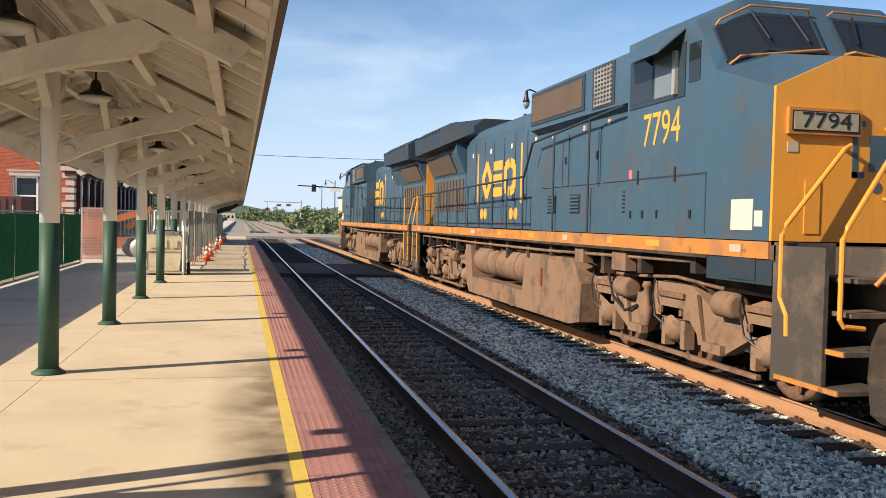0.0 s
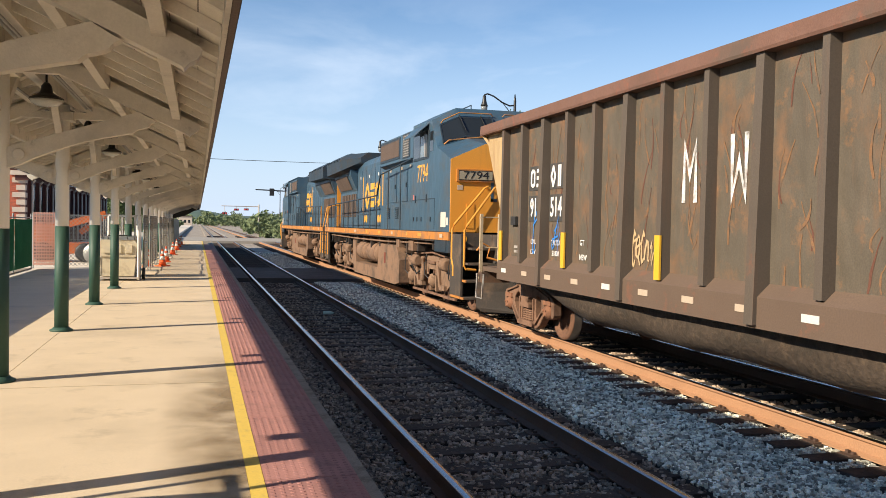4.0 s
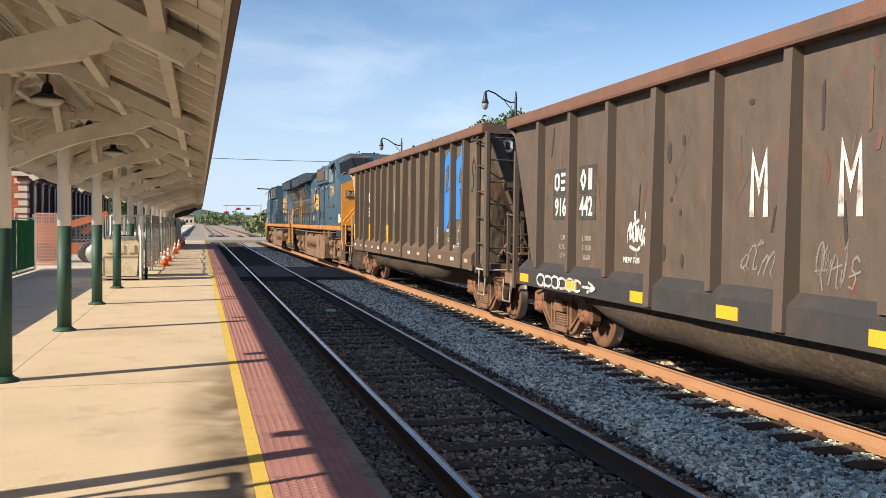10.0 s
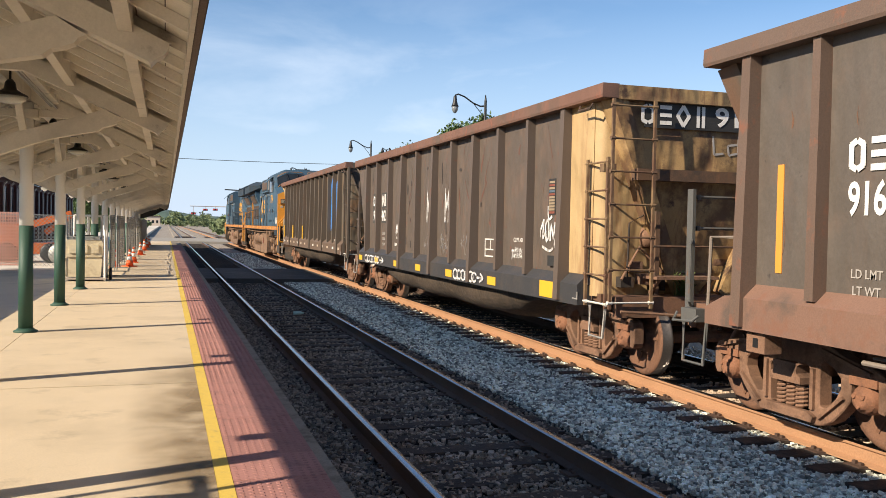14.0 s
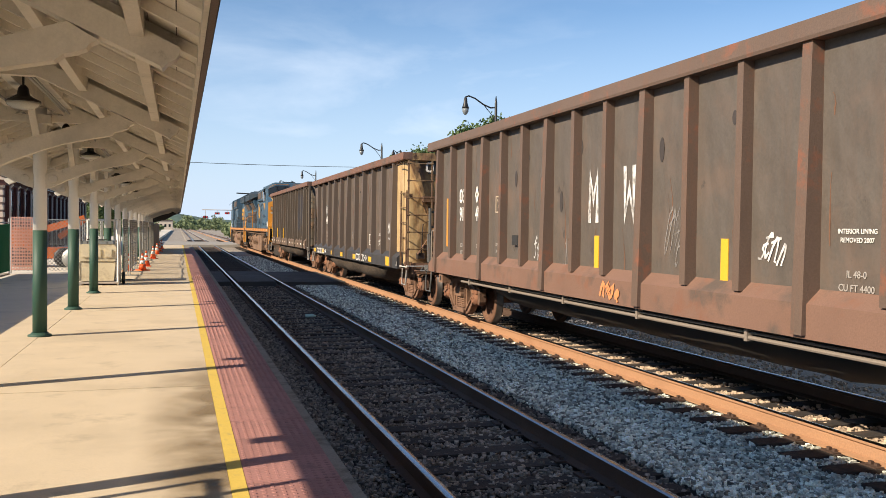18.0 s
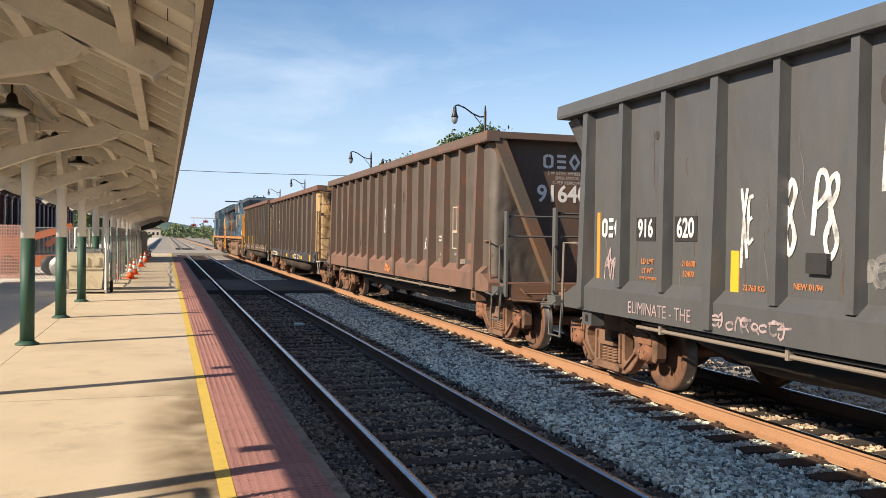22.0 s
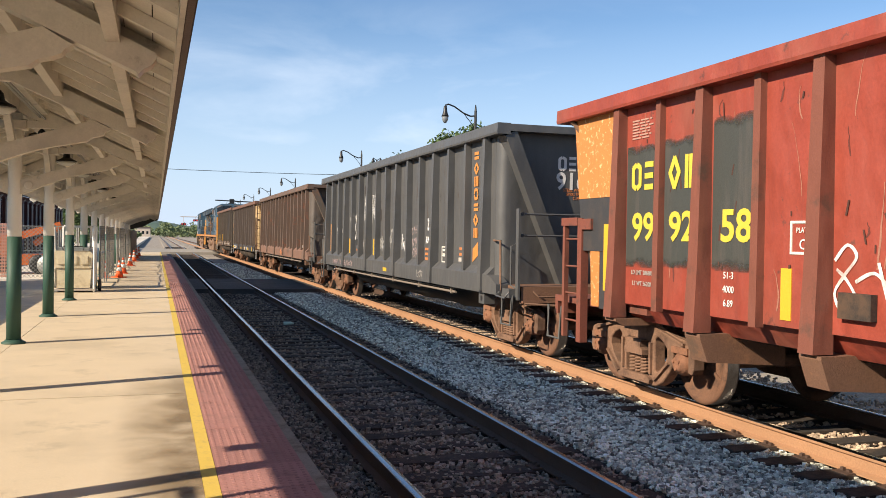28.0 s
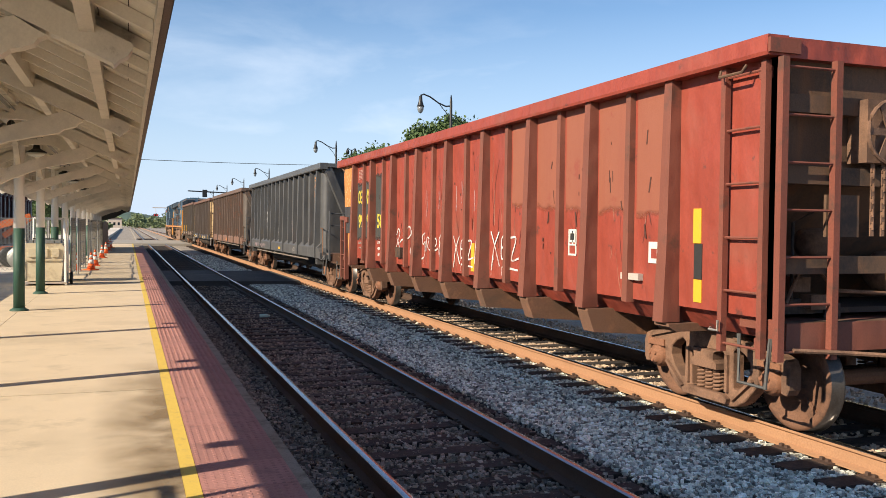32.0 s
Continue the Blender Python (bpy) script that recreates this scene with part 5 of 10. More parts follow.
M_BROWN3 = mat("grey_brown_paint", (0.106, 0.090, 0.076), 0.62, second=(0.135, 0.098, 0.076), second_at=(0.5, 0.72), second_scale=1.8, streak=(0.14, 0.095, 0.070), streak_amt=0.25, spots=(0.055, 0.047, 0.042), spot_scale=3.0, spot_at=(0.63, 0.69), grain=0.13, grain_scale=35, dent=0.08)
M_POST3 = mat("rusty_brown_post", (0.132, 0.089, 0.067), 0.7, streak=(0.165, 0.085, 0.052), streak_amt=0.45, spots=(0.21, 0.085, 0.05), spot_scale=2.4, spot_at=(0.56, 0.66), grain=0.14)
M_SILL3 = mat("rust_brown_sill", (0.20, 0.114, 0.081), 0.75, second=(0.10, 0.075, 0.06), second_scale=2.0, spots=(0.20, 0.09, 0.055), spot_scale=2.2, spot_at=(0.56, 0.7), grain=0.14)
M_GREY4 = mat("dark_grey_paint", (0.086, 0.088, 0.090), 0.5, second=(0.100, 0.100, 0.099), second_at=(0.45, 0.75), second_scale=1.2, streak=(0.106, 0.100, 0.094), streak_amt=0.45, spots=(0.058, 0.057, 0.056), spot_scale=2.6, spot_at=(0.66, 0.72), grain=0.07, grain_scale=35, bump=0.1, dent=0.04)
M_RED5 = mat("faded_red_paint", (0.30, 0.056, 0.034), 0.6, second=(0.25, 0.080, 0.052), second_at=(0.52, 0.75), second_scale=0.7, streak=(0.22, 0.05, 0.036), streak_amt=0.5, spots=(0.13, 0.045, 0.034), spot_scale=4.4, spot_at=(0.62, 0.68), grain=0.12, grain_scale=35, dent=0.1)
M_RED5_POST = mat("brown_red_post", (0.195, 0.066, 0.043), 0.75, second=(0.15, 0.066, 0.044), streak=(0.24, 0.075, 0.046), streak_amt=0.5, spots=(0.10, 0.05, 0.035), spot_scale=2.2, spot_at=(0.58, 0.70), grain=0.1, dent=0.06)
M_ORANGE5 = mat("peeling_orange_panel", (0.55, 0.22, 0.06), 0.7, spots=(0.70, 0.50, 0.25), spot_scale=17, spot_at=(0.585, 0.61), streak=(0.42, 0.15, 0.045), streak_amt=0.4, grain=0.12)


M_DECK = mat("rusty_deck_plate", (0.19, 0.10, 0.062), 0.85, second=(0.12, 0.075, 0.05), second_scale=2.0, spots=(0.27, 0.13, 0.07), spot_scale=3, spot_at=(0.56, 0.68), grain=0.2, bump=0.25)
M_ENDSHEET3 = mat("soot_brown_end_sheet", (0.095, 0.066, 0.050), 0.75, second=(0.15, 0.082, 0.05), second_at=(0.5, 0.7), second_scale=1.1, streak=(0.16, 0.08, 0.045), streak_amt=0.6, grain=0.12)
M_LEG3 = mat("rust_brown_leg", (0.17, 0.098, 0.062), 0.8, second=(0.115, 0.095, 0.075), second_at=(0.45, 0.6), second_scale=1.4, streak=(0.22, 0.11, 0.055), streak_amt=0.5, grain=0.14)
M_RAIL_GREY = mat("dull_grey_rail_paint", (0.105, 0.105, 0.10), 0.6, spots=(0.16, 0.085, 0.05), spot_scale=4, spot_at=(0.6, 0.7), grain=0.12)


def evenly(a, b, n):
    return [a + (b - a) * k / n for k in range(n + 1)]


def car_one():
    uc = -1.9
    c = gondola("rust-streaked grey-brown coal gondola with bright blue graffiti", uc, (6.08, -6.07), 6.15, -6.9, 7.25, -7.42,
                evenly(6.1, -6.15, 14), M_BROWN1, M_BROWN1_POST, M_SILL1, M_CHORD, M_TUB, M_TRUCK, rear="ladder", heavy=(2, 5, 8, 11, 14), front_paint=M_CREAM, z_top=3.64, front_low=(0.09, 0.4), rear_paint=M_ENDBROWN1, wall_paint=M_BROWN1, leg_paint=M_BROWN1_POST)
    return c


def car_two():
    uc = -17.75
    c = gondola("brown coal gondola with cream ends and a black sill", uc, (5.96, -5.93), 5.85, -6.62, 7.1, -7.12,
                evenly(5.82, -5.95, 10), M_BROWN2, M_BROWN2_POST, M_BLACKSILL, M_CHORD, M_TUB, M_TRUCK, rear="ladder", heavy=(3, 5, 7, 10), rear_paint=M_CREAM_RUST, wall_paint=M_CREAM, leg_paint=M_CREAM_RUST, z_side=1.13, z_sill=0.85, sill_front=0.66)
    return c


def car_three():
    uc = -34.2
    c = gondola("brown coal gondola with sloping ends and a rust sill", uc, (6.6, -6.55), 6.8, -7.0, 7.3, -7.3,
                evenly(6.69, -6.7, 15), M_BROWN3, M_POST3, M_SILL3, M_POST3, M_TUB_SHADED, M_TRUCK, heavy=(0, 3, 6, 9, 12, 15), front="hopper", tub=(0.82, 0.92), front_paint=M_ENDSHEET3, rear_paint=M_ENDSHEET3, wall_paint=M_BROWN3, leg_paint=M_LEG3)
    return c


def car_four():
    uc = -51.4
    c = gondola("dark grey coal gondola with sloping ends and white tags", uc, (6.7, -6.83), 6.6, -7.15, 7.25, -7.57,
                evenly(6.50, -6.9, 15), M_GREY4, M_GREY4, M_GREY4, M_GREY4, M_TUB_SHADED, M_TRUCK, heavy=(0, 3, 6, 9, 12, 15), front="hopper", tub=(0.82, 0.92))
    return c


def car_five():
    uc = -68.83
    c = gondola("faded red coal gondola with deep tapered side posts", uc, (6.6, -6.45), 6.4, -7.80, 7.8, -7.85,
                evenly(6.33, -6.4, 16), M_RED5, M_RED5_POST, M_RED5, M_RED5, M_TUB, M_TRUCK, rear="flat", heavy=tuple(range(0, 17, 2)), tapered=True, front_low=(0.62, 0.0), z_side=1.10, z_sill=0.9, front_paint=M_ENDBROWN, rear_paint=M_ENDBROWN, z_top=3.45)
    return c


CAR_1, CAR_2, CAR_3, CAR_4, CAR_5 = car_one(), car_two(), car_three(), car_four(), car_five()


# ---- markings, tags and end fittings of the cars ----
PX = -1.474           # face of the side sheets
POST = -1.604         # face of the side posts


def words(car, text, y, z, size, material=None, squeeze=0.95, x=PX, label=""):
    return lettering("lettering", text, material or M_LETTER_WHITE, car, near_side(x - 0.003, y, z), size, label, 0.003, squeeze, 0.022 if size > 0.2 else 0.008)


MARK_SHAPES = (
    [[(0.44, 0.90), (0.12, 0.80), (0.12, 0.20), (0.44, 0.10)], [(0.58, 0.90), (0.90, 0.80), (0.90, 0.20), (0.58, 0.10)]],
    [[(0.10, 0.88), (0.92, 0.88)], [(0.10, 0.50), (0.92, 0.50)], [(0.10, 0.12), (0.92, 0.12)]],
    [[(0.50, 0.98), (0.06, 0.50), (0.50, 0.02)], [(0.50, 0.98), (0.94, 0.50), (0.50, 0.02)]],
    [[(0.30, 0.0), (0.30, 1.0)], [(0.70, 0.0), (0.70, 1.0)]])


def mark_shapes(bm, n, w, h, place, gap=0.26, first=0, weight=0.19):
    """Plain figures (ring, stack of bars, saltire, beam) where an owner's initials stand; place turns (along, up, out) into a point."""
    step = w / n
    for k in range(n):
        cell = step * (1 - gap)
        u0 = -w / 2 + k * step + step * gap / 2
        for j, line in enumerate(MARK_SHAPES[(first + k) % 4]):
            pts = [Vector((u0 + p * cell, (q - 0.5) * h)) for p, q in line]
            for i, (p, q) in enumerate(zip(pts, pts[1:])):
                way = (q - p).normalized()
                side = Vector((-way.y, way.x)) * h * weight / 2
                p, q = p - way * h * 0.03, q + way * h * 0.03
                out = 0.0004 * (j * 3 + i)
                bm.faces.new([bm.verts.new(place(c.x, c.y, out)) for c in (p - side, q - side, q + side, p + side)])


def letter_bars(car, n, y, z, w, h, material, x=PX, gap=0.26, name="lettering_block", first=0):
    """The owner's initials on a side as plain figures; they run to the rear."""
    for k in range(n):
        b = bmesh.new()
        mid = (k + 0.5) * w / n - w / 2
        mark_shapes(b, 1, w / n, h, lambda u, v, o: (x - 0.006 - o, y - u - mid, z + v), gap, first + k)
        part(name, b, material, car)


def text_lines(car, y, z, rows, w, h, material, x=PX, seed=1):
    """Small stencilled lines too fine to read, as bars."""
    rnd = random.Random(seed)
    for k in range(rows):
        zz = z - k * h * 1.9
        y0 = y
        left = w * rnd.uniform(0.75, 1.0)
        while left > 0.02:
            bw = min(left, w * rnd.uniform(0.18, 0.4))
            patch(car, material, x - 0.001, y0, y0 - bw, zz - h / 2, zz + h / 2, "", "stencil_line")
            y0 -= bw + w * 0.06
            left -= bw + w * 0.06


def shape(car, material, y, z, outline, x=PX, out=0.004, name="graffiti", label="", smooth=0):
    """A flat painted shape: outline of (towards the rear, up), rounded off where asked."""
    if smooth:
        n, o = len(outline), outline
        outline = []
        for i in range(n):
            p0, p1, p2, p3 = (Vector(o[(i + k - 1) % n]) for k in range(4))
            for k in range(smooth):
                t = k / smooth
                v = 0.5 * (2 * p1 + (p2 - p0) * t + (2 * p0 - 5 * p1 + 4 * p2 - p3) * t * t + (3 * p1 - p0 - 3 * p2 + p3) * t ** 3)
                outline.append((v.x, v.y))
    b = bmesh.new()
    prism(b, [(y - a, z + c) for a, c in outline], x - out, x - out + 0.002)
    return part(name, b, material, car, label)


def spots(car, material, places, x=PX):
    for y, z, w, h in places:
        shape(car, material, y, z, [(w * math.cos(a * math.tau / 10), h * math.sin(a * math.tau / 10)) for a in range(10)], x, 0.002, "paint_spot")


M_BLUE_RIM = mat("dark_blue_overspray", (0.035, 0.06, 0.13), 0.7, spots=(0.09, 0.075, 0.06), spot_scale=5, spot_at=(0.5, 0.6), grain=0.15)
M_PATCH_BROWN = mat("dark_repainted_panel", (0.055, 0.055, 0.052), 0.7, spots=(0.10, 0.078, 0.062), spot_scale=5, spot_at=(0.5, 0.65), grain=0.15)
M_ENDCREAM = mat("rusty_tan_ladder", (0.22, 0.145, 0.075), 0.75, second=(0.13, 0.075, 0.045), second_at=(0.46, 0.56), second_scale=2.2, spots=(0.12, 0.06, 0.036), spot_scale=3.5, spot_at=(0.5, 0.6), grain=0.12)
M_SCRATCH = mat("dark_rust_nick", (0.085, 0.035, 0.025), 0.85, grain=0.2)
M_SPOT = mat("dark_paint_spot", (0.05, 0.042, 0.04), 0.7)
M_STENCIL = plain("grey_stencil", (0.38, 0.35, 0.32), 0.7)
M_STENCIL_OR = plain("orange_stencil", (0.55, 0.20, 0.07), 0.7)
M_ENDRED = mat("rusty_red_ladder", (0.205, 0.062, 0.040), 0.8, spots=(0.11, 0.05, 0.035), spot_scale=4, spot_at=(0.54, 0.66), grain=0.15)
M_MARK_OR = mat("worn_orange_mark", (0.60, 0.24, 0.06), 0.6, grain=0.1)
M_PINKISH = plain("faded_pink_stencil", (0.42, 0.24, 0.19), 0.7)
M_PIPE = mat("dull_grey_pipe", (0.24, 0.20, 0.165), 0.6, grain=0.12)
M_LABEL = mat("white_label", (0.7, 0.68, 0.62), 0.6)
M_PALEBOX = mat("pale_grey_box", (0.5, 0.45, 0.4), 0.6)


def code_label(car, y, z0, z1, seed):
    base = patch(car, M_BLACKPATCH, PX, y + 0.11, y - 0.11, z0, z1, "old striped code plate", "code_plate")
    rnd = random.Random(seed)
    cols = [plain("stripe_red", (0.22, 0.07, 0.045)), plain("stripe_blue", (0.09, 0.13, 0.17)), plain("stripe_cream", (0.30, 0.23, 0.15))]
    n = 11
    for k in range(n):
        z = z0 + 0.02 + k * (z1 - z0 - 0.04) / n
        ob = boxpart("stripe", cols[k % 3] if rnd.random() < 0.7 else cols[2], base, PX - 0.006, PX - 0.003, y - 0.09, y + 0.09, z, z + 0.03)


def white_box(car, y0, y1, z0, z1, x=PX, mid=True, material=None):
    m = material or M_LABEL
    w = 0.022
    y0, y1 = max(y0, y1), min(y0, y1)
    patch(car, m, x, y0, y1, z0, z0 + w, "", "stencil_box")
    patch(car, m, x, y0, y1, z1 - w, z1, "", "stencil_box")
    patch(car, m, x - 0.001, y0, y0 - w, z0, z1, "", "stencil_box")
    patch(car, m, x - 0.001, y1 + w, y1, z0, z1, "", "stencil_box")
    if mid:
        patch(car, m, x - 0.001, (y0 + y1) / 2 + w / 2, (y0 + y1) / 2 - w / 2, z0 + (z1 - z0) * 0.4, z1, "", "stencil_box")
        patch(car, m, x - 0.002, y0, y1, z0 + (z1 - z0) * 0.38, z0 + (z1 - z0) * 0.44, "", "stencil_box")


def marks_one(c):
    posts = evenly(6.1, -6.15, 14)
    for k in (0, 3, 6, 8, 11, 14):
        patch(c, M_REFLECT, POST, posts[k] + 0.06, posts[k] - 0.055, 1.26, 1.76, "yellow reflector strip", "reflector")
    patch(c, M_PATCH_BROWN, PX, 5.12, 4.55, 2.40, 2.78)
    patch(c, M_PATCH_BROWN, PX, 4.28, 3.74, 2.40, 2.78)
    letter_bars(c, 2, 4.83, 2.59, 0.46, 0.3, M_LETTER_WHITE, PX - 0.004)
    letter_bars(c, 2, 4.02, 2.59, 0.46, 0.3, M_LETTER_WHITE, PX - 0.004, first=2)
    patch(c, M_PATCH_BROWN, PX, 5.12, 4.55, 1.92, 2.32)
    patch(c, M_PATCH_BROWN, PX, 4.28, 3.74, 1.92, 2.32)
    words(c, "916", 4.83, 2.12, 0.40, squeeze=0.72, x=PX - 0.005)
    words(c, "514", 4.02, 2.12, 0.40, squeeze=0.72, x=PX - 0.005)
    words(c, "LD LMT", 4.83, 1.60, 0.11)
    words(c, "LT WT", 4.85, 1.44, 0.11)
    words(c, "211200", 4.02, 1.60, 0.11)
    words(c, "51800", 4.02, 1.44, 0.11)
    words(c, "GT", 3.1, 1.62, 0.11)
    words(c, "NEW 3-88", 2.95, 1.42, 0.11)
    stroke(c, M_SPRAY, PX - 0.004, 0.42, 2.44, [[(a * 1.1, b * 0.60) for a, b in LETTER_M[0]]], 0.075, "sprayed white letter")
    stroke(c, M_SPRAY, PX - 0.004, -0.46, 2.46, [[(a * 1.1, b * 0.60) for a, b in LETTER_W[0]]], 0.075, "sprayed white letter")
    for k, (y, z) in enumerate(((4.75, 1.75), (4.0, 1.72))):
        scrawl(c, M_SPRAY_BLUE, PX - 0.006, y, z, 0.32, 0.7, 22 + k, 2, 0.026, "blue sprayed scrawl")
    scrawl(c, plain("tan_spray", (0.5, 0.36, 0.2), 0.7), PX - 0.004, 1.40, 1.60, 0.55, 0.55, 31, 5, 0.03, "tan sprayed tag")
    # two big blue letter-like shapes, each with a dark sprayed rim
    s1 = [(-0.30, 0.50), (-0.10, 0.76), (0.16, 0.80), (0.30, 0.62), (0.33, 0.25), (0.30, -0.25), (0.12, -0.60), (-0.12, -0.82), (-0.32, -0.88), (-0.34, -0.5), (-0.30, 0.0)]
    s2 = [(-0.33, 0.44), (-0.20, 0.56), (-0.02, 0.62), (0.05, 0.84), (0.13, 0.62), (0.32, 0.56), (0.36, 0.1), (0.37, -0.70), (0.1, -0.71), (-0.35, -0.66), (-0.36, -0.3), (-0.28, 0.1)]
    for yy, zz, o in ((-4.72, 2.52, s1), (-5.62, 2.60, s2)):
        shape(c, M_BLUE_RIM, yy, zz, [(p * 1.06, q * 1.035) for p, q in o], PX, 0.003, "graffiti", "dark sprayed rim", 4)
        shape(c, M_SPRAY_BLUE, yy, zz, o, PX, 0.005, "graffiti", "large bright blue sprayed letter shape", 4)
    shape(c, M_BROWN1, -4.72, 2.52, [(-0.13, 0.36), (-0.05, 0.48), (0.06, 0.50), (0.02, 0.2), (-0.1, -0.02), (-0.16, 0.1)], PX, 0.007, "paint_gap", "", 3)
    stroke(c, M_BLACKPATCH, PX - 0.0085, -4.72, 2.52, [[(-0.13, 0.4), (0.0, 0.52), (0.06, 0.44), (0.02, 0.2), (-0.14, -0.05), (-0.16, 0.2)], [(-0.1, -0.04), (0.14, 0.05), (0.32, 0.02)]], 0.022, "dark sprayed line")
    shape(c, M_BROWN1, -5.62, 2.60, [(0.02, 0.32), (0.13, 0.05), (-0.06, 0.05)], PX, 0.007, "paint_gap")
    shape(c, M_BROWN1, -5.62, 2.60, [(-0.02, -0.1), (0.15, -0.1), (0.16, -0.58)], PX, 0.007, "paint_gap")
    stroke(c, M_BLACKPATCH, PX - 0.0085, -5.62, 2.60, [[(-0.1, 0.05), (0.02, 0.32), (0.14, 0.05), (-0.08, 0.05)], [(-0.03, -0.1), (0.16, -0.1), (0.17, -0.58), (-0.03, -0.1)]], 0.022, "dark sprayed line")
    scrawl(c, M_BLACKPATCH, PX - 0.004, -6.55, 2.75, 0.35, 0.7, 41, 2, 0.035, "black sprayed tag")
    code_label(c, -4.02, 2.05, 2.6, 3)
    white_box(c, -3.86, -4.38, 1.38, 1.72)
    words(c, "CU FT 4200", -4.8, 1.66, 0.085)
    words(c, "GT", -4.8, 1.46, 0.11)
    scrawl(c, M_SPRAY, PX - 0.004, -5.62, 1.64, 0.36, 0.36, 51, 1, 0.018, "thin white spiral tag")
    text_lines(c, -5.42, 1.40, 3, 0.42, 0.04, M_STENCIL, seed=2)
    text_lines(c, 5.75, 1.5, 2, 0.5, 0.04, M_STENCIL, seed=3)
    boxpart("gauge_box", M_PALEBOX, c, PX - 0.06, PX, -5.4, -5.15, 1.30, 1.37)
    boxpart("tack_board", M_BLACKPATCH, c, PX - 0.05, PX, 5.6, 5.82, 1.86, 2.0)
    scuffs(c, mat("scraped_orange_rust", (0.215, 0.115, 0.055), 0.85, spots=(0.12, 0.085, 0.06), spot_scale=9, spot_at=(0.48, 0.6), grain=0.2), posts, 10, 8, 1.35, 3.3, 0.55, 0.028)
    scuffs(c, mat("dark_red_rust", (0.13, 0.055, 0.035), 0.85, grain=0.2), posts, 4, 18, 1.5, 3.3, 0.4, 0.02)
    cream = mat("chipped_cream_rail", (0.50, 0.40, 0.26), 0.6, spots=(0.22, 0.12, 0.07), spot_scale=6, spot_at=(0.58, 0.68), grain=0.08)
    ladder(c, cream, (-1.42, 7.68, 0.80), (-1.42, 7.68, 2.06), (0.36, 0, 0), 3, 0.055, 0.05)
    boxpart("brake_step", M_ENDBROWN, c, -1.45, -0.9, 7.5, 7.72, 0.78, 0.98, "rusty corner bracket", 0.015)
    for k in range(14):
        y = 5.9 - k * 0.95
        patch(c, M_PALE if k % 4 else M_LABEL, POST, y + 0.11, y - 0.11, 1.06, 1.13, "pale reflector dash", "sill_reflector")


def scuffs(c, material, posts, per_panel, seed, z0, z1, lean, thick, label="rust scuffs through the paint"):
    """Scraped bare streaks between the posts, too many to count."""
    rnd = random.Random(seed)
    bm = bmesh.new()
    for a, b in zip(posts, posts[1:]):
        lo, hi = b + 0.17, a - 0.17
        if hi - lo < 0.2:
            continue
        for k in range(rnd.randint(per_panel // 2, per_panel)):
            y, z, h = rnd.uniform(lo, hi), rnd.uniform(z0, z1), rnd.uniform(0.05, 0.34)
            t, bow = rnd.uniform(-lean, lean), rnd.uniform(-0.05, 0.05)
            line = []
            for i in range(7):
                f = i / 6 - 0.5
                line.append((-1.4725 - 0.0003 * k, min(max(y + t * h * f * 2 + bow * (1 - 4 * f * f) + rnd.uniform(-0.006, 0.006), lo), hi), min(z + h * f * 2, z1 + 0.1)))
            ribbon(bm, line, rnd.uniform(0.4, 1.2) * thick, 0.5)
    tagged(part("paint_wear", bm, material, c), label, kind="stuff")


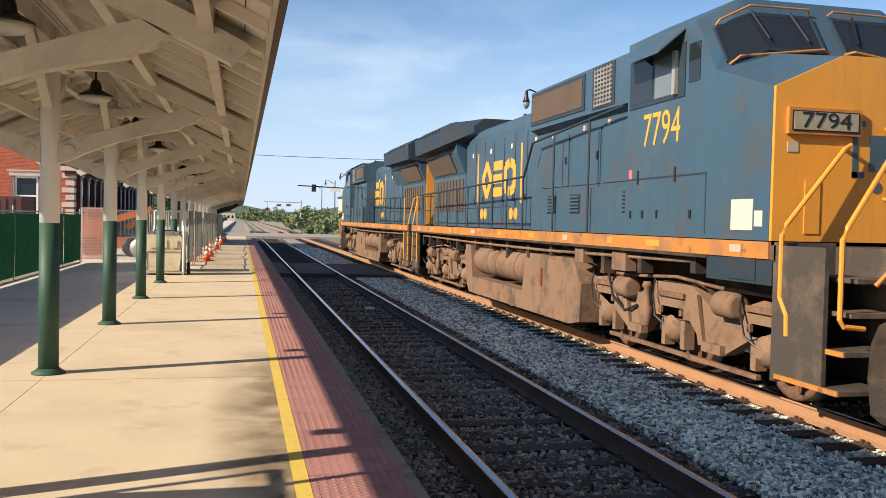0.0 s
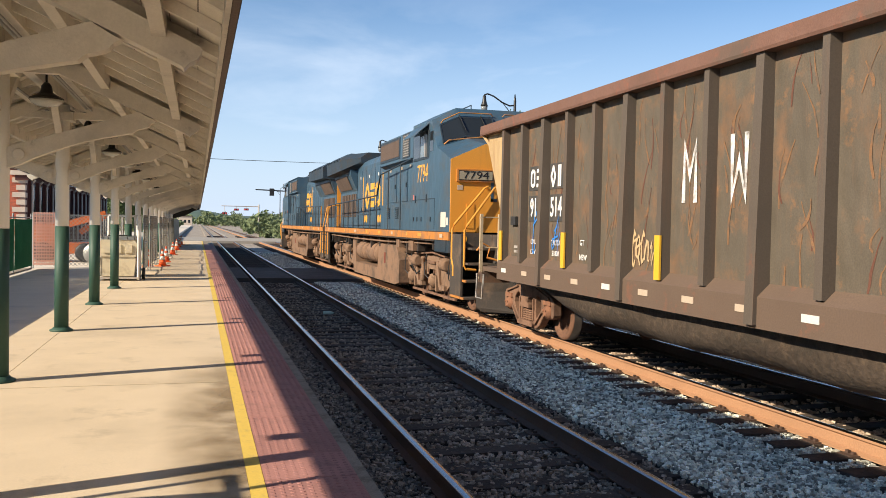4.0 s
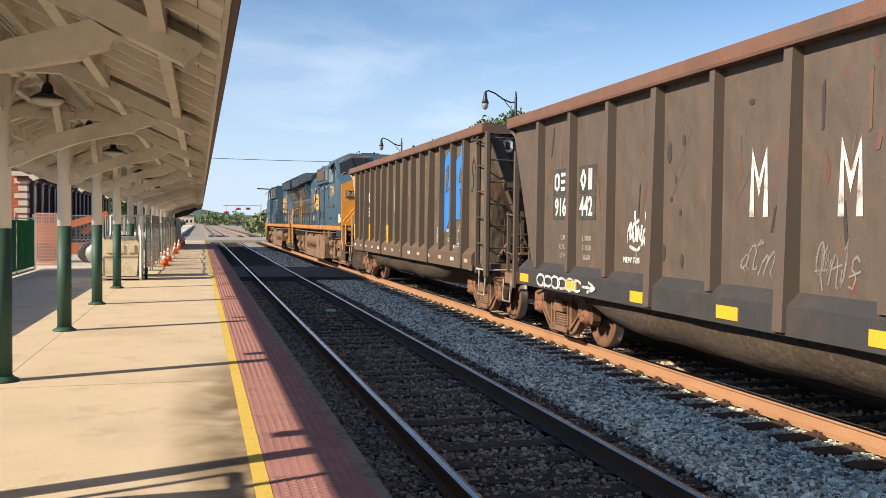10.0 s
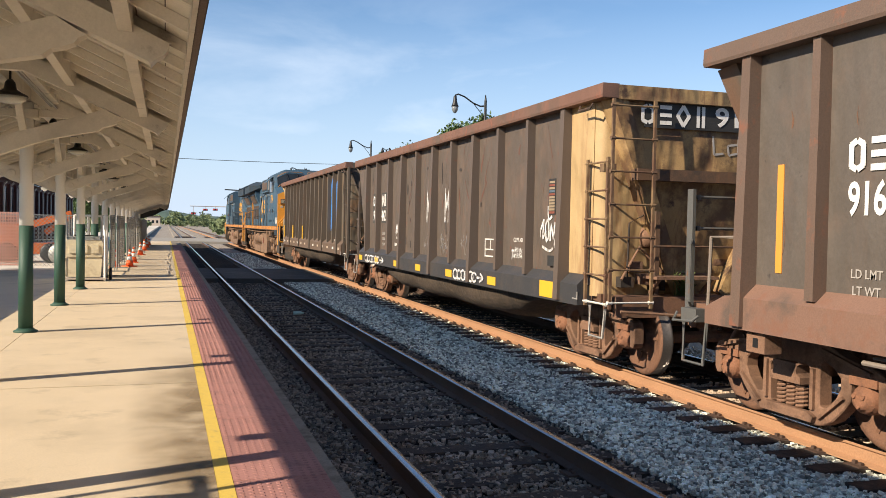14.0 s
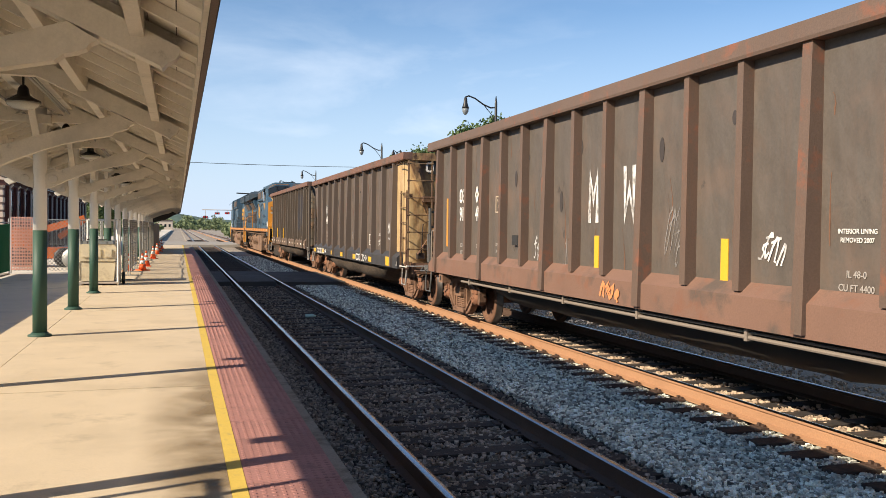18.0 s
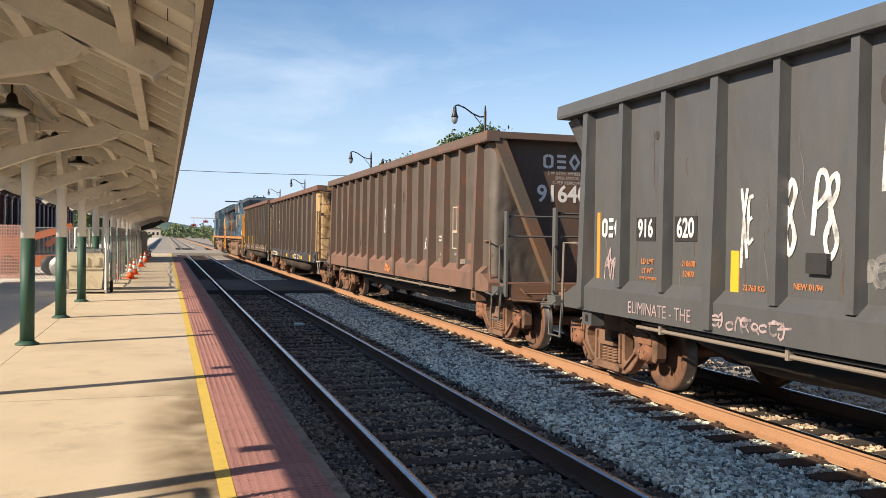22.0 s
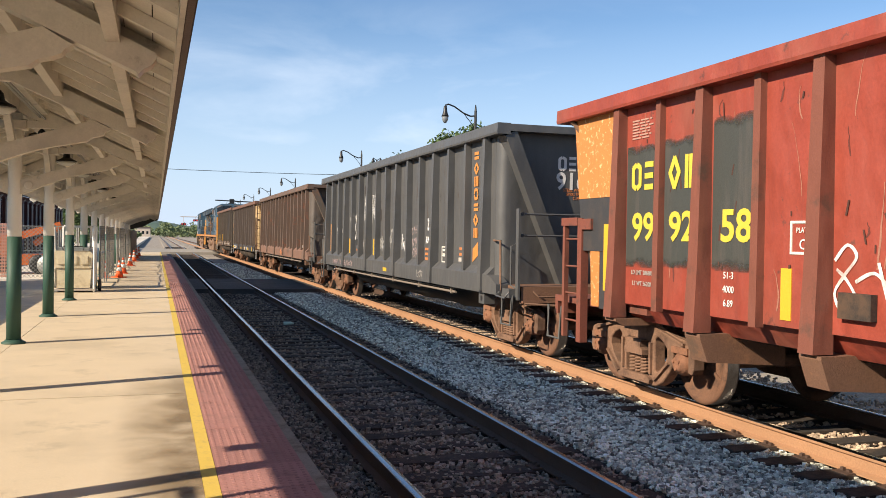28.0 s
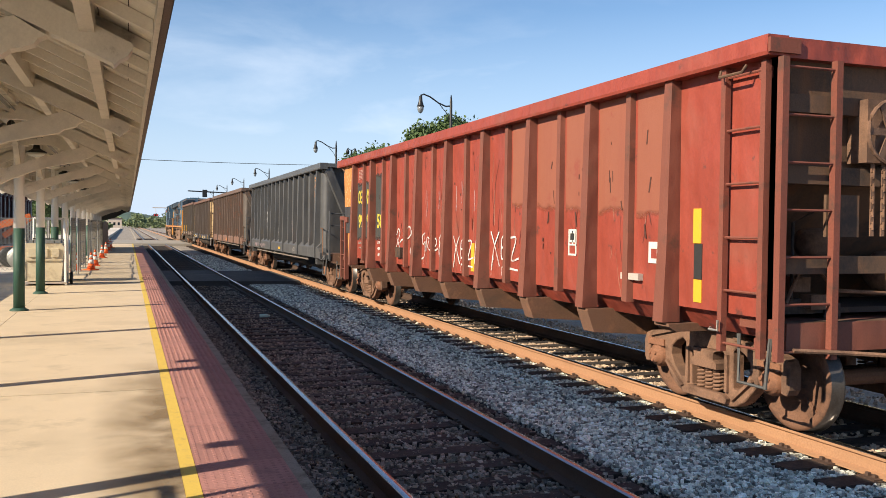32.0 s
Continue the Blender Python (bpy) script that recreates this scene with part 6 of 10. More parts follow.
def marks_two(c):
    for first, y in ((0, 5.15), (2, 4.24)):
        letter_bars(c, 2, y, 2.43, 0.44, 0.27, M_LETTER_WHITE, PX - 0.004, first=first)
    for y in (5.15, 4.24):
        patch(c, M_PATCH_BROWN, PX, y + 0.27, y - 0.27, 2.24, 2.62)
        patch(c, M_PATCH_BROWN, PX, y + 0.27, y - 0.27, 1.88, 2.22)
    words(c, "916", 5.13, 2.05, 0.36, squeeze=0.75, x=PX - 0.005)
    words(c, "442", 4.26, 2.05, 0.36, squeeze=0.75, x=PX - 0.005)
    for k, (a, b) in enumerate((("CAPY", "210000"), ("LD LMT", "210500"), ("LT WT", "53600"))):
        words(c, a, 5.0, 1.62 - k * 0.13, 0.1, M_STENCIL)
        words(c, b, 4.24, 1.62 - k * 0.13, 0.1, M_STENCIL)
    tag(c, M_SPRAY, PX - 0.004, 2.76, 1.72, 0.55, 0.5, TAG_BURST, 0.04, drips=2)
    words(c, "NEW 7-85", 2.95, 1.38, 0.1)
    stroke(c, M_SPRAY, PX - 0.004, 0.46, 2.2, [[(a * 1.0, b * 0.56) for a, b in LETTER_M[0]]], 0.075, "sprayed white letter")
    stroke(c, M_SPRAY, PX - 0.004, -0.74, 2.2, [[(a * 1.0, b * 0.56) for a, b in LETTER_M[0]]], 0.075, "sprayed white letter")
    for k, y in enumerate((0.45, -0.6, -1.85)):
        scrawl(c, M_SPRAY_GREY, PX - 0.003, y, 1.5, 0.55, 0.4, 70 + k, 5, 0.018, "faint grey tag")
    white_box(c, -2.84, -3.35, 1.33, 1.63)
    words(c, "CU.FT. 4200", -4.3, 1.63, 0.085)
    tag(c, M_SPRAY, PX - 0.004, -5.48, 1.78, 0.74, 0.66, TAG_BURST, 0.038, "bold white sprayed tag", 3)
    shape(c, M_SPRAY, -5.68, 1.56, [(-0.12, 0.0), (-0.02, 0.13), (0.05, 0.04), (0.14, 0.07), (0.09, -0.08), (-0.08, -0.1)], PX, 0.009, "graffiti", "white sprayed star")
    for k, z in enumerate((1.48, 1.39)):
        scrawl(c, M_SPRAY, PX - 0.003, -4.25, z, 0.5, 0.1, 84 + k, 7, 0.012, "small white tag")
    code_label(c, -5.45, 2.0, 2.5, 5)
    boxpart("tack_board", M_BLACKPATCH, c, PX - 0.04, PX, -5.66, -5.42, 1.30, 1.44)
    boxpart("gauge_box", M_PALEBOX, c, PX - 0.05, PX, -4.75, -4.55, 1.28, 1.34)
    for y in (6.25, 4.45, 2.55, 0.75, -1.3, -3.5):
        patch(c, M_REFLECT, POST, y + 0.18, y - 0.18, 0.90, 1.03, "yellow reflector patch", "reflector")
    patch(c, M_REFLECT, POST, -5.38, -5.88, 0.88, 1.10, "large yellow reflector patch", "reflector")
    for y, w in ((4.65, 2.0), (-2.4, 1.55)):
        tag(c, M_SPRAY, POST - 0.008, y, 0.975, w, 0.19, TAG_RINGS, 0.034, "white sprayed chain of rings with an arrow")
    posts = evenly(5.82, -5.95, 10)
    scuffs(c, mat("scraped_dark_red", (0.145, 0.066, 0.048), 0.85, spots=(0.11, 0.078, 0.06), spot_scale=9, spot_at=(0.46, 0.56), grain=0.2), posts, 4, 28, 2.1, 3.2, 0.9, 0.035)
    scuffs(c, mat("scraped_tan", (0.17, 0.115, 0.08), 0.85, grain=0.2), posts, 4, 29, 1.5, 3.2, 0.5, 0.01, "pale scratches in the paint")
    spots(c, M_SPOT, [(2.1, 2.62, 0.05, 0.12), (1.8, 2.74, 0.035, 0.06), (2.25, 2.4, 0.03, 0.04), (1.95, 2.32, 0.02, 0.05), (2.05, 2.1, 0.03, 0.03), (1.85, 1.95, 0.025, 0.04), (2.2, 1.5, 0.05, 0.1), (1.8, 1.42, 0.03, 0.08), (0.6, 3.0, 0.05, 0.03), (-1.5, 2.85, 0.08, 0.03), (-2.6, 2.2, 0.03, 0.05)])
    rnd = random.Random(6)
    for k in range(26):
        y, z = rnd.uniform(-5.8, 5.7), rnd.uniform(1.7, 3.2)
        if min(abs(y - p) for p in evenly(5.82, -5.95, 10)) < 0.2:
            continue
        a = rnd.uniform(-0.6, 0.9)
        h, w = rnd.uniform(0.06, 0.26), rnd.uniform(0.012, 0.035)
        shape(c, M_CHORD if k % 3 else M_SPOT, y, z, [(-w - a * h * 0.5, -h), (w - a * h * 0.5, -h * 0.9), (w * 1.4 + a * h * 0.4, h), (a * h * 0.4 - w * 0.6, h * 0.8)], PX, 0.002, "rust_scratch")


def marks_three(c):
    scuffs(c, mat("thin_orange_rust", (0.17, 0.085, 0.05), 0.85, grain=0.2), evenly(6.69, -6.7, 15), 2, 38, 1.4, 3.3, 0.15, 0.012, "thin rust scratches in the paint")
    for first, y in ((0, 5.34), (2, 4.44)):
        letter_bars(c, 2, y, 2.42, 0.42, 0.27, M_LETTER_WHITE, PX - 0.002, first=first)
    words(c, "916", 5.34, 2.07, 0.36, squeeze=0.72)
    words(c, "402", 4.44, 2.07, 0.36, squeeze=0.72)
    words(c, "LD LMT", 5.32, 1.5, 0.1, M_STENCIL)
    words(c, "LT WT", 5.32, 1.37, 0.1, M_STENCIL)
    words(c, "214400", 4.42, 1.5, 0.1, M_STENCIL)
    words(c, "53600", 4.42, 1.37, 0.1, M_STENCIL)
    patch(c, M_REFLECT_OR, PX, 6.36, 6.28, 1.46, 2.4, "orange strip", "reflector")
    for y in (-0.08, -2.78):
        patch(c, M_REFLECT, PX, y + 0.06, y - 0.06, 1.28, 1.74, "yellow reflector strip", "reflector")
    white_box(c, 3.6, 3.3, 2.08, 2.36, mid=False, material=M_PALE)
    words(c, "PLATE", 3.45, 2.28, 0.06, M_PALE)
    words(c, "C", 3.45, 2.18, 0.12, M_PALE)
    stroke(c, M_SPRAY, PX - 0.004, 0.02, 2.22, [[(a, b * 0.58) for a, b in LETTER_M[0]]], 0.085, "sprayed white letter")
    stroke(c, M_SPRAY, PX - 0.004, -0.90, 2.26, [[(a, b * 0.58) for a, b in LETTER_W[0]]], 0.085, "sprayed white letter")
    scrawl(c, M_SPRAY, PX - 0.003, 1.75, 1.5, 0.34, 0.45, 101, 4, 0.022, "thin white tag")
    scrawl(c, M_SPRAY_GREY, PX - 0.003, 0.7, 1.5, 0.4, 0.45, 102, 3, 0.016, "faint grey tag")
    scrawl(c, M_SPRAY_GREY, PX - 0.003, -1.95, 1.78, 0.48, 0.72, 103, 6, 0.016, "faint grey tag")
    scrawl(c, M_SPRAY, PX - 0.003, -3.5, 1.66, 0.42, 0.3, 104, 4, 0.022, "thin white tag")
    scrawl(c, M_SPRAY_ORANGE, POST - 0.004, -0.7, 1.08, 0.5, 0.2, 105, 4, 0.04, "orange and white tag")
    white_box(c, -5.15, -5.63, 1.6, 2.38, material=M_PALE)
    for k, t in enumerate(("INTERIOR LINING", "REMOVED 2007")):
        words(c, t, -4.5, 1.82 - k * 0.07, 0.055, x=PX - 0.001)
    words(c, "IL 48-0", -4.5, 1.48, 0.08, M_STENCIL)
    words(c, "CU FT 4400", -4.5, 1.37, 0.08, M_STENCIL)
    words(c, "14630 MM", -5.42, 1.50, 0.075, M_STENCIL)
    words(c, "57300 LB", 3.45, 1.55, 0.07, M_STENCIL)
    words(c, "24300 K", 3.45, 1.44, 0.07, M_STENCIL)
    patch(c, M_SILL3, PX + 0.001, -6.0, -6.42, 1.42, 1.72, "", "rust_patch")
    boxpart("gauge_box", M_PALEBOX, c, PX - 0.08, PX, -5.88, -5.62, 1.34, 1.43)
    boxpart("tack_board", M_BLACKPATCH, c, PX - 0.05, PX, 2.48, 2.72, 1.56, 1.72)
    spots(c, M_SPOT, [(2.7, 2.6, 0.05, 0.13), (2.5, 2.45, 0.04, 0.09), (2.2, 2.9, 0.05, 0.05), (0.6, 2.5, 0.06, 0.08), (0.4, 2.9, 0.05, 0.1), (-1.6, 2.7, 0.05, 0.14), (-0.4, 2.9, 0.04, 0.05), (-2.9, 2.9, 0.04, 0.07), (1.6, 2.45, 0.03, 0.06), (1.0, 2.2, 0.05, 0.15)])
    tubepart("train_line_pipe", M_RAIL_GREY, c, [(-1.5, 5.2, 0.885), (-1.5, 0, 0.88), (-1.5, -5.4, 0.885)], 0.012, 8, "thin dark brake pipe under the sill")
    tubepart("train_line_pipe", M_PIPE, c, [(-1.5, 5.3, 0.835), (-1.5, 0, 0.83), (-1.5, -5.4, 0.835)], 0.021, 8, "long pale brake pipe under the sill")
    for y in evenly(4.8, -5.2, 5):
        boxpart("pipe_clamp", M_PIPE, c, -1.53, -1.46, y - 0.022, y + 0.022, 0.80, 0.91, "", 0.006)


def marks_four(c):
    scuffs(c, mat("pale_grey_scratch", (0.15, 0.14, 0.13), 0.7, grain=0.2), evenly(6.50, -6.9, 15), 4, 58, 1.4, 3.3, 0.3, 0.011, "pale scratches in the grey paint")
    scuffs(c, mat("brown_grey_rust", (0.115, 0.075, 0.052), 0.85, grain=0.2), evenly(6.50, -6.9, 15), 2, 59, 1.5, 3.3, 0.08, 0.012, "thin rust runs down the grey paint")
    patch(c, M_REFLECT_OR, PX, 6.34, 6.27, 1.3, 2.14, "orange strip", "reflector")
    letter_bars(c, 3, 5.98, 1.95, 0.46, 0.24, M_LETTER_WHITE, PX - 0.004)
    for y, t in ((5.2, "916"), (4.42, "620")):
        patch(c, M_BLACKPATCH, PX, y + 0.2, y - 0.2, 1.80, 2.06)
        words(c, t, y, 1.93, 0.28, squeeze=0.75, x=PX - 0.005)
    words(c, "1 1/2 HF COMP SHOES", 5.15, 1.385, 0.045, M_STENCIL_OR)
    for k, (a, b) in enumerate((("LD LMT", "210600"), ("LT WT", "52400"))):
        words(c, a, 5.15, 1.57 - k * 0.105, 0.085, M_STENCIL_OR)
        words(c, b, 4.36, 1.57 - k * 0.105, 0.085, M_STENCIL_OR)
    for y in (3.60, 0.84):
        patch(c, M_REFLECT, PX, y + 0.06, y - 0.06, 1.29, 1.72, "yellow reflector strip", "reflector")
    stroke(c, M_SPRAY, PX - 0.004, 1.71, 2.5, [[(a, b * 0.56) for a, b in LETTER_M[0]]], 0.085, "sprayed white letter")
    stroke(c, M_SPRAY, PX - 0.004, 0.86, 2.5, [[(a, b * 0.56) for a, b in LETTER_W[0]]], 0.085, "sprayed white letter")
    tag(c, M_SPRAY, PX - 0.004, 3.32, 1.95, 0.40, 0.75, TAG_SPIKES[:4], 0.035)
    words(c, "23,760 KG", 3.32, 1.38, 0.075, M_STENCIL_OR)
    tag(c, M_SPRAY, PX - 0.004, 2.6, 2.02, 0.62, 0.70, TAG_LOOPS[3:] + TAG_LOOPS[:1], 0.05, drips=2)
    scrawl(c, M_SPRAY_GREY, PX - 0.003, 1.75, 1.62, 0.6, 0.45, 113, 4, 0.05, "grey sprayed tag")
    scrawl(c, M_SPRAY_PALE, PX - 0.003, -0.1, 1.64, 0.72, 0.42, 114, 5, 0.05, "pale grey sprayed tag")
    scrawl(c, M_SPRAY_PALE, PX - 0.003, -0.95, 1.78, 0.55, 0.45, 115, 4, 0.05, "pale grey sprayed tag")
    tag(c, M_SPRAY, PX - 0.004, -1.88, 1.62, 0.5, 0.46, TAG_BURST[1:5], 0.032)
    for k, z in enumerate((1.95, 1.70, 1.48)):
        scrawl(c, M_SPRAY_PINK, PX - 0.004, -2.78, z, 0.55 - 0.15 * (k == 2), 0.26, 117 + k, 4, 0.022, "pink sprayed tag")
    tag(c, M_SPRAY, PX - 0.005, -3.62, 2.02, 0.5, 0.34, TAG_SPIKES[4:6], 0.05, "bold white sprayed tag", 1)
    tag(c, M_SPRAY, PX - 0.005, -3.66, 1.72, 0.5, 0.28, TAG_CHAIN[1:], 0.035, "bold white sprayed tag")
    text_lines(c, -3.46, 1.56, 5, 0.42, 0.05, M_STENCIL_OR, seed=7)
    white_box(c, -4.51, -4.99, 1.33, 1.63)
    text_lines(c, -4.57, 1.56, 2, 0.2, 0.04, M_LABEL, PX - 0.002, 8)
    words(c, "NEW 01/94", 2.62, 1.43, 0.075, M_STENCIL_OR)
    text_lines(c, -5.5, 1.6, 3, 0.25, 0.05, M_STENCIL_OR, seed=9)
    lettering("lettering", "ELIMINATE - THE", M_SPRAY_PINK, c, near_side(POST - 0.006, 4.72, 1.05), 0.19, "hand-sprayed words on the sill", 0.003, 0.86, -0.004)
    scrawl(c, M_SPRAY_PINK, POST - 0.003, 3.3, 1.06, 1.3, 0.15, 123, 10, 0.02, "long pale tag on the sill")
    scrawl(c, M_SPRAY_PINK, PX - 0.004, 5.98, 1.52, 0.34, 0.5, 131, 4, 0.025, "pink sprayed tag")
    scrawl(c, M_STENCIL, POST - 0.003, -3.5, 1.07, 0.5, 0.16, 124, 4, 0.015, "small pale tag")
    patch(c, M_REFLECT, POST, -0.6, -0.9, 1.01, 1.09, "yellow reflector", "reflector")
    boxpart("tack_board", M_BLACKPATCH, c, PX - 0.05, PX, 2.36, 2.6, 1.55, 1.72)
    boxpart("gauge_box", M_PALEBOX, c, PX - 0.06, PX, -5.82, -5.62, 1.38, 1.45)
    # the owner's orange mark as plain figures, turned upright
    b = bmesh.new()
    mark_shapes(b, 7, 1.50, 0.19, lambda u, v, o: (PX - 0.006 - o, -6.30 + v, 2.52 + u), 0.12, 1, 0.27)
    part("owner_mark", b, M_MARK_OR, c, "orange owner's mark running up the side")
    shape(c, M_MARK_OR, -6.30, 1.55, [(-0.13, -0.16), (0.12, -0.05), (0.12, 0.18), (-0.13, 0.06)], PX, 0.004, "owner_mark", "orange slanted owner's mark")
    spots(c, M_SPOT, [(1.8, 2.95, 0.09, 0.14), (0.68, 2.1, 0.08, 0.12), (0.15, 2.3, 0.06, 0.16), (0.5, 2.95, 0.04, 0.05), (3.9, 2.7, 0.03, 0.08), (5.0, 2.95, 0.04, 0.05)])
    tubepart("train_line_pipe", M_RAIL_GREY, c, [(-1.5, 5.2, 0.885), (-1.5, 0, 0.88), (-1.5, -5.4, 0.885)], 0.012, 8, "thin dark brake pipe under the sill")
    tubepart("train_line_pipe", M_PIPE, c, [(-1.5, 5.3, 0.835), (-1.5, 0, 0.83), (-1.5, -5.4, 0.835)], 0.021, 8, "long pale brake pipe under the sill")
    for y in evenly(4.8, -5.2, 5):
        boxpart("pipe_clamp", M_PIPE, c, -1.53, -1.46, y - 0.022, y + 0.022, 0.80, 0.91, "", 0.006)


def fray(m, both=False):
    """Let a painted panel end in an uneven soft edge below, and above too where asked."""
    nt = m.node_tree
    place = nt.nodes.new("ShaderNodeTexCoord")
    cut = nt.nodes.new("ShaderNodeSeparateXYZ")
    noise = nt.nodes.new("ShaderNodeTexNoise")
    noise.inputs["Scale"].default_value = 5.0
    low = nt.nodes.new("ShaderNodeMath")
    low.operation = "MULTIPLY_ADD"
    low.inputs[1].default_value = 0.14
    fade = nt.nodes.new("ShaderNodeMapRange")
    fade.inputs["From Min"].default_value, fade.inputs["From Max"].default_value = 0.07, 0.15
    nt.links.new(place.outputs["Object"], noise.inputs["Vector"])
    nt.links.new(place.outputs["Generated"], cut.inputs["Vector"])
    nt.links.new(noise.outputs["Fac"], low.inputs[0])
    height = cut.outputs["Z"]
    if both:
        rest = nt.nodes.new("ShaderNodeMath")
        rest.operation = "SUBTRACT"
        rest.inputs[0].default_value = 1.0
        near = nt.nodes.new("ShaderNodeMath")
        near.operation = "MINIMUM"
        nt.links.new(height, rest.inputs[1])
        nt.links.new(height, near.inputs[0])
        nt.links.new(rest.outputs["Value"], near.inputs[1])
        height = near.outputs["Value"]
    nt.links.new(height, low.inputs[2])
    nt.links.new(low.outputs["Value"], fade.inputs["Value"])
    nt.links.new(fade.outputs["Result"], nt.nodes["Principled BSDF"].inputs["Alpha"])


def marks_five(c):
    dark = mat("weathered_black_panel", (0.055, 0.06, 0.055), 0.6, streak=(0.12, 0.1, 0.09), streak_amt=0.4)
    yel = mat("yellow_letters", (0.64, 0.51, 0.06), 0.6, grain=0.05)
    fray(dark, True)
    for y0, y1, z0, z1 in ((6.24, 5.585, 1.50, 2.84), (5.475, 4.83, 1.52, 2.86), (4.64, 3.995, 1.52, 2.98)):
        boxpart("backing_panel", dark, c, PX - 0.004, PX - 0.001, y1, y0, z0, z1, "black backing panel")
    letter_bars(c, 2, 5.90, 2.50, 0.5, 0.32, yel, PX - 0.005)
    letter_bars(c, 2, 5.16, 2.50, 0.5, 0.32, yel, PX - 0.005, first=2)
    words(c, "99", 5.88, 1.93, 0.42, yel, 1.1, PX - 0.006)
    words(c, "92", 5.15, 1.93, 0.42, yel, 1.1, PX - 0.006)
    words(c, "58", 4.28, 1.93, 0.42, yel, 1.1, PX - 0.006)
    words(c, "LD LMT 206800", 5.9, 1.44, 0.07, M_STENCIL)
    words(c, "LT WT 56200", 5.9, 1.32, 0.07, M_STENCIL)
    for k, t in enumerate(("51-3", "4000", "6.89")):
        words(c, t, 4.38, 1.48 - k * 0.13, 0.09, M_LETTER_WHITE)
    text_lines(c, 6.14, 3.12, 7, 0.46, 0.017, M_PINKISH, seed=12)
    for y in (3.6, 0.4, -1.05, -4.0):
        patch(c, M_REFLECT, PX, y + 0.065, y - 0.065, 1.14, 1.58, "yellow reflector strip", "reflector")
    patch(c, M_REFLECT, PX, -6.70, -6.82, 1.70, 2.03, "yellow reflector strip", "reflector")
    patch(c, M_BLACKPATCH, PX, -6.72, -6.84, 1.36, 1.695)
    patch(c, M_REFLECT, PX, -6.72, -6.84, 1.14, 1.355, "yellow reflector strip", "reflector")
    white_box(c, 3.56, 3.26, 1.70, 1.98, mid=False)
    words(c, "PLATE", 3.41, 1.9, 0.06)
    words(c, "C", 3.41, 1.78, 0.12)
    for k, (y, z, w, h, n) in enumerate(((2.46, 1.58, 1.15, 0.74, 5), (0.87, 1.54, 1.15, 0.74, 5), (-0.85, 1.5, 1.3, 0.66, 6), (-2.5, 1.56, 1.4, 0.74, 6))):
        tag(c, M_SPRAY, PX - 0.005, y, z - 0.06, w * 1.05, h * 0.8, (TAG_LOOPS, TAG_CHAIN, TAG_SPIKES, TAG_SPIKES[::-1])[k], 0.028, drips=2 + k)
    for k, (y, z, h) in enumerate(((2.0, 2.15, 0.5), (1.2, 2.25, 0.45), (0.55, 2.3, 0.3), (-0.3, 2.3, 0.4), (-0.55, 2.4, 0.35), (-1.1, 2.25, 0.3), (-1.4, 2.2, 0.35))):
        stroke(c, M_SPRAY_PINK, PX - 0.003, y, z, [[(0, h / 2), (0.02, 0), (0.0, -h / 2)]], 0.022, "thin run of white spray")
    white_box(c, -4.2, -4.4, 1.5, 1.82)
    patch(c, M_LABEL, PX - 0.001, -4.21, -4.39, 1.66, 1.80, "", "white_label")
    patch(c, M_BLACKPATCH, PX - 0.003, -4.25, -4.35, 1.69, 1.77)
    patch(c, M_LABEL, PX - 0.001, -5.95, -6.15, 1.48, 1.70, "white placard", "white_label")
    patch(c, M_RED5, PX - 0.004, -6.0, -6.10, 1.53, 1.63)
    boxpart("gauge_box", M_PALEBOX, c, PX - 0.06, PX, -5.85, -5.5, 1.29, 1.36)
    boxpart("tack_board", M_DARKSTEEL, c, PX - 0.06, PX, 2.62, 2.95, 1.22, 1.42)
    faded = mat("pinkish_faded_red", (0.285, 0.098, 0.058), 0.65, streak=(0.25, 0.075, 0.048), streak_amt=0.5, spots=(0.26, 0.07, 0.045), spot_scale=2.6, spot_at=(0.62, 0.68), grain=0.05)
    fray(faded)
    posts = evenly(6.33, -6.4, 16)
    for a, b in ((11, 12), (12, 13), (13, 14), (14, 15), (15, 16)):
        patch(c, faded, PX + 0.0015, posts[a] - 0.1, posts[b] + 0.1, 2.08 - 0.035 * (a - 11), 3.26, "", "faded_panel")
    scuffs(c, mat("dark_scraped_red", (0.13, 0.035, 0.026), 0.8, grain=0.2), posts, 4, 48, 1.6, 3.2, 0.3, 0.016, "dark scratches in the red paint")
    scuffs(c, mat("pale_scraped_red", (0.36, 0.16, 0.11), 0.8, grain=0.2), posts, 4, 49, 1.3, 3.2, 0.3, 0.012, "pale scratches in the red paint")
    rnd = random.Random(9)
    for k in range(110):
        y, z = rnd.uniform(-6.2, 6.0), rnd.uniform(1.5, 3.15)
        if min(abs(y - p) for p in posts) < 0.17:
            continue
        h, w = rnd.uniform(0.015, 0.09) if k % 3 else rnd.uniform(0.012, 0.03), rnd.uniform(0.005, 0.014)
        a = rnd.uniform(-0.25, 0.25)
        shape(c, M_SCRATCH, y, z, [(-w - a * h, -h), (w - a * h, -h), (w + a * h, h), (a * h - w, h)], PX, 0.006, "rust_scratch")
    # peeling orange front panel of the side
    for paint, outline, label in ((M_ORANGE5, [(6.42, 2.30), (7.34, 2.30), (7.48, 3.28), (6.42, 3.28)], "peeling orange corner panel"),
                                  (M_BLACKSILL, [(6.42, 1.66), (7.22, 1.66), (7.336, 2.296), (6.42, 2.296)], "dark grey corner panel"),
                                  (M_BLACKSILL, [(6.42, 0.98), (6.78, 0.98), (6.78, 1.656), (6.42, 1.656)], "dark grey corner panel"),
                                  (M_ORANGE5, [(6.79, 1.0), (6.98, 1.0), (7.02, 1.656), (6.79, 1.656)], "peeling cream and orange strip")):
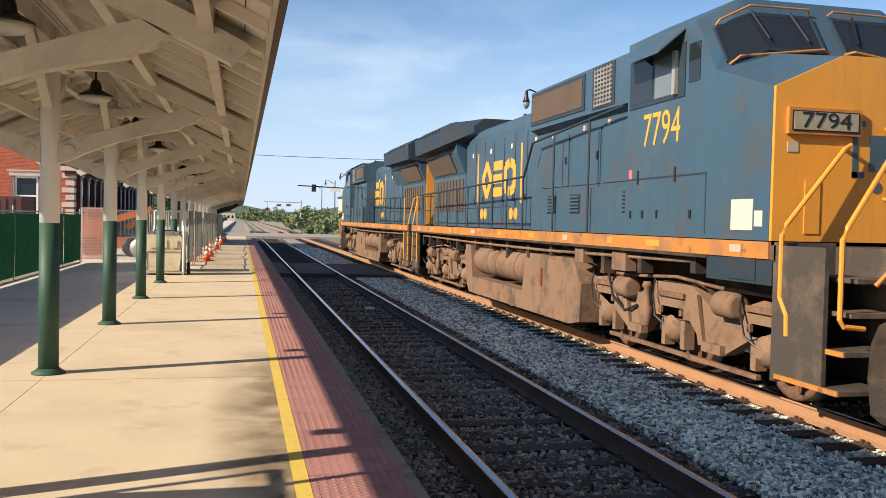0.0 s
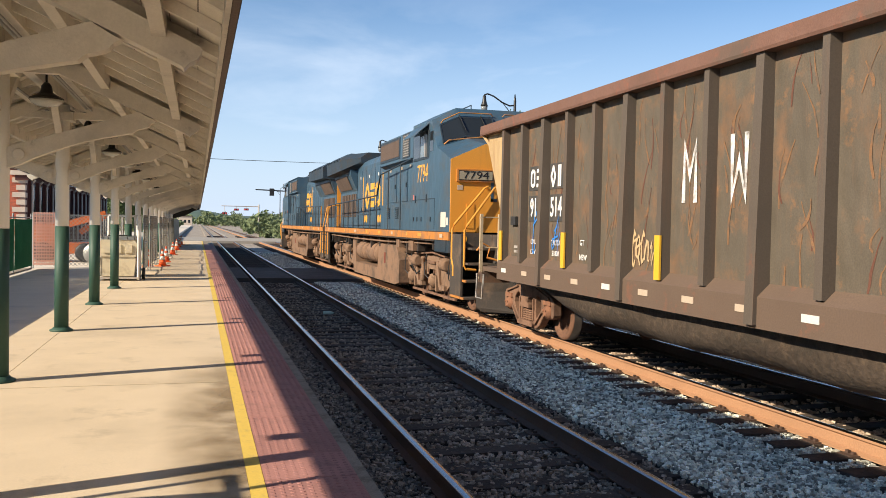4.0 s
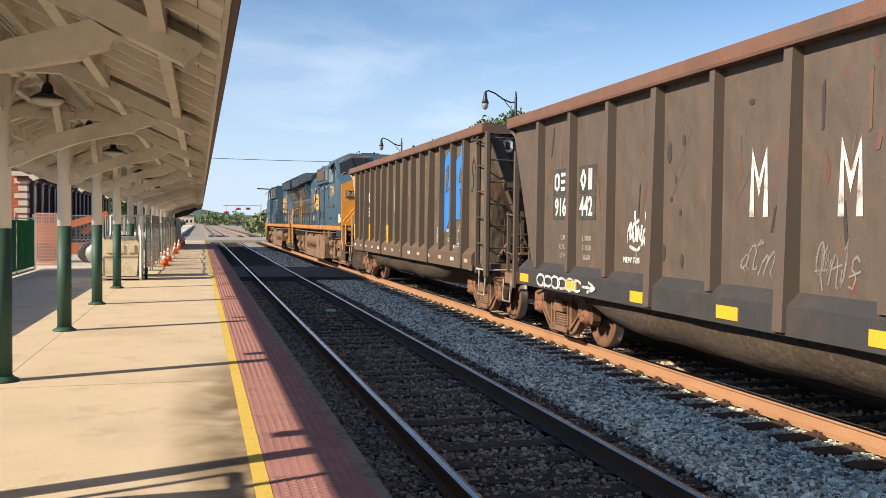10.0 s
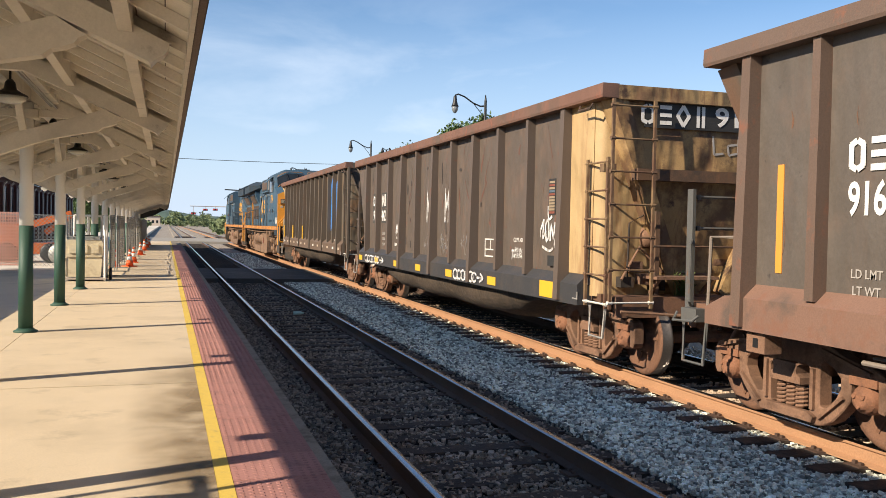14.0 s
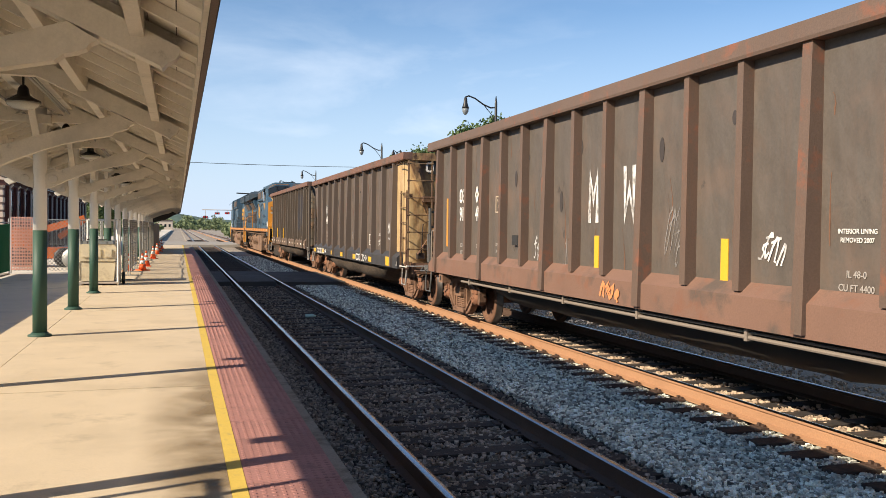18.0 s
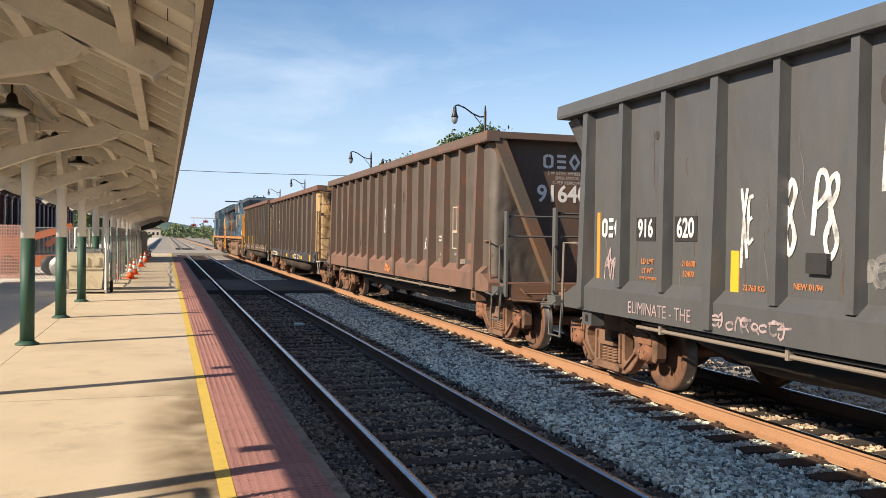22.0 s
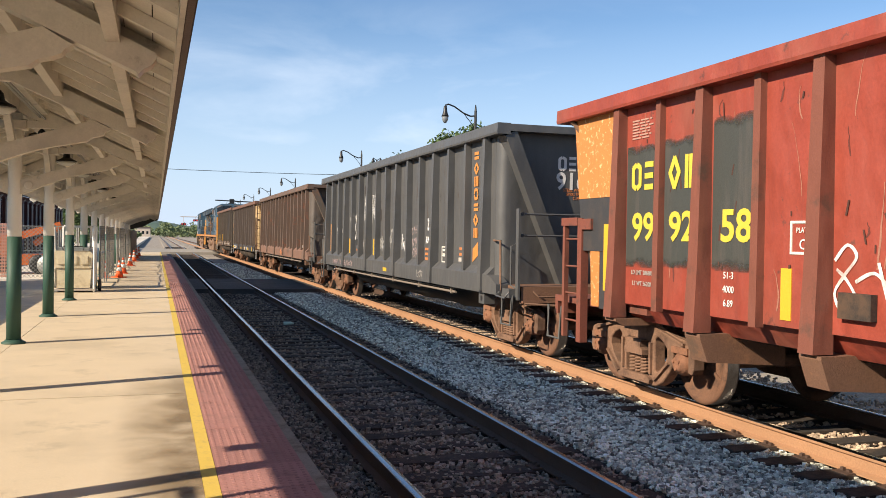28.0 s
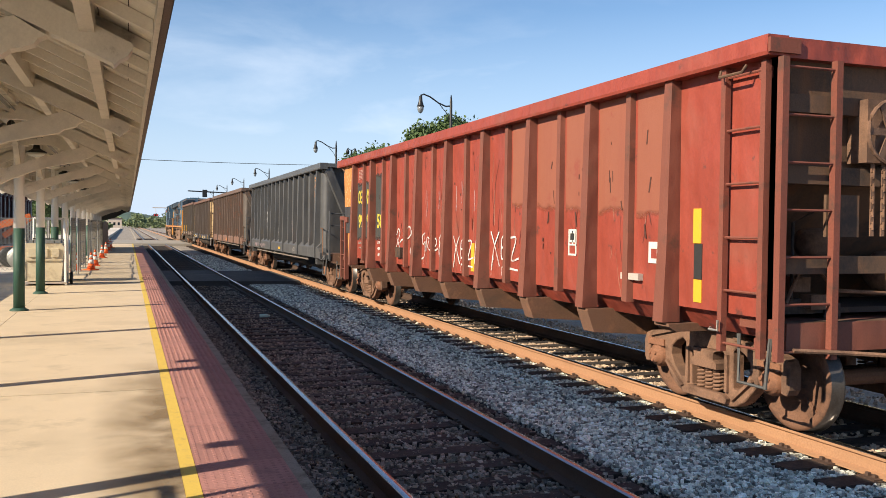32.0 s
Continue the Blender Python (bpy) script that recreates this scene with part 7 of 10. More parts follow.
        b = bmesh.new()
        prism(b, outline, -1.515, -1.45)
        part("corner_panel", b, paint, c, label)
    patch(c, M_REFLECT, -1.518, 6.68, 6.57, 1.20, 1.98, "yellow reflector strip", "reflector")
    ladder(c, M_RED5_POST, (-1.50, 7.72, 0.55), (-1.50, 7.72, 2.02), (0, -0.45, 0), 4, 0.06)
    boxpart("ladder_head", M_ENDRED, c, -1.545, -1.455, 7.325, 7.765, 1.97, 2.07, "flat bar over the front ladder", 0.006)
    boxpart("ladder_bracket", M_ENDRED, c, -1.55, -1.46, 6.96, 7.205, 1.92, 2.05, "bracket of the front ladder", 0.008)
    boxpart("ladder_foot", M_ENDRED, c, -1.54, -1.44, 7.21, 7.32, 0.52, 2.06, "broad stile of the front ladder", 0.008)


def low_gear(c, top):
    """Reservoir, pipes and valves low on an end."""
    b = bmesh.new()
    lathe(b, [(-0.42, 0.05), (-0.40, 0.15), (-0.32, 0.2), (0.32, 0.2), (0.40, 0.15), (0.42, 0.05)], (0.55, top + 0.55, 1.45), "x", 18)
    part("air_reservoir", b, M_TRUCK, c, "rusty brake reservoir")
    b = bmesh.new()
    lathe(b, [(0, 0.06), (0.03, 0.13), (0.2, 0.14), (0.24, 0.1)], (-0.85, top + 0.42, 1.72), "x", 14)
    part("retainer_valve", b, M_TRUCK, c)
    tubepart("brake_pipe", M_TRUCK, c, [(-1.2, top + 0.2, 1.2), (-0.9, top + 0.3, 1.6), (-0.6, top + 0.25, 1.3), (0.2, top + 0.4, 1.25)], 0.018)
    tubepart("brake_pipe", M_DARKSTEEL, c, [(-1.1, top + 0.25, 1.1), (-1.05, top + 0.3, 1.9), (-0.9, top + 0.22, 2.0)], 0.014)
    for k, (x, y, z) in enumerate(((-1.1, 0.3, 1.16), (-0.85, 0.25, 1.2), (-0.65, 0.3, 1.12), (-0.95, 0.35, 1.35))):
        boxpart("valve_body", M_TRUCK if k % 2 else M_DARKSTEEL, c, x - 0.09, x + 0.09, top + y - 0.07, top + y + 0.07, z - 0.06, z + 0.07, "", 0.02)
    tubepart("pull_rod", M_SILVER, c, [(-1.56, top + 0.75, 0.94), (-1.6, top + 0.72, 0.93), (-1.6, top + 0.6, 0.93), (-1.6, top + 0.6, 1.02)], 0.012, 6)


def end_fittings(c, top, zc, z0, ladder_paint, beam_paint, side_top=None, wheel=(-0.45, 1.96), beam=True):
    """Corner ladders, cross beam, brake stand and hand brake of an end with ladders."""
    for s in (-1, 1):
        ladder(c, ladder_paint, (s * 1.525, top + (0.0 if beam else 0.12), z0 - 0.06), (s * 1.525, top + (0.0 if beam else 0.12), side_top or zc - 0.02), (0, 0.52, 0), 6, 0.036 if side_top else 0.055 if beam else 0.06, 0.03, M_LABEL if beam else None)
        ladder(c, ladder_paint, (s * 1.50, top - 0.06, z0 - 0.06), (s * 1.50, top - 0.06, zc - 0.02), (-s * 0.56, 0, 0), 7, 0.034 if side_top else 0.05 if beam else 0.065, 0.03, M_LABEL if beam else None)
        # flat corner post in front of both ladders, tied to the chord and to the platform
        if beam and not side_top:
            boxpart("corner_post", ladder_paint, c, min(s * 1.50, s * 1.555), max(s * 1.50, s * 1.555), top - 0.105, top + 0.035, z0 - 0.1, side_top or zc + 0.02, "flat corner post", 0.006)
        for z in (z0 + 0.06, (side_top or zc) - 0.12):
            boxpart("ladder_bracket", ladder_paint, c, min(s * 1.36, s * 1.53), max(s * 1.36, s * 1.53), top + 0.1, top + 0.2, z - 0.05, z + 0.05, "", 0.008)
        tubepart("corner_grab", beam_paint, c, [(s * 1.60, top + 0.62, zc - 0.04), (s * 1.63, top + 0.6, zc - 0.10), (s * 1.63, top + 0.3, zc - 0.10), (s * 1.60, top + 0.28, zc - 0.04)], 0.014, 6)
    if beam:
        boxpart("end_beam", beam_paint, c, -1.12, 1.12, top + 0.0, top + 0.17, 2.42, 2.56, "horizontal end beam", 0.025)
        barpart("brake_stand", beam_paint, c, (-0.78, top + 0.12, z0 + 0.1), (-0.78, top + 0.12, 2.05), 0.09, 0.06)
        boxpart("brake_step", M_TRUCK, c, -0.92, -0.05, top - 0.16, top + 0.16, z0 + 0.30, z0 + 0.335, "narrow brake platform plank", 0.006)
        for x in (-0.85, -0.12):
            barpart("step_bracket", M_TRUCK, c, (x, top + 0.12, z0 + 0.12), (x, top - 0.1, z0 + 0.30), 0.04, 0.03)
        tubepart("end_rail", beam_paint, c, [(-0.94, top - 0.08, 1.62), (0.9, top - 0.08, 1.62)], 0.016, 6)
    if not wheel:
        low_gear(c, top)
        return
    wx, wz = wheel
    b = bmesh.new()
    tube(b, [(wx + 0.27 * math.cos(k * math.tau / 24), top - 0.16, wz + 0.27 * math.sin(k * math.tau / 24)) for k in range(25)], 0.018, 6)
    for k in range(6):
        a = k * math.tau / 6
        bar(b, (wx + 0.06 * math.cos(a), top - 0.14, wz + 0.06 * math.sin(a)), (wx + 0.26 * math.cos(a), top - 0.16, wz + 0.26 * math.sin(a)), 0.06, 0.012, (0, 1, 0))
    part("brake_wheel", b, M_TRUCK, c, "spoked hand-brake wheel")
    boxpart("brake_box", M_TRUCK, c, wx - 0.22, wx + 0.34, top - 0.10, top + 0.12, wz - 0.26, wz + 0.28, "hand-brake gear housing", 0.04)
    for x in (wx - 0.12, wx + 0.0):
        b = bmesh.new()
        for k in range(11):
            z = wz - 0.3 - k * 0.055
            if k % 2:
                box(b, x - 0.006, x + 0.006, top - 0.09, top - 0.05, z - 0.04, z + 0.03)
            else:
                box(b, x - 0.02, x + 0.02, top - 0.076, top - 0.064, z - 0.04, z + 0.03)
        part("brake_chain", b, M_TRUCK, c)
    low_gear(c, top)


def end_words(c, top, edge, zc, z_low, rows):
    """Words on the rear end sheet."""
    run, rise = edge - 0.05 - top - SETBACK, zc + 0.06 - z_low
    up = Vector((0, -run, rise)).normalized()
    for kind, text, x, z, size, material in rows:
        y = top + SETBACK + (zc + 0.06 - z) / rise * run
        m = Matrix(((1, 0, 0, x), (0, up.y, -up.z, y), (0, up.z, up.y, z), (0, 0, 0, 1)))
        if kind == "blocks":
            n, w, h = text
            b = bmesh.new()
            mark_shapes(b, n, w, h, lambda u, v, o: m @ Vector((u, v, 0.005 + o)))
            part("lettering_block", b, material, c)
        else:
            lettering("lettering", text, material, c, m @ Matrix.Translation((0, 0, 0.005)), size, "", 0.003, 0.95, 0.022 if size > 0.2 else 0.008)


def slope_end_rails(c, d, top, z_sill, paint, rows=(), edge=None, zc=3.39):
    """Handrails and grab rods on the platform of a sloping end; d: which way the end faces."""
    y = top + d * 0.42
    z0 = z_sill + 0.1
    for s in (-1, 1):
        barpart("rail_post", paint, c, (s * 1.43, y, z0 - 0.15), (s * 1.43, y, 2.24), 0.10, 0.035)
        tubepart("post_grab", paint, c, [(s * 1.44, y - d * 0.04, 1.72), (s * 1.5, y - d * 0.1, 1.68), (s * 1.5, y - d * 0.1, 1.1), (s * 1.44, y - d * 0.04, 1.05)], 0.014, 6)
        tubepart("side_grab", M_TRUCK if d < 0 else M_PIPE, c, [(s * 1.40, top - d * 0.42, 1.74), (s * 1.5, top - d * 0.38, 1.76), (s * 1.52, top - d * 0.06, 1.76), (s * 1.52, top - d * 0.03, 1.0)], 0.017, 6)
        boxpart("jack_bracket", paint, c, min(s * 1.42, s * 1.55), max(s * 1.42, s * 1.55), min(top + d * 0.38, top + d * 0.12), max(top + d * 0.38, top + d * 0.12), z0 - 0.12, z0 + 0.01, "", 0.012)
        b = bmesh.new()
        tube(b, [(s * 1.57, top + d * 0.05, z0 - 0.05), (s * 1.63, top + d * 0.06, z0 - 0.10), (s * 1.63, top + d * 0.40, z0 - 0.12), (s * 1.57, top + d * 0.42, z0 - 0.04)], 0.014, 6)
        part("corner_grab", b, paint, c, "bent grab iron on the corner bracket")
    for s in (-1, 1):
        ya, yb = sorted((top - d * 0.66, top - d * 0.91))
        pad = M_TRUCK if c is CAR_3 else M_GREY4
        boxpart("jacking_pad", pad, c, min(s * 1.36, s * 1.54), max(s * 1.36, s * 1.54), ya, yb, z_sill - 0.19, z_sill - 0.002, "hanging jacking pad", 0.012)
        # black block set proud, standing for the shade inside the pad's square hole
        boxpart("pad_hole", M_BLACK, c, min(s * 1.52, s * 1.543), max(s * 1.52, s * 1.543), (ya + yb) / 2 - 0.035, (ya + yb) / 2 + 0.035, z_sill - 0.145, z_sill - 0.06)
    barpart("platform_post", paint, c, (0.86, y - d * 0.05, z0), (0.86, y - d * 0.05, 2.2), 0.2, 0.07)
    for z in (2.16, 1.84):
        tubepart("end_rail", paint, c, [(-1.43, y, z), (1.43, y, z)], 0.018, 6)
        for x in (-1.36, 0.78, 1.36):
            boxpart("rail_bolt", paint, c, x - 0.02, x + 0.02, y - 0.03, y + 0.03, z - 0.025, z + 0.025)
    # end sill channel and the valve gear on it
    ys = top + d * 0.46
    boxpart("end_sill_flange", M_DECK, c, -1.38, 1.38, min(ys, ys + d * 0.05), max(ys, ys + d * 0.05), z0 - 0.19, z0 - 0.16, "", 0.006)
    tubepart("release_rod", M_TRUCK, c, [(-1.2, ys + d * 0.03, z0 - 0.02), (-1.12, ys + d * 0.05, z0 - 0.10), (-0.5, ys + d * 0.05, z0 - 0.10), (-0.42, ys + d * 0.03, z0 - 0.03)], 0.014, 6)
    if rows:
        end_words(c, top, edge, zc, z_sill + 0.13, rows)


marks_one(CAR_1)
marks_two(CAR_2)
marks_three(CAR_3)
marks_four(CAR_4)
marks_five(CAR_5)
ladder(CAR_2, M_BROWN2_POST, (-1.40, 7.55, 0.78), (-1.40, 7.55, 2.02), (0.40, 0, 0), 3, 0.05, 0.06)
barpart("front_post", M_BROWN2_POST, CAR_2, (-1.50, 6.98, 0.75), (-1.50, 6.98, 3.02), 0.075, 0.04, "tall flat front post")
tubepart("front_grab", M_BROWN2_POST, CAR_2, [(-1.50, 6.98, 1.95), (-1.45, 7.52, 1.98), (-1.40, 7.55, 1.98)], 0.016, 6)
tubepart("front_grab", M_BROWN2_POST, CAR_2, [(-1.50, 6.98, 1.30), (-1.45, 7.52, 1.32), (-1.40, 7.55, 1.32)], 0.016, 6)
boxpart("front_bracket", M_TRUCK, CAR_2, -1.48, -1.05, 7.12, 7.5, 0.80, 0.98, "rusty front corner bracket", 0.015)
end_fittings(CAR_1, -7.42, 3.47, 0.95, M_BROWN1_POST, M_BROWN1_POST)
end_fittings(CAR_2, -7.12, 3.39, 0.92, M_ENDCREAM, M_ENDBROWN, 2.68, None)
b = bmesh.new()
prism(b, [(-1.476, -6.02), (-1.476, -6.60), (-1.474, -6.655), (-1.452, -6.64), (-1.452, -6.02)], 1.24, 3.40, "z")
part("corner_panel", b, M_CREAM, CAR_2, "rust-streaked cream corner panel")
b = bmesh.new()
rnd = random.Random(44)
for k in range(60):
    a, r0 = rnd.uniform(0, math.tau), rnd.uniform(0.0, 0.1)
    x, y, h = -0.35 + r0 * math.cos(a), -6.95 + r0 * math.sin(a), rnd.uniform(0.12, 0.34)
    ribbon(b, [(x, y, 1.0), (x + 0.02 * math.cos(a), y + 0.06 * math.sin(a) + 0.03 * math.cos(3 * a), 1.0 + h * 0.6), (x + 0.04 * math.cos(a), y + 0.14 * math.sin(a + k), 1.0 + h)], 0.012)
part("weed", b, mat("dusty_green_weed", (0.13, 0.17, 0.05), 0.8, grain=0.2), CAR_2, "tuft of weeds growing on the end platform")
end_fittings(CAR_5, -7.85, 3.28, 0.80, M_ENDRED, M_ENDBROWN, None, (-0.42, 2.68), False)
slope_end_rails(CAR_3, -1, -7.3, 0.93, M_RAIL_GREY, [("blocks", (4, 0.98, 0.25), -0.05, 3.12, 0, M_LETTER_WHITE), ("text", "916402", -0.05, 2.56, 0.40, M_LETTER_WHITE),
    ("text", "2 W STEEL WHEELS 36", -0.05, 2.92, 0.08, M_STENCIL), ("text", "SPRG SPECIAL", -0.05, 2.84, 0.08, M_STENCIL), ("text", "C-PER REMOVED", -0.05, 2.76, 0.08, M_STENCIL)], -7.0)
slope_end_rails(CAR_3, 1, 7.3, 0.93, M_RAIL_GREY)
slope_end_rails(CAR_4, 1, 7.25, 0.93, M_RAIL_GREY)
slope_end_rails(CAR_4, -1, -7.57, 0.93, M_GREY4, [("blocks", (4, 0.72, 0.24), -0.12, 3.0, 0, M_LETTER_WHITE), ("text", "916620", 0.05, 2.71, 0.38, M_LETTER_WHITE),
    ("text", "STEEL WHEELS 36", -0.1, 2.58, 0.07, M_STENCIL_OR), ("text", "SPRG SPECIAL", -0.1, 2.515, 0.07, M_STENCIL_OR), ("text", "C-PEP", -0.1, 2.45, 0.07, M_STENCIL_OR)], -7.15)
for car, num, z, x0 in ((CAR_1, "916514", 3.25, -1.12), (CAR_2, "916442", 3.23, -0.99)):
    end = -7.42 if car is CAR_1 else -7.12
    boxpart("black_band", M_BLACKPATCH, car, -1.0 if car is CAR_2 else -1.3, 1.3, end + 0.075, end + 0.09, z - 0.16, z + 0.16, "black stencil band")
    b = bmesh.new()
    mark_shapes(b, 4, 1.0, 0.25, lambda u, v, o: (x0 + 0.40 + u, end + 0.070 - o, z + v))
    part("lettering_block", b, M_LETTER_WHITE, car)
    lettering("lettering", num, M_LETTER_WHITE, car, rear_side(x0 + 1.62, end + 0.068, z), 0.33, "", 0.004, 1.3, 0.02)
    if car is CAR_1:
        for k, t in enumerate(("STL WHEELS      GRADE C", "GO DRAFT GEAR   COUPLER YOKE", "KNUCKLE")):
            lettering("lettering", t, M_STENCIL, car, rear_side(0.05, end + 0.112, 2.96 - k * 0.14), 0.105, "", 0.003, 0.95, 0.006)
    else:
        b = bmesh.new()
        for u, line in enumerate(([(0.0, 0.25), (0.02, 0.0), (0.16, 0.02)], [(0.36, 0.14), (0.22, 0.12), (0.24, 0.0), (0.38, 0.03), (0.38, 0.26)], [(0.62, 0.0), (0.64, 0.24), (0.74, 0.08), (0.84, 0.25), (0.86, 0.0)], [(1.08, 0.2), (0.98, 0.24), (0.96, 0.14), (1.06, 0.08), (1.04, 0.0), (0.94, 0.02)])):
            for (p0, q0), (p1, q1) in zip(line, line[1:]):
                bar(b, (0.0 + p0, end + 0.118 - 0.0006 * u, 2.78 + q0), (0.0 + p1, end + 0.118 - 0.0006 * u, 2.78 + q1), 0.028, 0.002, (0, 1, 0))
        part("graffiti", b, M_STENCIL, car, "faded chalk scrawl across the rusty end")


# ribs and uprights of the red car's flat end
for z in (2.90, 2.30, 1.54, 0.98):
    boxpart("end_rib", M_ENDBROWN, CAR_5, -1.42, 1.42, -7.85, -7.71, z - 0.075, z + 0.075, "horizontal box rib of the end", 0.025)
for x in (-1.44, 1.44):
    boxpart("end_post", M_ENDRED, CAR_5, x - 0.03, x + 0.03, -7.84, -7.70, 0.9, 3.28, "end corner post", 0.01)
boxpart("gusset_plate", M_ENDBROWN, CAR_5, -0.98, -0.62, -7.86, -7.83, 1.78, 2.14, "bolted gusset plate", 0.006)
boxpart("corner_plate", M_ENDRED, CAR_5, -1.615, -1.30, -7.88, -7.85, 3.30, 3.42, "bolted chord corner plate", 0.006)


# ---- locomotives ----
TURNED = {}
M_NOTICE = mat("weathered_paper", (0.58, 0.55, 0.48), 0.8, grain=0.06)


def side_mark(s, x, y, z):
    """A pose for marks on either side: s is -1 or 1."""
    if s < 0:
        return near_side(-x, y, z)
    return Matrix(((0, 0, 1, x), (1, 0, 0, y), (0, 1, 0, z), (0, 0, 0, 1)))


def sidebox(name, material, parent, s, x0, x1, y0, y1, z0, z1, label="", bevel=0.0):
    a, b = sorted((s * x0, s * x1))
    return boxpart(name, material, parent, a, b, min(y0, y1), max(y0, y1), z0, z1, label, bevel)


def loco_truck(parent, y):
    R = 0.53
    sides = []
    for s in (-1, 1):
        b = bmesh.new()
        lo, hi = sorted((s * 1.02, s * 1.17))
        o = [(-2.62, 0.86), (-2.5, 1.02), (-2.0, 1.06), (-1.55, 0.93), (-0.9, 0.90), (-0.5, 1.10), (0.5, 1.10), (0.9, 0.90), (1.55, 0.93), (2.0, 1.06), (2.5, 1.02), (2.62, 0.86),
             (2.4, 0.80), (1.75, 0.60), (1.25, 0.36), (0.85, 0.36), (0.45, 0.66), (-0.45, 0.66), (-0.85, 0.36), (-1.25, 0.36), (-1.75, 0.60), (-2.4, 0.80)]
        prism(b, o, lo, hi)
        sides.append(b)
    b = bmesh.new()
    box(b, -1.015, 1.015, -1.75, 1.75, 0.78, 0.86)
    box(b, -1.05, 1.05, -0.35, 0.35, 0.75, 1.05)
    box(b, -1.05, 1.05, -1.75, -1.45, 0.7, 0.92)
    box(b, -1.05, 1.05, 1.45, 1.75, 0.7, 0.92)
    tr = part("truck", b, M_TRUCK_GREY, parent, "dusty three-axle truck frame", 0.02)
    tr.location = (0, y, 0)
    for b in sides:
        part("side_frame", b, M_TRUCK_GREY, tr, "cast side frame of the truck", 0.02)
    for k, d in enumerate((-2.05, 0.0, 2.05)):
        wheelset(tr, d, R)
        for s in (-1, 1):
            b = bmesh.new()
            lathe(b, [(s * a, r) for a, r in ((-0.12, 0.19), (0.02, 0.19), (0.05, 0.16), (0.08, 0.15), (0.10, 0.10), (0.13, 0.08))], (s * 1.12, d, R), "x", 20)
            box(b, s * 1.08 - 0.09, s * 1.08 + 0.09, d - 0.28, d + 0.28, R + 0.12, R + 0.26)
            box(b, s * 1.08 - 0.07, s * 1.08 + 0.07, d - 0.30, d - 0.20, R - 0.25, R + 0.2)
            box(b, s * 1.08 - 0.07, s * 1.08 + 0.07, d + 0.20, d + 0.30, R - 0.25, R + 0.2)
            part("journal_box", b, M_TRUCK_GREY, tr, "", 0.012)
            for e in (-0.17, 0.17):
                b = bmesh.new()
                coil(b, s * 1.08, d + e, R + 0.26, R + 0.46, 0.075, 4, 0.022)
                part("spring", b, M_TRUCK, tr)
    for s in (-1, 1):
        for d in (-1.45, 1.2):
            b = bmesh.new()
            lathe(b, [(-0.2, 0.10), (-0.18, 0.15), (0.16, 0.15), (0.2, 0.10), (0.24, 0.05)], (s * 1.24, d, 0.96), "y", 18)
            part("brake_cylinder", b, M_TRUCK_GREY, tr, "horizontal brake cylinder")
            tubepart("brake_rod", M_TRUCK_GREY, tr, [(s * 1.24, d + 0.2, 0.96), (s * 1.22, d + 0.42, 0.93)], 0.025)
        b = bmesh.new()
        lathe(b, [(0, 0.05), (0.02, 0.07), (0.26, 0.07), (0.28, 0.045), (0.52, 0.045), (0.54, 0.07), (0.6, 0.05)], (s * 1.25, 0.55, 0.48), "z", 14)
        part("damper", b, M_TRUCK_GREY, tr, "upright damper")
        tubepart("sand_pipe", M_TRUCK, tr, [(s * 1.22, -2.3, 1.1), (s * 1.24, -2.5, 0.8), (s * 1.0, -2.65, 0.3)], 0.02)
        tubepart("air_pipe", M_TRUCK, tr, [(s * 1.2, -2.3, 1.12), (s * 1.22, -1.2, 1.13), (s * 1.22, -0.2, 1.19), (s * 1.22, 1.0, 1.13), (s * 1.2, 2.2, 1.12)], 0.022)
        tubepart("brake_hose", M_BLACK, tr, [(s * 1.22, 1.9, 1.15), (s * 1.27, 1.6, 0.8), (s * 1.24, 1.25, 0.62), (s * 1.2, 0.95, 0.72)], 0.02)
        for d in (-1.05, 1.05):
            barpart("brake_hanger", M_TRUCK, tr, (s * 0.86, d, 0.35), (s * 0.86, d + 0.06, 0.86), 0.12, 0.08)
        for d in (-2.05, 0.0, 2.05):
            boxpart("pedestal_cap", M_TRUCK, tr, min(s * 1.16, s * 1.21), max(s * 1.16, s * 1.21), d - 0.34, d + 0.34, 0.92, 0.985, "", 0.012)
            for e in (-0.27, 0.27):
                boxpart("frame_bolt", M_TRUCK, tr, min(s * 1.17, s * 1.205), max(s * 1.17, s * 1.205), d + e - 0.03, d + e + 0.03, 0.70, 0.78, "", 0.008)
            tubepart("journal_cable", M_BLACK, tr, [(s * 1.24, d + 0.05, 0.56), (s * 1.3, d + 0.2, 0.66), (s * 1.26, d + 0.36, 0.92), (s * 1.2, d + 0.42, 1.14)], 0.014, 6)
        for d in (-1.0, 1.0):
            barpart("brake_lever", M_TRUCK_GREY, tr, (s * 1.22, d + 0.32, 1.0), (s * 1.2, d + 0.18, 0.42), 0.05, 0.09)
            boxpart("slack_adjuster", M_TRUCK_GREY, tr, min(s * 1.14, s * 1.24), max(s * 1.14, s * 1.24), d - 0.28, d + 0.14, 0.36, 0.47, "", 0.015)
        barpart("brake_rigging", M_TRUCK, tr, (s * 1.14, -1.9, 0.22), (s * 1.14, 1.9, 0.22), 0.06, 0.05)
    return tr


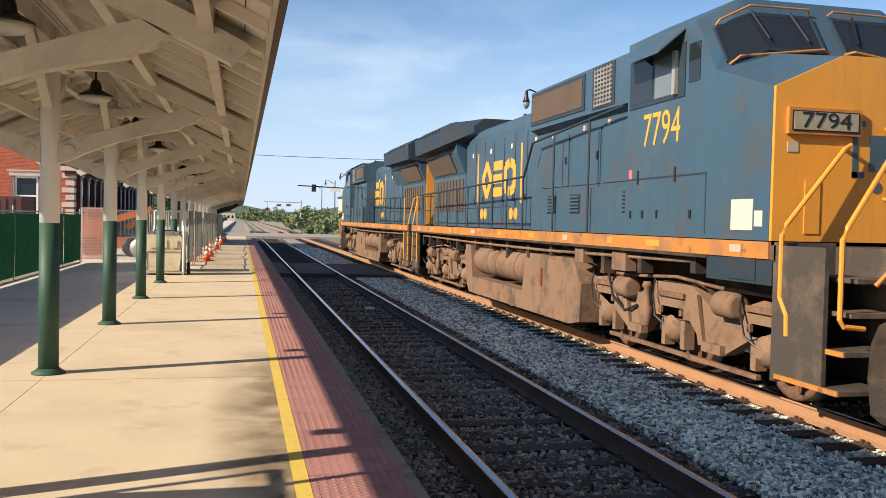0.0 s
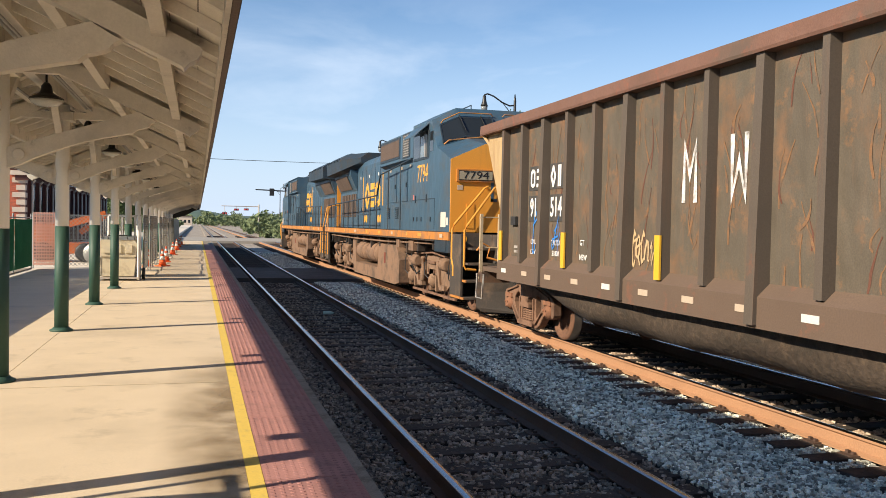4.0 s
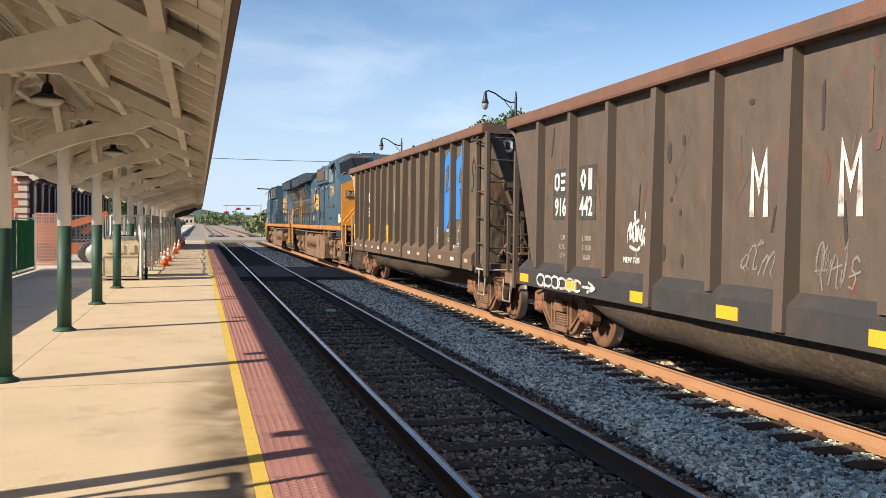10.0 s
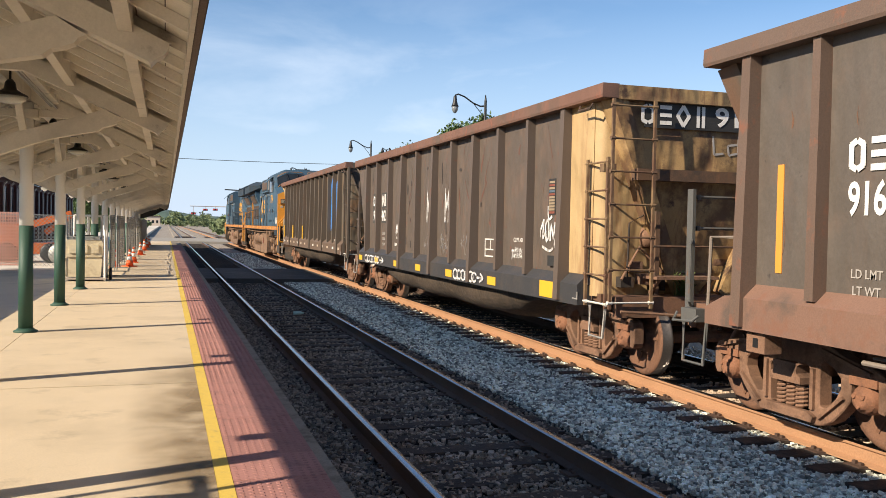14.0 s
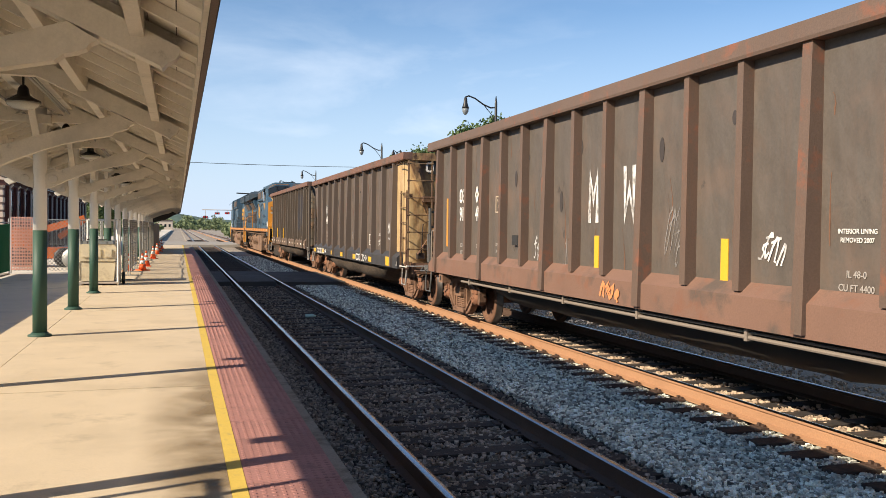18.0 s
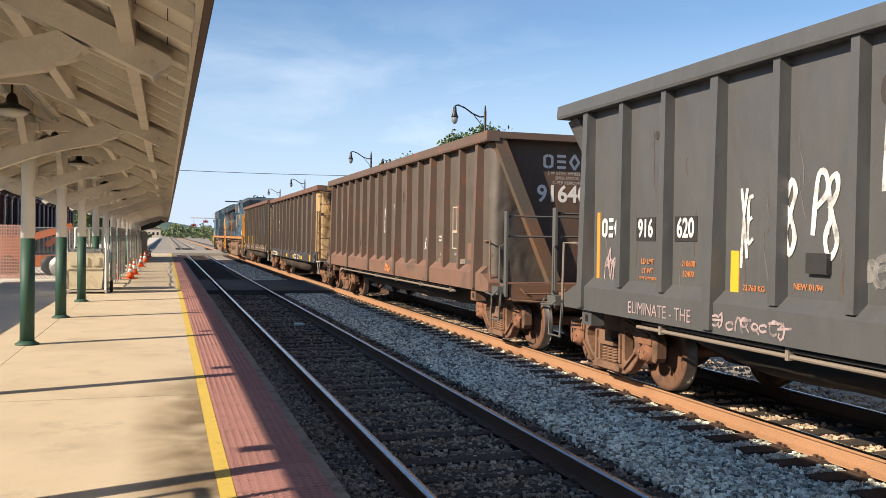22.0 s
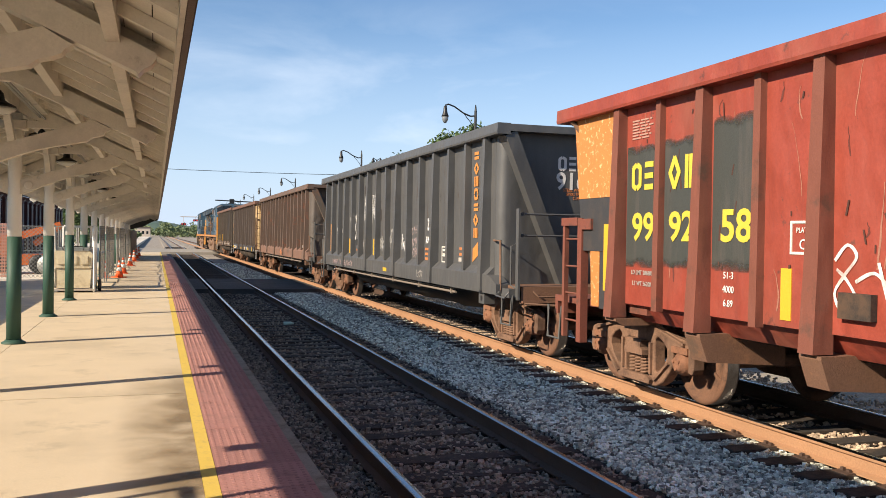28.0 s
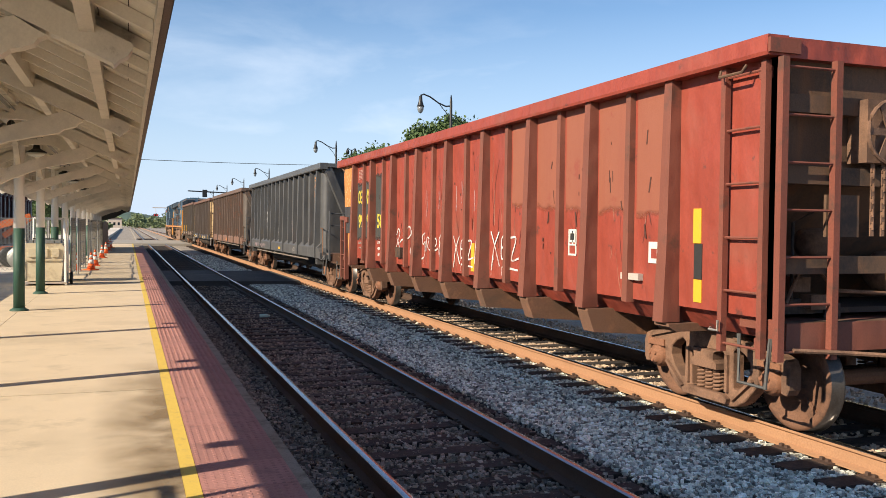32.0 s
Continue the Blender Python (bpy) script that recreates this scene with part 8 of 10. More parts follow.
def rail_run(parent, pts, posts, s, material, r=0.02, low=None):
    """A walkway handrail: a bent top rail and stanchions down to the sill."""
    hr = tubepart("handrail", material, parent, [(s * 1.50, y, z) for y, z in pts], r, 8, "bent tube handrail")
    for y in posts:
        z = np.interp(y, [p[0] for p in sorted(pts)], [p[1] for p in sorted(pts)])
        tubepart("stanchion", M_BLUE_DARK, hr, [(s * 1.50, y, 1.62), (s * 1.50, y, float(z))], 0.018, 6)
    if low:
        tubepart("lower_rail", material, hr, [(s * 1.50, y, z) for y, z in low], 0.012, 6)


def locomotive(label, uc, turned, emblem, wing0, number):
    """A wide-nosed six-axle diesel. In its own space the nose points along -y."""
    L = thing("locomotive", label, "locomotive", (TRACK_B, uc, TOP_B), "locomotives")
    TRAIN.append((L, uc))
    body = []
    # cab and nose in one shell: sections along the length
    def section(y, ze, zc, xc, w=1.50):
        return [(-w, y, 1.70), (-w, y, ze), (-xc, y, zc), (xc, y, zc), (w, y, ze), (w, y, 1.70)]
    b = bmesh.new()
    strip(b, [section(-8.54, 3.22, 3.56, 0.75), section(-7.46, 3.56, 3.78, 0.85), section(-6.98, 4.20, 4.50, 0.95), section(-5.22, 4.24, 4.52, 0.95)])
    part("cab_shell", b, M_BLUE, L, "faded navy cab and nose sides", 0.02)
    b = bmesh.new()
    prism(b, [(p[0], p[2]) for p in section(0, 3.22, 3.56, 0.75)], -8.58, -8.535, "y")
    part("nose_face", b, M_GOLD, L, "gold nose front", 0.015)
    b = bmesh.new()
    prism(b, [(-1.49, 1.70), (1.49, 1.70), (1.49, 4.2), (0.94, 4.5), (-0.94, 4.5), (-1.49, 4.2)], -5.24, -5.20, "y")
    part("cab_back", b, M_BLUE, L)
    # windshields on the sloping cab front
    for s in (-1, 1):
        b = bmesh.new()
        def slope(x, f, out=0.025):
            y = -7.46 + f * 0.48
            zb = 3.56 + (3.78 - 3.56) * min(1, (1.50 - abs(x)) / 0.65)
            zt = 4.20 + (4.50 - 4.20) * min(1, (1.50 - abs(x)) / 0.55)
            return Vector((x, y - out * 0.8, zb + f * (zt - zb) + out * 0.5))
        f0, f1 = 0.05, 0.68
        q = [slope(s * 0.14, f0), slope(s * 0.86, f0), slope(s * 1.36, f0), slope(s * 1.36, f1), slope(s * 0.94, f1), slope(s * 0.14, f1)]
        vs = [b.verts.new(p) for p in q]
        b.faces.new((vs[0], vs[1], vs[4], vs[5]))
        b.faces.new((vs[1], vs[2], vs[3], vs[4]))
        part("windshield", b, M_GLASS, L, "dark two-part windshield")
        for i in range(6):
            barpart("windshield_rim", M_BLUE_DARK, L, q[i], q[(i + 1) % 6], 0.028, 0.03)
        for wx in (0.42, 0.92):
            barpart("wiper", M_BLACK, L, slope(s * wx, 0.72, 0.06), slope(s * (wx - 0.1), 0.2, 0.06), 0.018, 0.018)
        tubepart("window_grab", M_GOLD_DIRTY, L, [slope(s * 0.12, 0.76, 0.02), slope(s * 0.16, 0.78, 0.08), slope(s * 0.92, 0.78, 0.08), slope(s * 1.3, 0.76, 0.08), slope(s * 1.33, 0.74, 0.02)], 0.013)
        tubepart("nose_grab", M_GOLD_DIRTY, L, [slope(s * 0.1, 0.03, 0.03), slope(s * 0.2, 0.03, 0.09), slope(s * 1.25, 0.03, 0.09), slope(s * 1.35, 0.0, 0.02)], 0.016)
    # nose furniture
    for s in (-1, 1):
        nb = sidebox("number_board", M_GOLD_DIRTY, L, s, 0.56, 1.38, -8.63, -8.575, 2.755, 3.015, "number board in a frame", 0.02)
        sidebox("board_face", M_BLACK, nb, s, 0.595, 1.345, -8.638, -8.628, 2.785, 2.985, "", 0.02)
        sidebox("board_panel", mat("board_cream", (0.36, 0.32, 0.23), 0.6), nb, s, 0.61, 1.33, -8.644, -8.637, 2.798, 2.972, "pale number panel", 0.008)
        if number:
            lettering("board_number", number, M_BLACK, nb, rear_side(s * 0.97, -8.648, 2.885), 0.22, "", 0.003, 1.3)
        for k, z in enumerate((2.15, 2.5, 2.85, 3.2)):
            tubepart("nose_rung", M_GOLD, L, [(0.12 + s * 0.36, -8.57, z), (0.12 + s * 0.36, -8.66, z - 0.02), (0.12 + s * 0.05, -8.66, z - 0.02), (0.12 + s * 0.05, -8.57, z)], 0.014) if s < 0 else None
        tubepart("step_rail", M_GOLD, L, [(s * 0.70, -8.58, 2.62), (s * 0.72, -8.68, 2.66), (s * 0.80, -8.70, 2.62), (s * 1.45, -8.74, 1.86), (s * 1.50, -8.75, 1.76), (s * 1.50, -8.75, 1.16), (s * 1.5, -8.86, 1.0), (s * 1.5, -8.87, 0.80)], 0.024, 8, "gold step handrail")
        tubepart("step_rail", M_GOLD, L, [(0, -9.45, 2.64), (s * 0.74, -9.45, 2.64), (s * 0.84, -9.46, 2.60), (s * 1.44, -9.60, 1.84), (s * 1.5, -9.62, 1.74), (s * 1.5, -9.62, 1.04), (s * 1.46, -9.62, 0.98), (s * 1.25, -9.62, 0.96)], 0.024, 8, "gold step handrail")
        barpart("front_stanchion", M_GOLD, L, (s * 0.68, -9.45, 2.64), (s * 0.68, -9.45, 1.64), 0.07, 0.03)
        barpart("front_stanchion", M_GOLD, L, (s * 0.10, -9.45, 2.64), (s * 0.10, -9.45, 1.64), 0.05, 0.03)
    boxpart("headlight_box", M_BLACK, L, -0.02, 0.22, -8.60, -8.575, 2.98, 3.46, "black headlight recess")
    for z in (3.11, 3.33):
        b = bmesh.new()
        lathe(b, [(0, 0.09), (-0.02, 0.085), (-0.028, 0.04)], (0.1, -8.60, z), "y", 18)
        part("headlight", b, M_LENS, L, "round glass headlight")
    # brand mark on the nose as plain blocks
    for x0, x1 in ((-0.42, -0.12), (-0.06, 0.22), (0.28, 0.56)):
        boxpart("nose_mark", M_BLUE, L, x0, x1, -8.588, -8.578, 2.42, 2.78, "blue block of the nose emblem", 0.004)
    for x0, x1, z0, z1 in ((-0.62, -0.56, 2.35, 2.92), (-0.62, -0.48, 2.86, 2.92), (-0.62, -0.48, 2.35, 2.41), (0.72, 0.78, 2.35, 2.92)):
        boxpart("nose_mark", M_BLUE, L, x0, x1, -8.587, -8.579, z0, z1)
    for x in (-0.33, 0.1):
        b = bmesh.new()
        lathe(b, [(0.0, 0.06), (-0.008, 0.06)], (x, -8.579, 2.26), "y", 16)
        part("nose_dot", b, M_BLUE, L)
    boxpart("nose_door", M_GOLD, L, -1.15, -0.98, -8.592, -8.578, 1.78, 2.3, "", 0.006)
    boxpart("data_plate", M_PALE, L, -1.36, -1.24, -8.588, -8.578, 2.58, 2.68)
    # equipment compartment behind the cab
    b = bmesh.new()
    strip(b, [[(-1.30, y, 1.70), (-1.30, y, 3.42), (-1.44, y, 3.50), (-1.44, y, 4.18), (-0.9, y, 4.36), (0.9, y, 4.36), (1.44, y, 4.18), (1.44, y, 3.50), (1.30, y, 3.42), (1.30, y, 1.70)] for y in (-5.2, -1.0)])
    part("equipment_hood", b, M_BLUE, L, "navy equipment compartment", 0.015)
    b = bmesh.new()
    prism(b, [(-1.29, 1.70), (1.29, 1.70), (1.29, 3.42), (1.43, 3.5), (1.43, 4.17), (0.9, 4.35), (-0.9, 4.35), (-1.43, 4.17), (-1.43, 3.5), (-1.29, 3.42)], -1.02, -0.98, "y")
    part("equipment_bulkhead", b, M_BLUE, L)
    # long engine hood with rounded shoulders
    b = bmesh.new()
    ring = [(-0.92, 1.70), (-0.92, 3.86), (-0.86, 4.02), (-0.70, 4.12), (0.70, 4.12), (0.86, 4.02), (0.92, 3.86), (0.92, 1.70)]
    strip(b, [[(x, y, z) for x, z in ring] for y in (-1.0, 5.6)])
    part("engine_hood", b, M_BLUE, L, "long navy engine hood")
    b = bmesh.new()
    ring = [(-0.92, 1.70), (-0.92, 3.05), (-1.18, 3.62), (-1.2, 4.05), (1.2, 4.05), (1.18, 3.62), (0.92, 3.05), (0.92, 1.70)]
    prism(b, ring, wing0 + 0.9, 9.45, "y")
    part("radiator_hood", b, M_BLUE, L, "radiator compartment with flared sides", 0.01)
    b = bmesh.new()
    rows = []
    for y, wide, low in ((wing0, 0.96, 4.06), (wing0 + 0.5, 1.14, 3.96), (wing0 + 1.3, 1.50, 3.78), (9.5, 1.50, 3.74)):
        rows.append([(-wide, y, low), (-wide - 0.02, y, 4.20), (-wide + 0.25, y, 4.40), (wide - 0.25, y, 4.40), (wide + 0.02, y, 4.20), (wide, y, low), (0.9, y, low - 0.06), (-0.9, y, low - 0.06)])
    strip(b, rows, True)
    for row in (rows[0], rows[-1][::-1]):
        b.faces.new([b.verts.new(p) for p in row])
    part("radiator_wing", b, M_BLUE_DARK, L, "sooty overhanging radiator roof", 0.02)
    b = bmesh.new()
    prism(b, [(-1.2, 4.40), (1.2, 4.40), (1.1, 4.45), (-1.1, 4.45)], wing0 + 1.4, 9.3, "y")
    part("radiator_top", b, M_BLACK, L)
    for k in range(8):
        y = wing0 + 1.5 + k * (7.8 - wing0) / 8
        boxpart("radiator_clip", M_BLUE_DARK, L, -1.54, 1.54, y, y + 0.04, 4.16, 4.24)
    boxpart("hood_end", M_GOLD, L, -0.90, 0.90, 9.44, 9.50, 1.72, 3.6, "gold hood end panel", 0.01)
    b = bmesh.new()
    lathe(b, [(0, 0.30), (0.12, 0.30), (0.14, 0.24)], (0.0, 3.1, 4.10), "z", 20)
    part("exhaust_stack", b, M_SILVER, L, "pale exhaust stack")
    boxpart("roof_box", M_BLACK, L, -0.5, 0.5, -0.9, 0.0, 4.1, 4.28, "", 0.02)
    tubepart("roof_rail", M_BLUE_DARK, L, [(-0.5, -6.7, 4.5), (-0.5, -6.7, 4.62), (-0.5, -6.0, 4.62), (-0.5, -6.0, 4.5)], 0.014)
    boxpart("roof_antenna", M_BLUE_DARK, L, -0.35, 0.35, -6.4, -5.6, 4.5, 4.58, "", 0.02)
    b = bmesh.new()
    lathe(b, [(0, 0.03), (0.25, 0.03)], (0.3, -5.6, 4.66), "y", 10)
    part("air_horn", b, M_BLACK, L)
    # deck, sill and side markings
    boxpart("deck", M_SMOKE, L, -1.50, 1.50, -8.66, 9.75, 1.50, 1.66, "", 0.01)
    boxpart("front_deck", M_SMOKE, L, -0.86, 0.86, -9.7, -8.665, 1.50, 1.655, "dusty black front deck", 0.01)
    for s in (-1, 1):
        sidebox("sill_stripe", M_GOLD_DIRTY, L, s, 1.50, 1.53, -8.58, 9.72, 1.52, 1.69, "gold side sill stripe", 0.004)
        for k, (y, w) in enumerate(((-8.1, 0.3), (-6.3, 0.5), (-4.9, 0.22), (-3.2, 0.3), (-1.6, 0.5), (0.4, 0.3), (2.4, 0.5), (4.6, 0.3), (6.6, 0.5), (8.4, 0.3))):
            sidebox("sill_reflector", M_REFLECT_OR if k % 3 else M_PALE, L, s, 1.53, 1.535, y, y + w * 0.7, 1.57, 1.65)
        sidebox("sill_lip", M_DARKSTEEL, L, s, 1.49, 1.525, -7.4, 9.7, 1.48, 1.518, "grimy lower sill lip")
        sidebox("step_panel", M_SMOKE, L, s, 0.86, 1.5, -8.70, -8.63, 0.34, 1.69, "dusty black back wall of the step well", 0.01)
        sidebox("step_panel", M_SMOKE, L, s, 0.82, 0.858, -9.66, -8.70, 0.34, 1.5, "", 0.01)
        sidebox("step_side", M_SMOKE, L, s, 1.455, 1.50, -9.40, -8.70, 0.42, 1.66, "dusty side plate of the step well", 0.012)
        sidebox("skirt", M_BLUE_DARK, L, s, 1.46, 1.51, -8.62, -7.4, 1.26, 1.515, "", 0.01)
        sidebox("skirt_door", M_BLUE_DARK, L, s, 1.5, 1.522, -8.35, -7.85, 1.29, 1.62, "", 0.004)
        for k, z in enumerate((0.40, 0.74, 1.08, 1.38)):
            tread = sidebox("step", M_SMOKE, L, s, 0.86, 1.50 - 0.05 * k, -9.64, -8.72, z - 0.025, z + 0.015, "dusty black step tread")
            if k < 2:
                sidebox("step_edge", M_GOLD_DIRTY, tread, s, 1.495 - 0.05 * k, 1.52 - 0.05 * k, -9.64, -8.72, z - 0.028, z + 0.018, "worn gold step edge")
            if turned is not None:
                sidebox("step", M_SMOKE, L, s, 1.05, 1.52, 9.2, 9.7, z - 0.02, z + 0.02)
        sidebox("rear_step_panel", M_SMOKE, L, s, 1.42, 1.48, 8.9, 9.72, 0.42, 1.5, "", 0.01)
        tubepart("rear_step_rail", M_GOLD, L, [(s * 1.5, 9.68, 0.6), (s * 1.5, 9.68, 1.7), (s * 1.35, 9.74, 2.5), (s * 1.1, 9.74, 2.6), (s * 0.3, 9.74, 2.6)], 0.022, 8, "gold step handrail")
        tubepart("rear_step_rail", M_GOLD, L, [(s * 1.5, 9.0, 0.6), (s * 1.5, 9.0, 1.7), (s * 1.5, 9.05, 2.56)], 0.022, 8)
        # side windows, visor and cab details
        sidebox("window_frame", M_BLUE_DARK, L, s, 1.49, 1.512, -6.78, -5.3, 3.36, 4.0, "dark cab side window frame", 0.006)
        sidebox("side_window", M_GLASS, L, s, 1.51, 1.516, -5.95, -5.36, 3.42, 3.95, "fixed side pane")
        # Grey base colour stands for a reflection in the sliding pane.
        sidebox("side_window", mat("reflection_grey_glass", (0.16, 0.2, 0.22), 0.05), L, s, 1.51, 1.516, -6.45, -6.02, 3.42, 3.9, "sliding side pane")
        sidebox("window_post", M_SILVER, L, s, 1.515, 1.56, -6.62, -6.54, 3.4, 3.92, "pale draught deflector")
        sidebox("corner_window", M_GLASS, L, s, 1.5, 1.507, -7.12, -6.86, 3.5, 3.95, "", 0.0)
        b = bmesh.new()
        for pts in ([(s * 1.51, -6.75, 4.16), (s * 1.51, -5.35, 4.16), (s * 1.82, -5.55, 3.88), (s * 1.82, -6.7, 3.88)],):
            vs = [b.verts.new(p) for p in pts] + [b.verts.new((p[0], p[1], p[2] - 0.02)) for p in pts]
            for f in ((0, 1, 2, 3), (7, 6, 5, 4), (0, 4, 5, 1), (1, 5, 6, 2), (2, 6, 7, 3), (3, 7, 4, 0)):
                b.faces.new([vs[i] for i in f])
        part("sun_visor", b, M_BLUE, L, "hinged blue sun visor")
        if number:
            lettering("cab_number", number, M_LETTER_GOLD, L, side_mark(s, 1.503, -6.2, 3.02), 0.60, "gold cab number", 0.004, 0.84)
        sidebox("panel_line", M_BLUE_DARK, L, s, 1.5, 1.506, -7.3, -5.25, 2.42, 2.44)
        sidebox("panel_line", M_BLUE_DARK, L, s, 1.5, 1.504, -7.32, -7.30, 1.75, 2.44)
        for y in (-5.6, -6.6):
            sidebox("hinge", M_BLUE_DARK, L, s, 1.5, 1.52, y - 0.015, y + 0.015, 2.36, 2.54)
        for y in (-5.4, -5.75, -6.15, -6.98):
            sidebox("latch", M_BLACK, L, s, 1.5, 1.515, y - 0.02, y + 0.02, 1.92, 2.02)
        sidebox("notice", M_NOTICE, L, s, 1.5, 1.506, -8.25, -7.85, 1.80, 2.12, "white notice sheet stuck on the nose side")
        sidebox("notice", M_NOTICE, L, s, 1.5, 1.505, -8.42, -8.28, 1.84, 2.0)
        sidebox("warning_label", mat("pinkish_label", (0.55, 0.16, 0.13), 0.7), L, s, 1.5, 1.505, -5.42, -5.32, 2.44, 2.56)
        # vents and doors of the equipment compartment
        sidebox("screen_frame", M_BLUE_DARK, L, s, 1.43, 1.455, -3.55, -1.05, 3.58, 4.14, "", 0.01)
        sidebox("air_screen", M_MESH, L, s, 1.45, 1.462, -3.46, -1.12, 3.64, 4.08, "brown wire intake screen")
        lv = sidebox("vent_frame", M_BLUE_DARK, L, s, 1.43, 1.45, -4.65, -3.85, 3.54, 4.16, "", 0.01)
        for k in range(9):
            sidebox("vent_bar", M_SILVER, lv, s, 1.445, 1.46, -4.56, -3.93, 3.58 + k * 0.063, 3.605 + k * 0.063)
        for k in range(6):
            y = -4.52 + k * 0.11
            sidebox("vent_bar", M_SILVER, lv, s, 1.455, 1.466, y, y + 0.02, 3.57, 4.13)
        sidebox("lower_box", M_BLUE, L, s, 1.30, 1.44, -5.2, -1.15, 1.70, 2.38, "flush lower equipment box", 0.01)
        for y0, n in ((-2.0, 5), (-3.05, 5), (-5.0, 5)):
            z0 = 2.02
            lvr = sidebox("louvre", M_BLUE_DARK, L, s, 1.44, 1.446, y0 - 0.42, y0, z0 - 0.03, z0 + 0.28) if y0 > -4 else sidebox("louvre", M_BLUE_DARK, L, s, 1.44, 1.446, y0 - 0.16, y0, z0 - 0.03, z0 + 0.28)
            for k in range(n):
                w = 0.40 if y0 > -4 else 0.14
                sidebox("louvre_blade", M_BLUE, lvr, s, 1.444, 1.468, y0 - w, y0 - 0.02, z0 + k * 0.055, z0 + 0.025 + k * 0.055)
        for y0, y1, z0, z1 in ((-1.25, -2.6, 2.45, 3.3), (-2.7, -3.9, 2.45, 3.3), (-4.0, -5.1, 2.45, 3.35)):
            sidebox("hood_door", M_BLUE, L, s, 1.30, 1.318, y0, y1, z0, z1, "", 0.006)
            sidebox("door_latch", M_BLACK, L, s, 1.318, 1.335, y1 + 0.08, y1 + 0.13, (z0 + z1) / 2 - 0.06, (z0 + z1) / 2 + 0.06)
        for k, y in enumerate((-4.25, -3.3, -1.9)):
            sidebox("paper_tag", M_PALE, L, s, 1.30, 1.322, y, y + 0.09, 3.3, 3.38)
        # engine hood doors, their latches, and the screens under the radiator
        n = 8
        for k in range(n):
            y0 = -0.9 + k * 0.79
            sidebox("engine_door", M_BLUE, L, s, 0.92, 0.938, y0, y0 + 0.74, 1.78, 3.72, "", 0.006)
            sidebox("door_latch", M_BLACK, L, s, 0.938, 0.955, y0 + 0.05, y0 + 0.09, 2.3, 2.42)
            if k % 2:
                sidebox("paper_tag", M_LETTER_WHITE, L, s, 0.938, 0.942, y0 + 0.2, y0 + 0.3, 3.42, 3.52)
        b = bmesh.new()
        vs = [b.verts.new(p) for p in ((s * 0.98, 6.4, 3.13), (s * 0.98, 9.2, 3.13), (s * 1.205, 9.2, 3.60), (s * 1.205, 6.4, 3.60))]
        b.faces.new(vs)
        part("radiator_screen", b, M_MESH, L, "brown slanted radiator screen")
        for k in range(9):
            y = 5.85 + k * 0.37
            sidebox("vent_slot", M_MESH, L, s, 0.92, 0.945, y, y + 0.2, 2.1, 2.95, "tall brown vent slot", 0.0)
        # emblem blocks on the hood side
        c0, c1, zb, zt = emblem
        for k in range(3):
            b = bmesh.new()
            mark_shapes(b, 1, (c1 - c0) / 3, zt - zb, lambda u, v, o: (s * (0.944 + o), (c0 + c1) / 2 - s * (u + (k - 1) * (c1 - c0) / 3), (zb + zt) / 2 + v), 0.12, k, 0.27)
            part("emblem", b, M_LETTER_GOLD, L, "plain gold figure of the hood emblem")
        for y in (c0 - 0.38, c1 + 0.30):
            sidebox("emblem_bracket", M_LETTER_GOLD, L, s, 0.938, 0.945, y, y + 0.10, zb - 0.18, zt + 0.28)
        for y in (c0 + 0.0, c0 + 0.32, c1 - 0.35, c1 - 0.05):
            b = bmesh.new()
            lathe(b, [(0, 0.13), (s * 0.008, 0.13)], (s * 0.938, y, zb - 0.40), "x", 16)
            part("emblem_dot", b, M_LETTER_GOLD, L)
        # handrails
        rail_run(L, [(9.0, 2.56), (5, 2.60), (-0.85, 2.68), (-1.3, 3.26), (-5.1, 3.46)], [8.2, 7.2, 6.2, 5.2, 4.2, 3.2, 2.2, 1.2, 0.2, -0.8, -2.4, -3.9], s, M_BLUE_DARK, 0.022, [(9.0, 2.12), (0.0, 2.14)])
        # fuel tank, reservoirs and underframe clutter
        b = bmesh.new()
        o = [(-3.0, 0.22), (-2.2, 0.22), (3.3, 0.22), (3.65, 0.6), (3.65, 1.30), (3.2, 1.30), (3.0, 0.58), (-0.6, 0.56), (-0.75, 1.28), (-3.1, 1.28), (-3.5, 0.9), (-3.45, 0.3)]
        prism(b, o, *sorted((s * 0.5, s * 1.40)))
        part("fuel_tank", b, M_DUST, L, "dust-covered fuel tank with a sloping end", 0.03)
        for y0, y1 in ((-0.5, 1.25), (1.4, 2.9)):
            b = bmesh.new()
            lathe(b, [(0, 0.12), (0.05, 0.25), (0.14, 0.31), (y1 - y0 - 0.14, 0.31), (y1 - y0 - 0.05, 0.25), (y1 - y0, 0.12)], (s * 1.14, y0, 0.98), "y", 24)
            part("air_reservoir", b, M_DUST, L, "horizontal air reservoir")
            for y in (y0 + 0.25, y1 - 0.25):
                b = bmesh.new()
                lathe(b, [(0, 0.318), (0.05, 0.318)], (s * 1.14, y, 0.98), "y", 24)
                part("reservoir_strap", b, M_TRUCK, L)
        sidebox("sight_glass", mat("dull_red", (0.2, 0.045, 0.03), 0.7), L, s, 1.40, 1.42, -1.72, -1.63, 0.74, 1.04, "red fuel gauge strip")
        for k, y in enumerate((-7.0, -5.6, -4.4, -2.2, -1.0, 0.3, 1.5, 2.7, 4.4, 5.4, 6.6, 7.6)):
            sidebox("bracket", M_DARKSTEEL, L, s, 1.25, 1.42, y, y + 0.12, 1.28 - 0.08 * (k % 3), 1.5)
        sidebox("junction_box", M_DUST, L, s, 1.3, 1.46, -5.2, -4.75, 1.20, 1.46, "", 0.01)
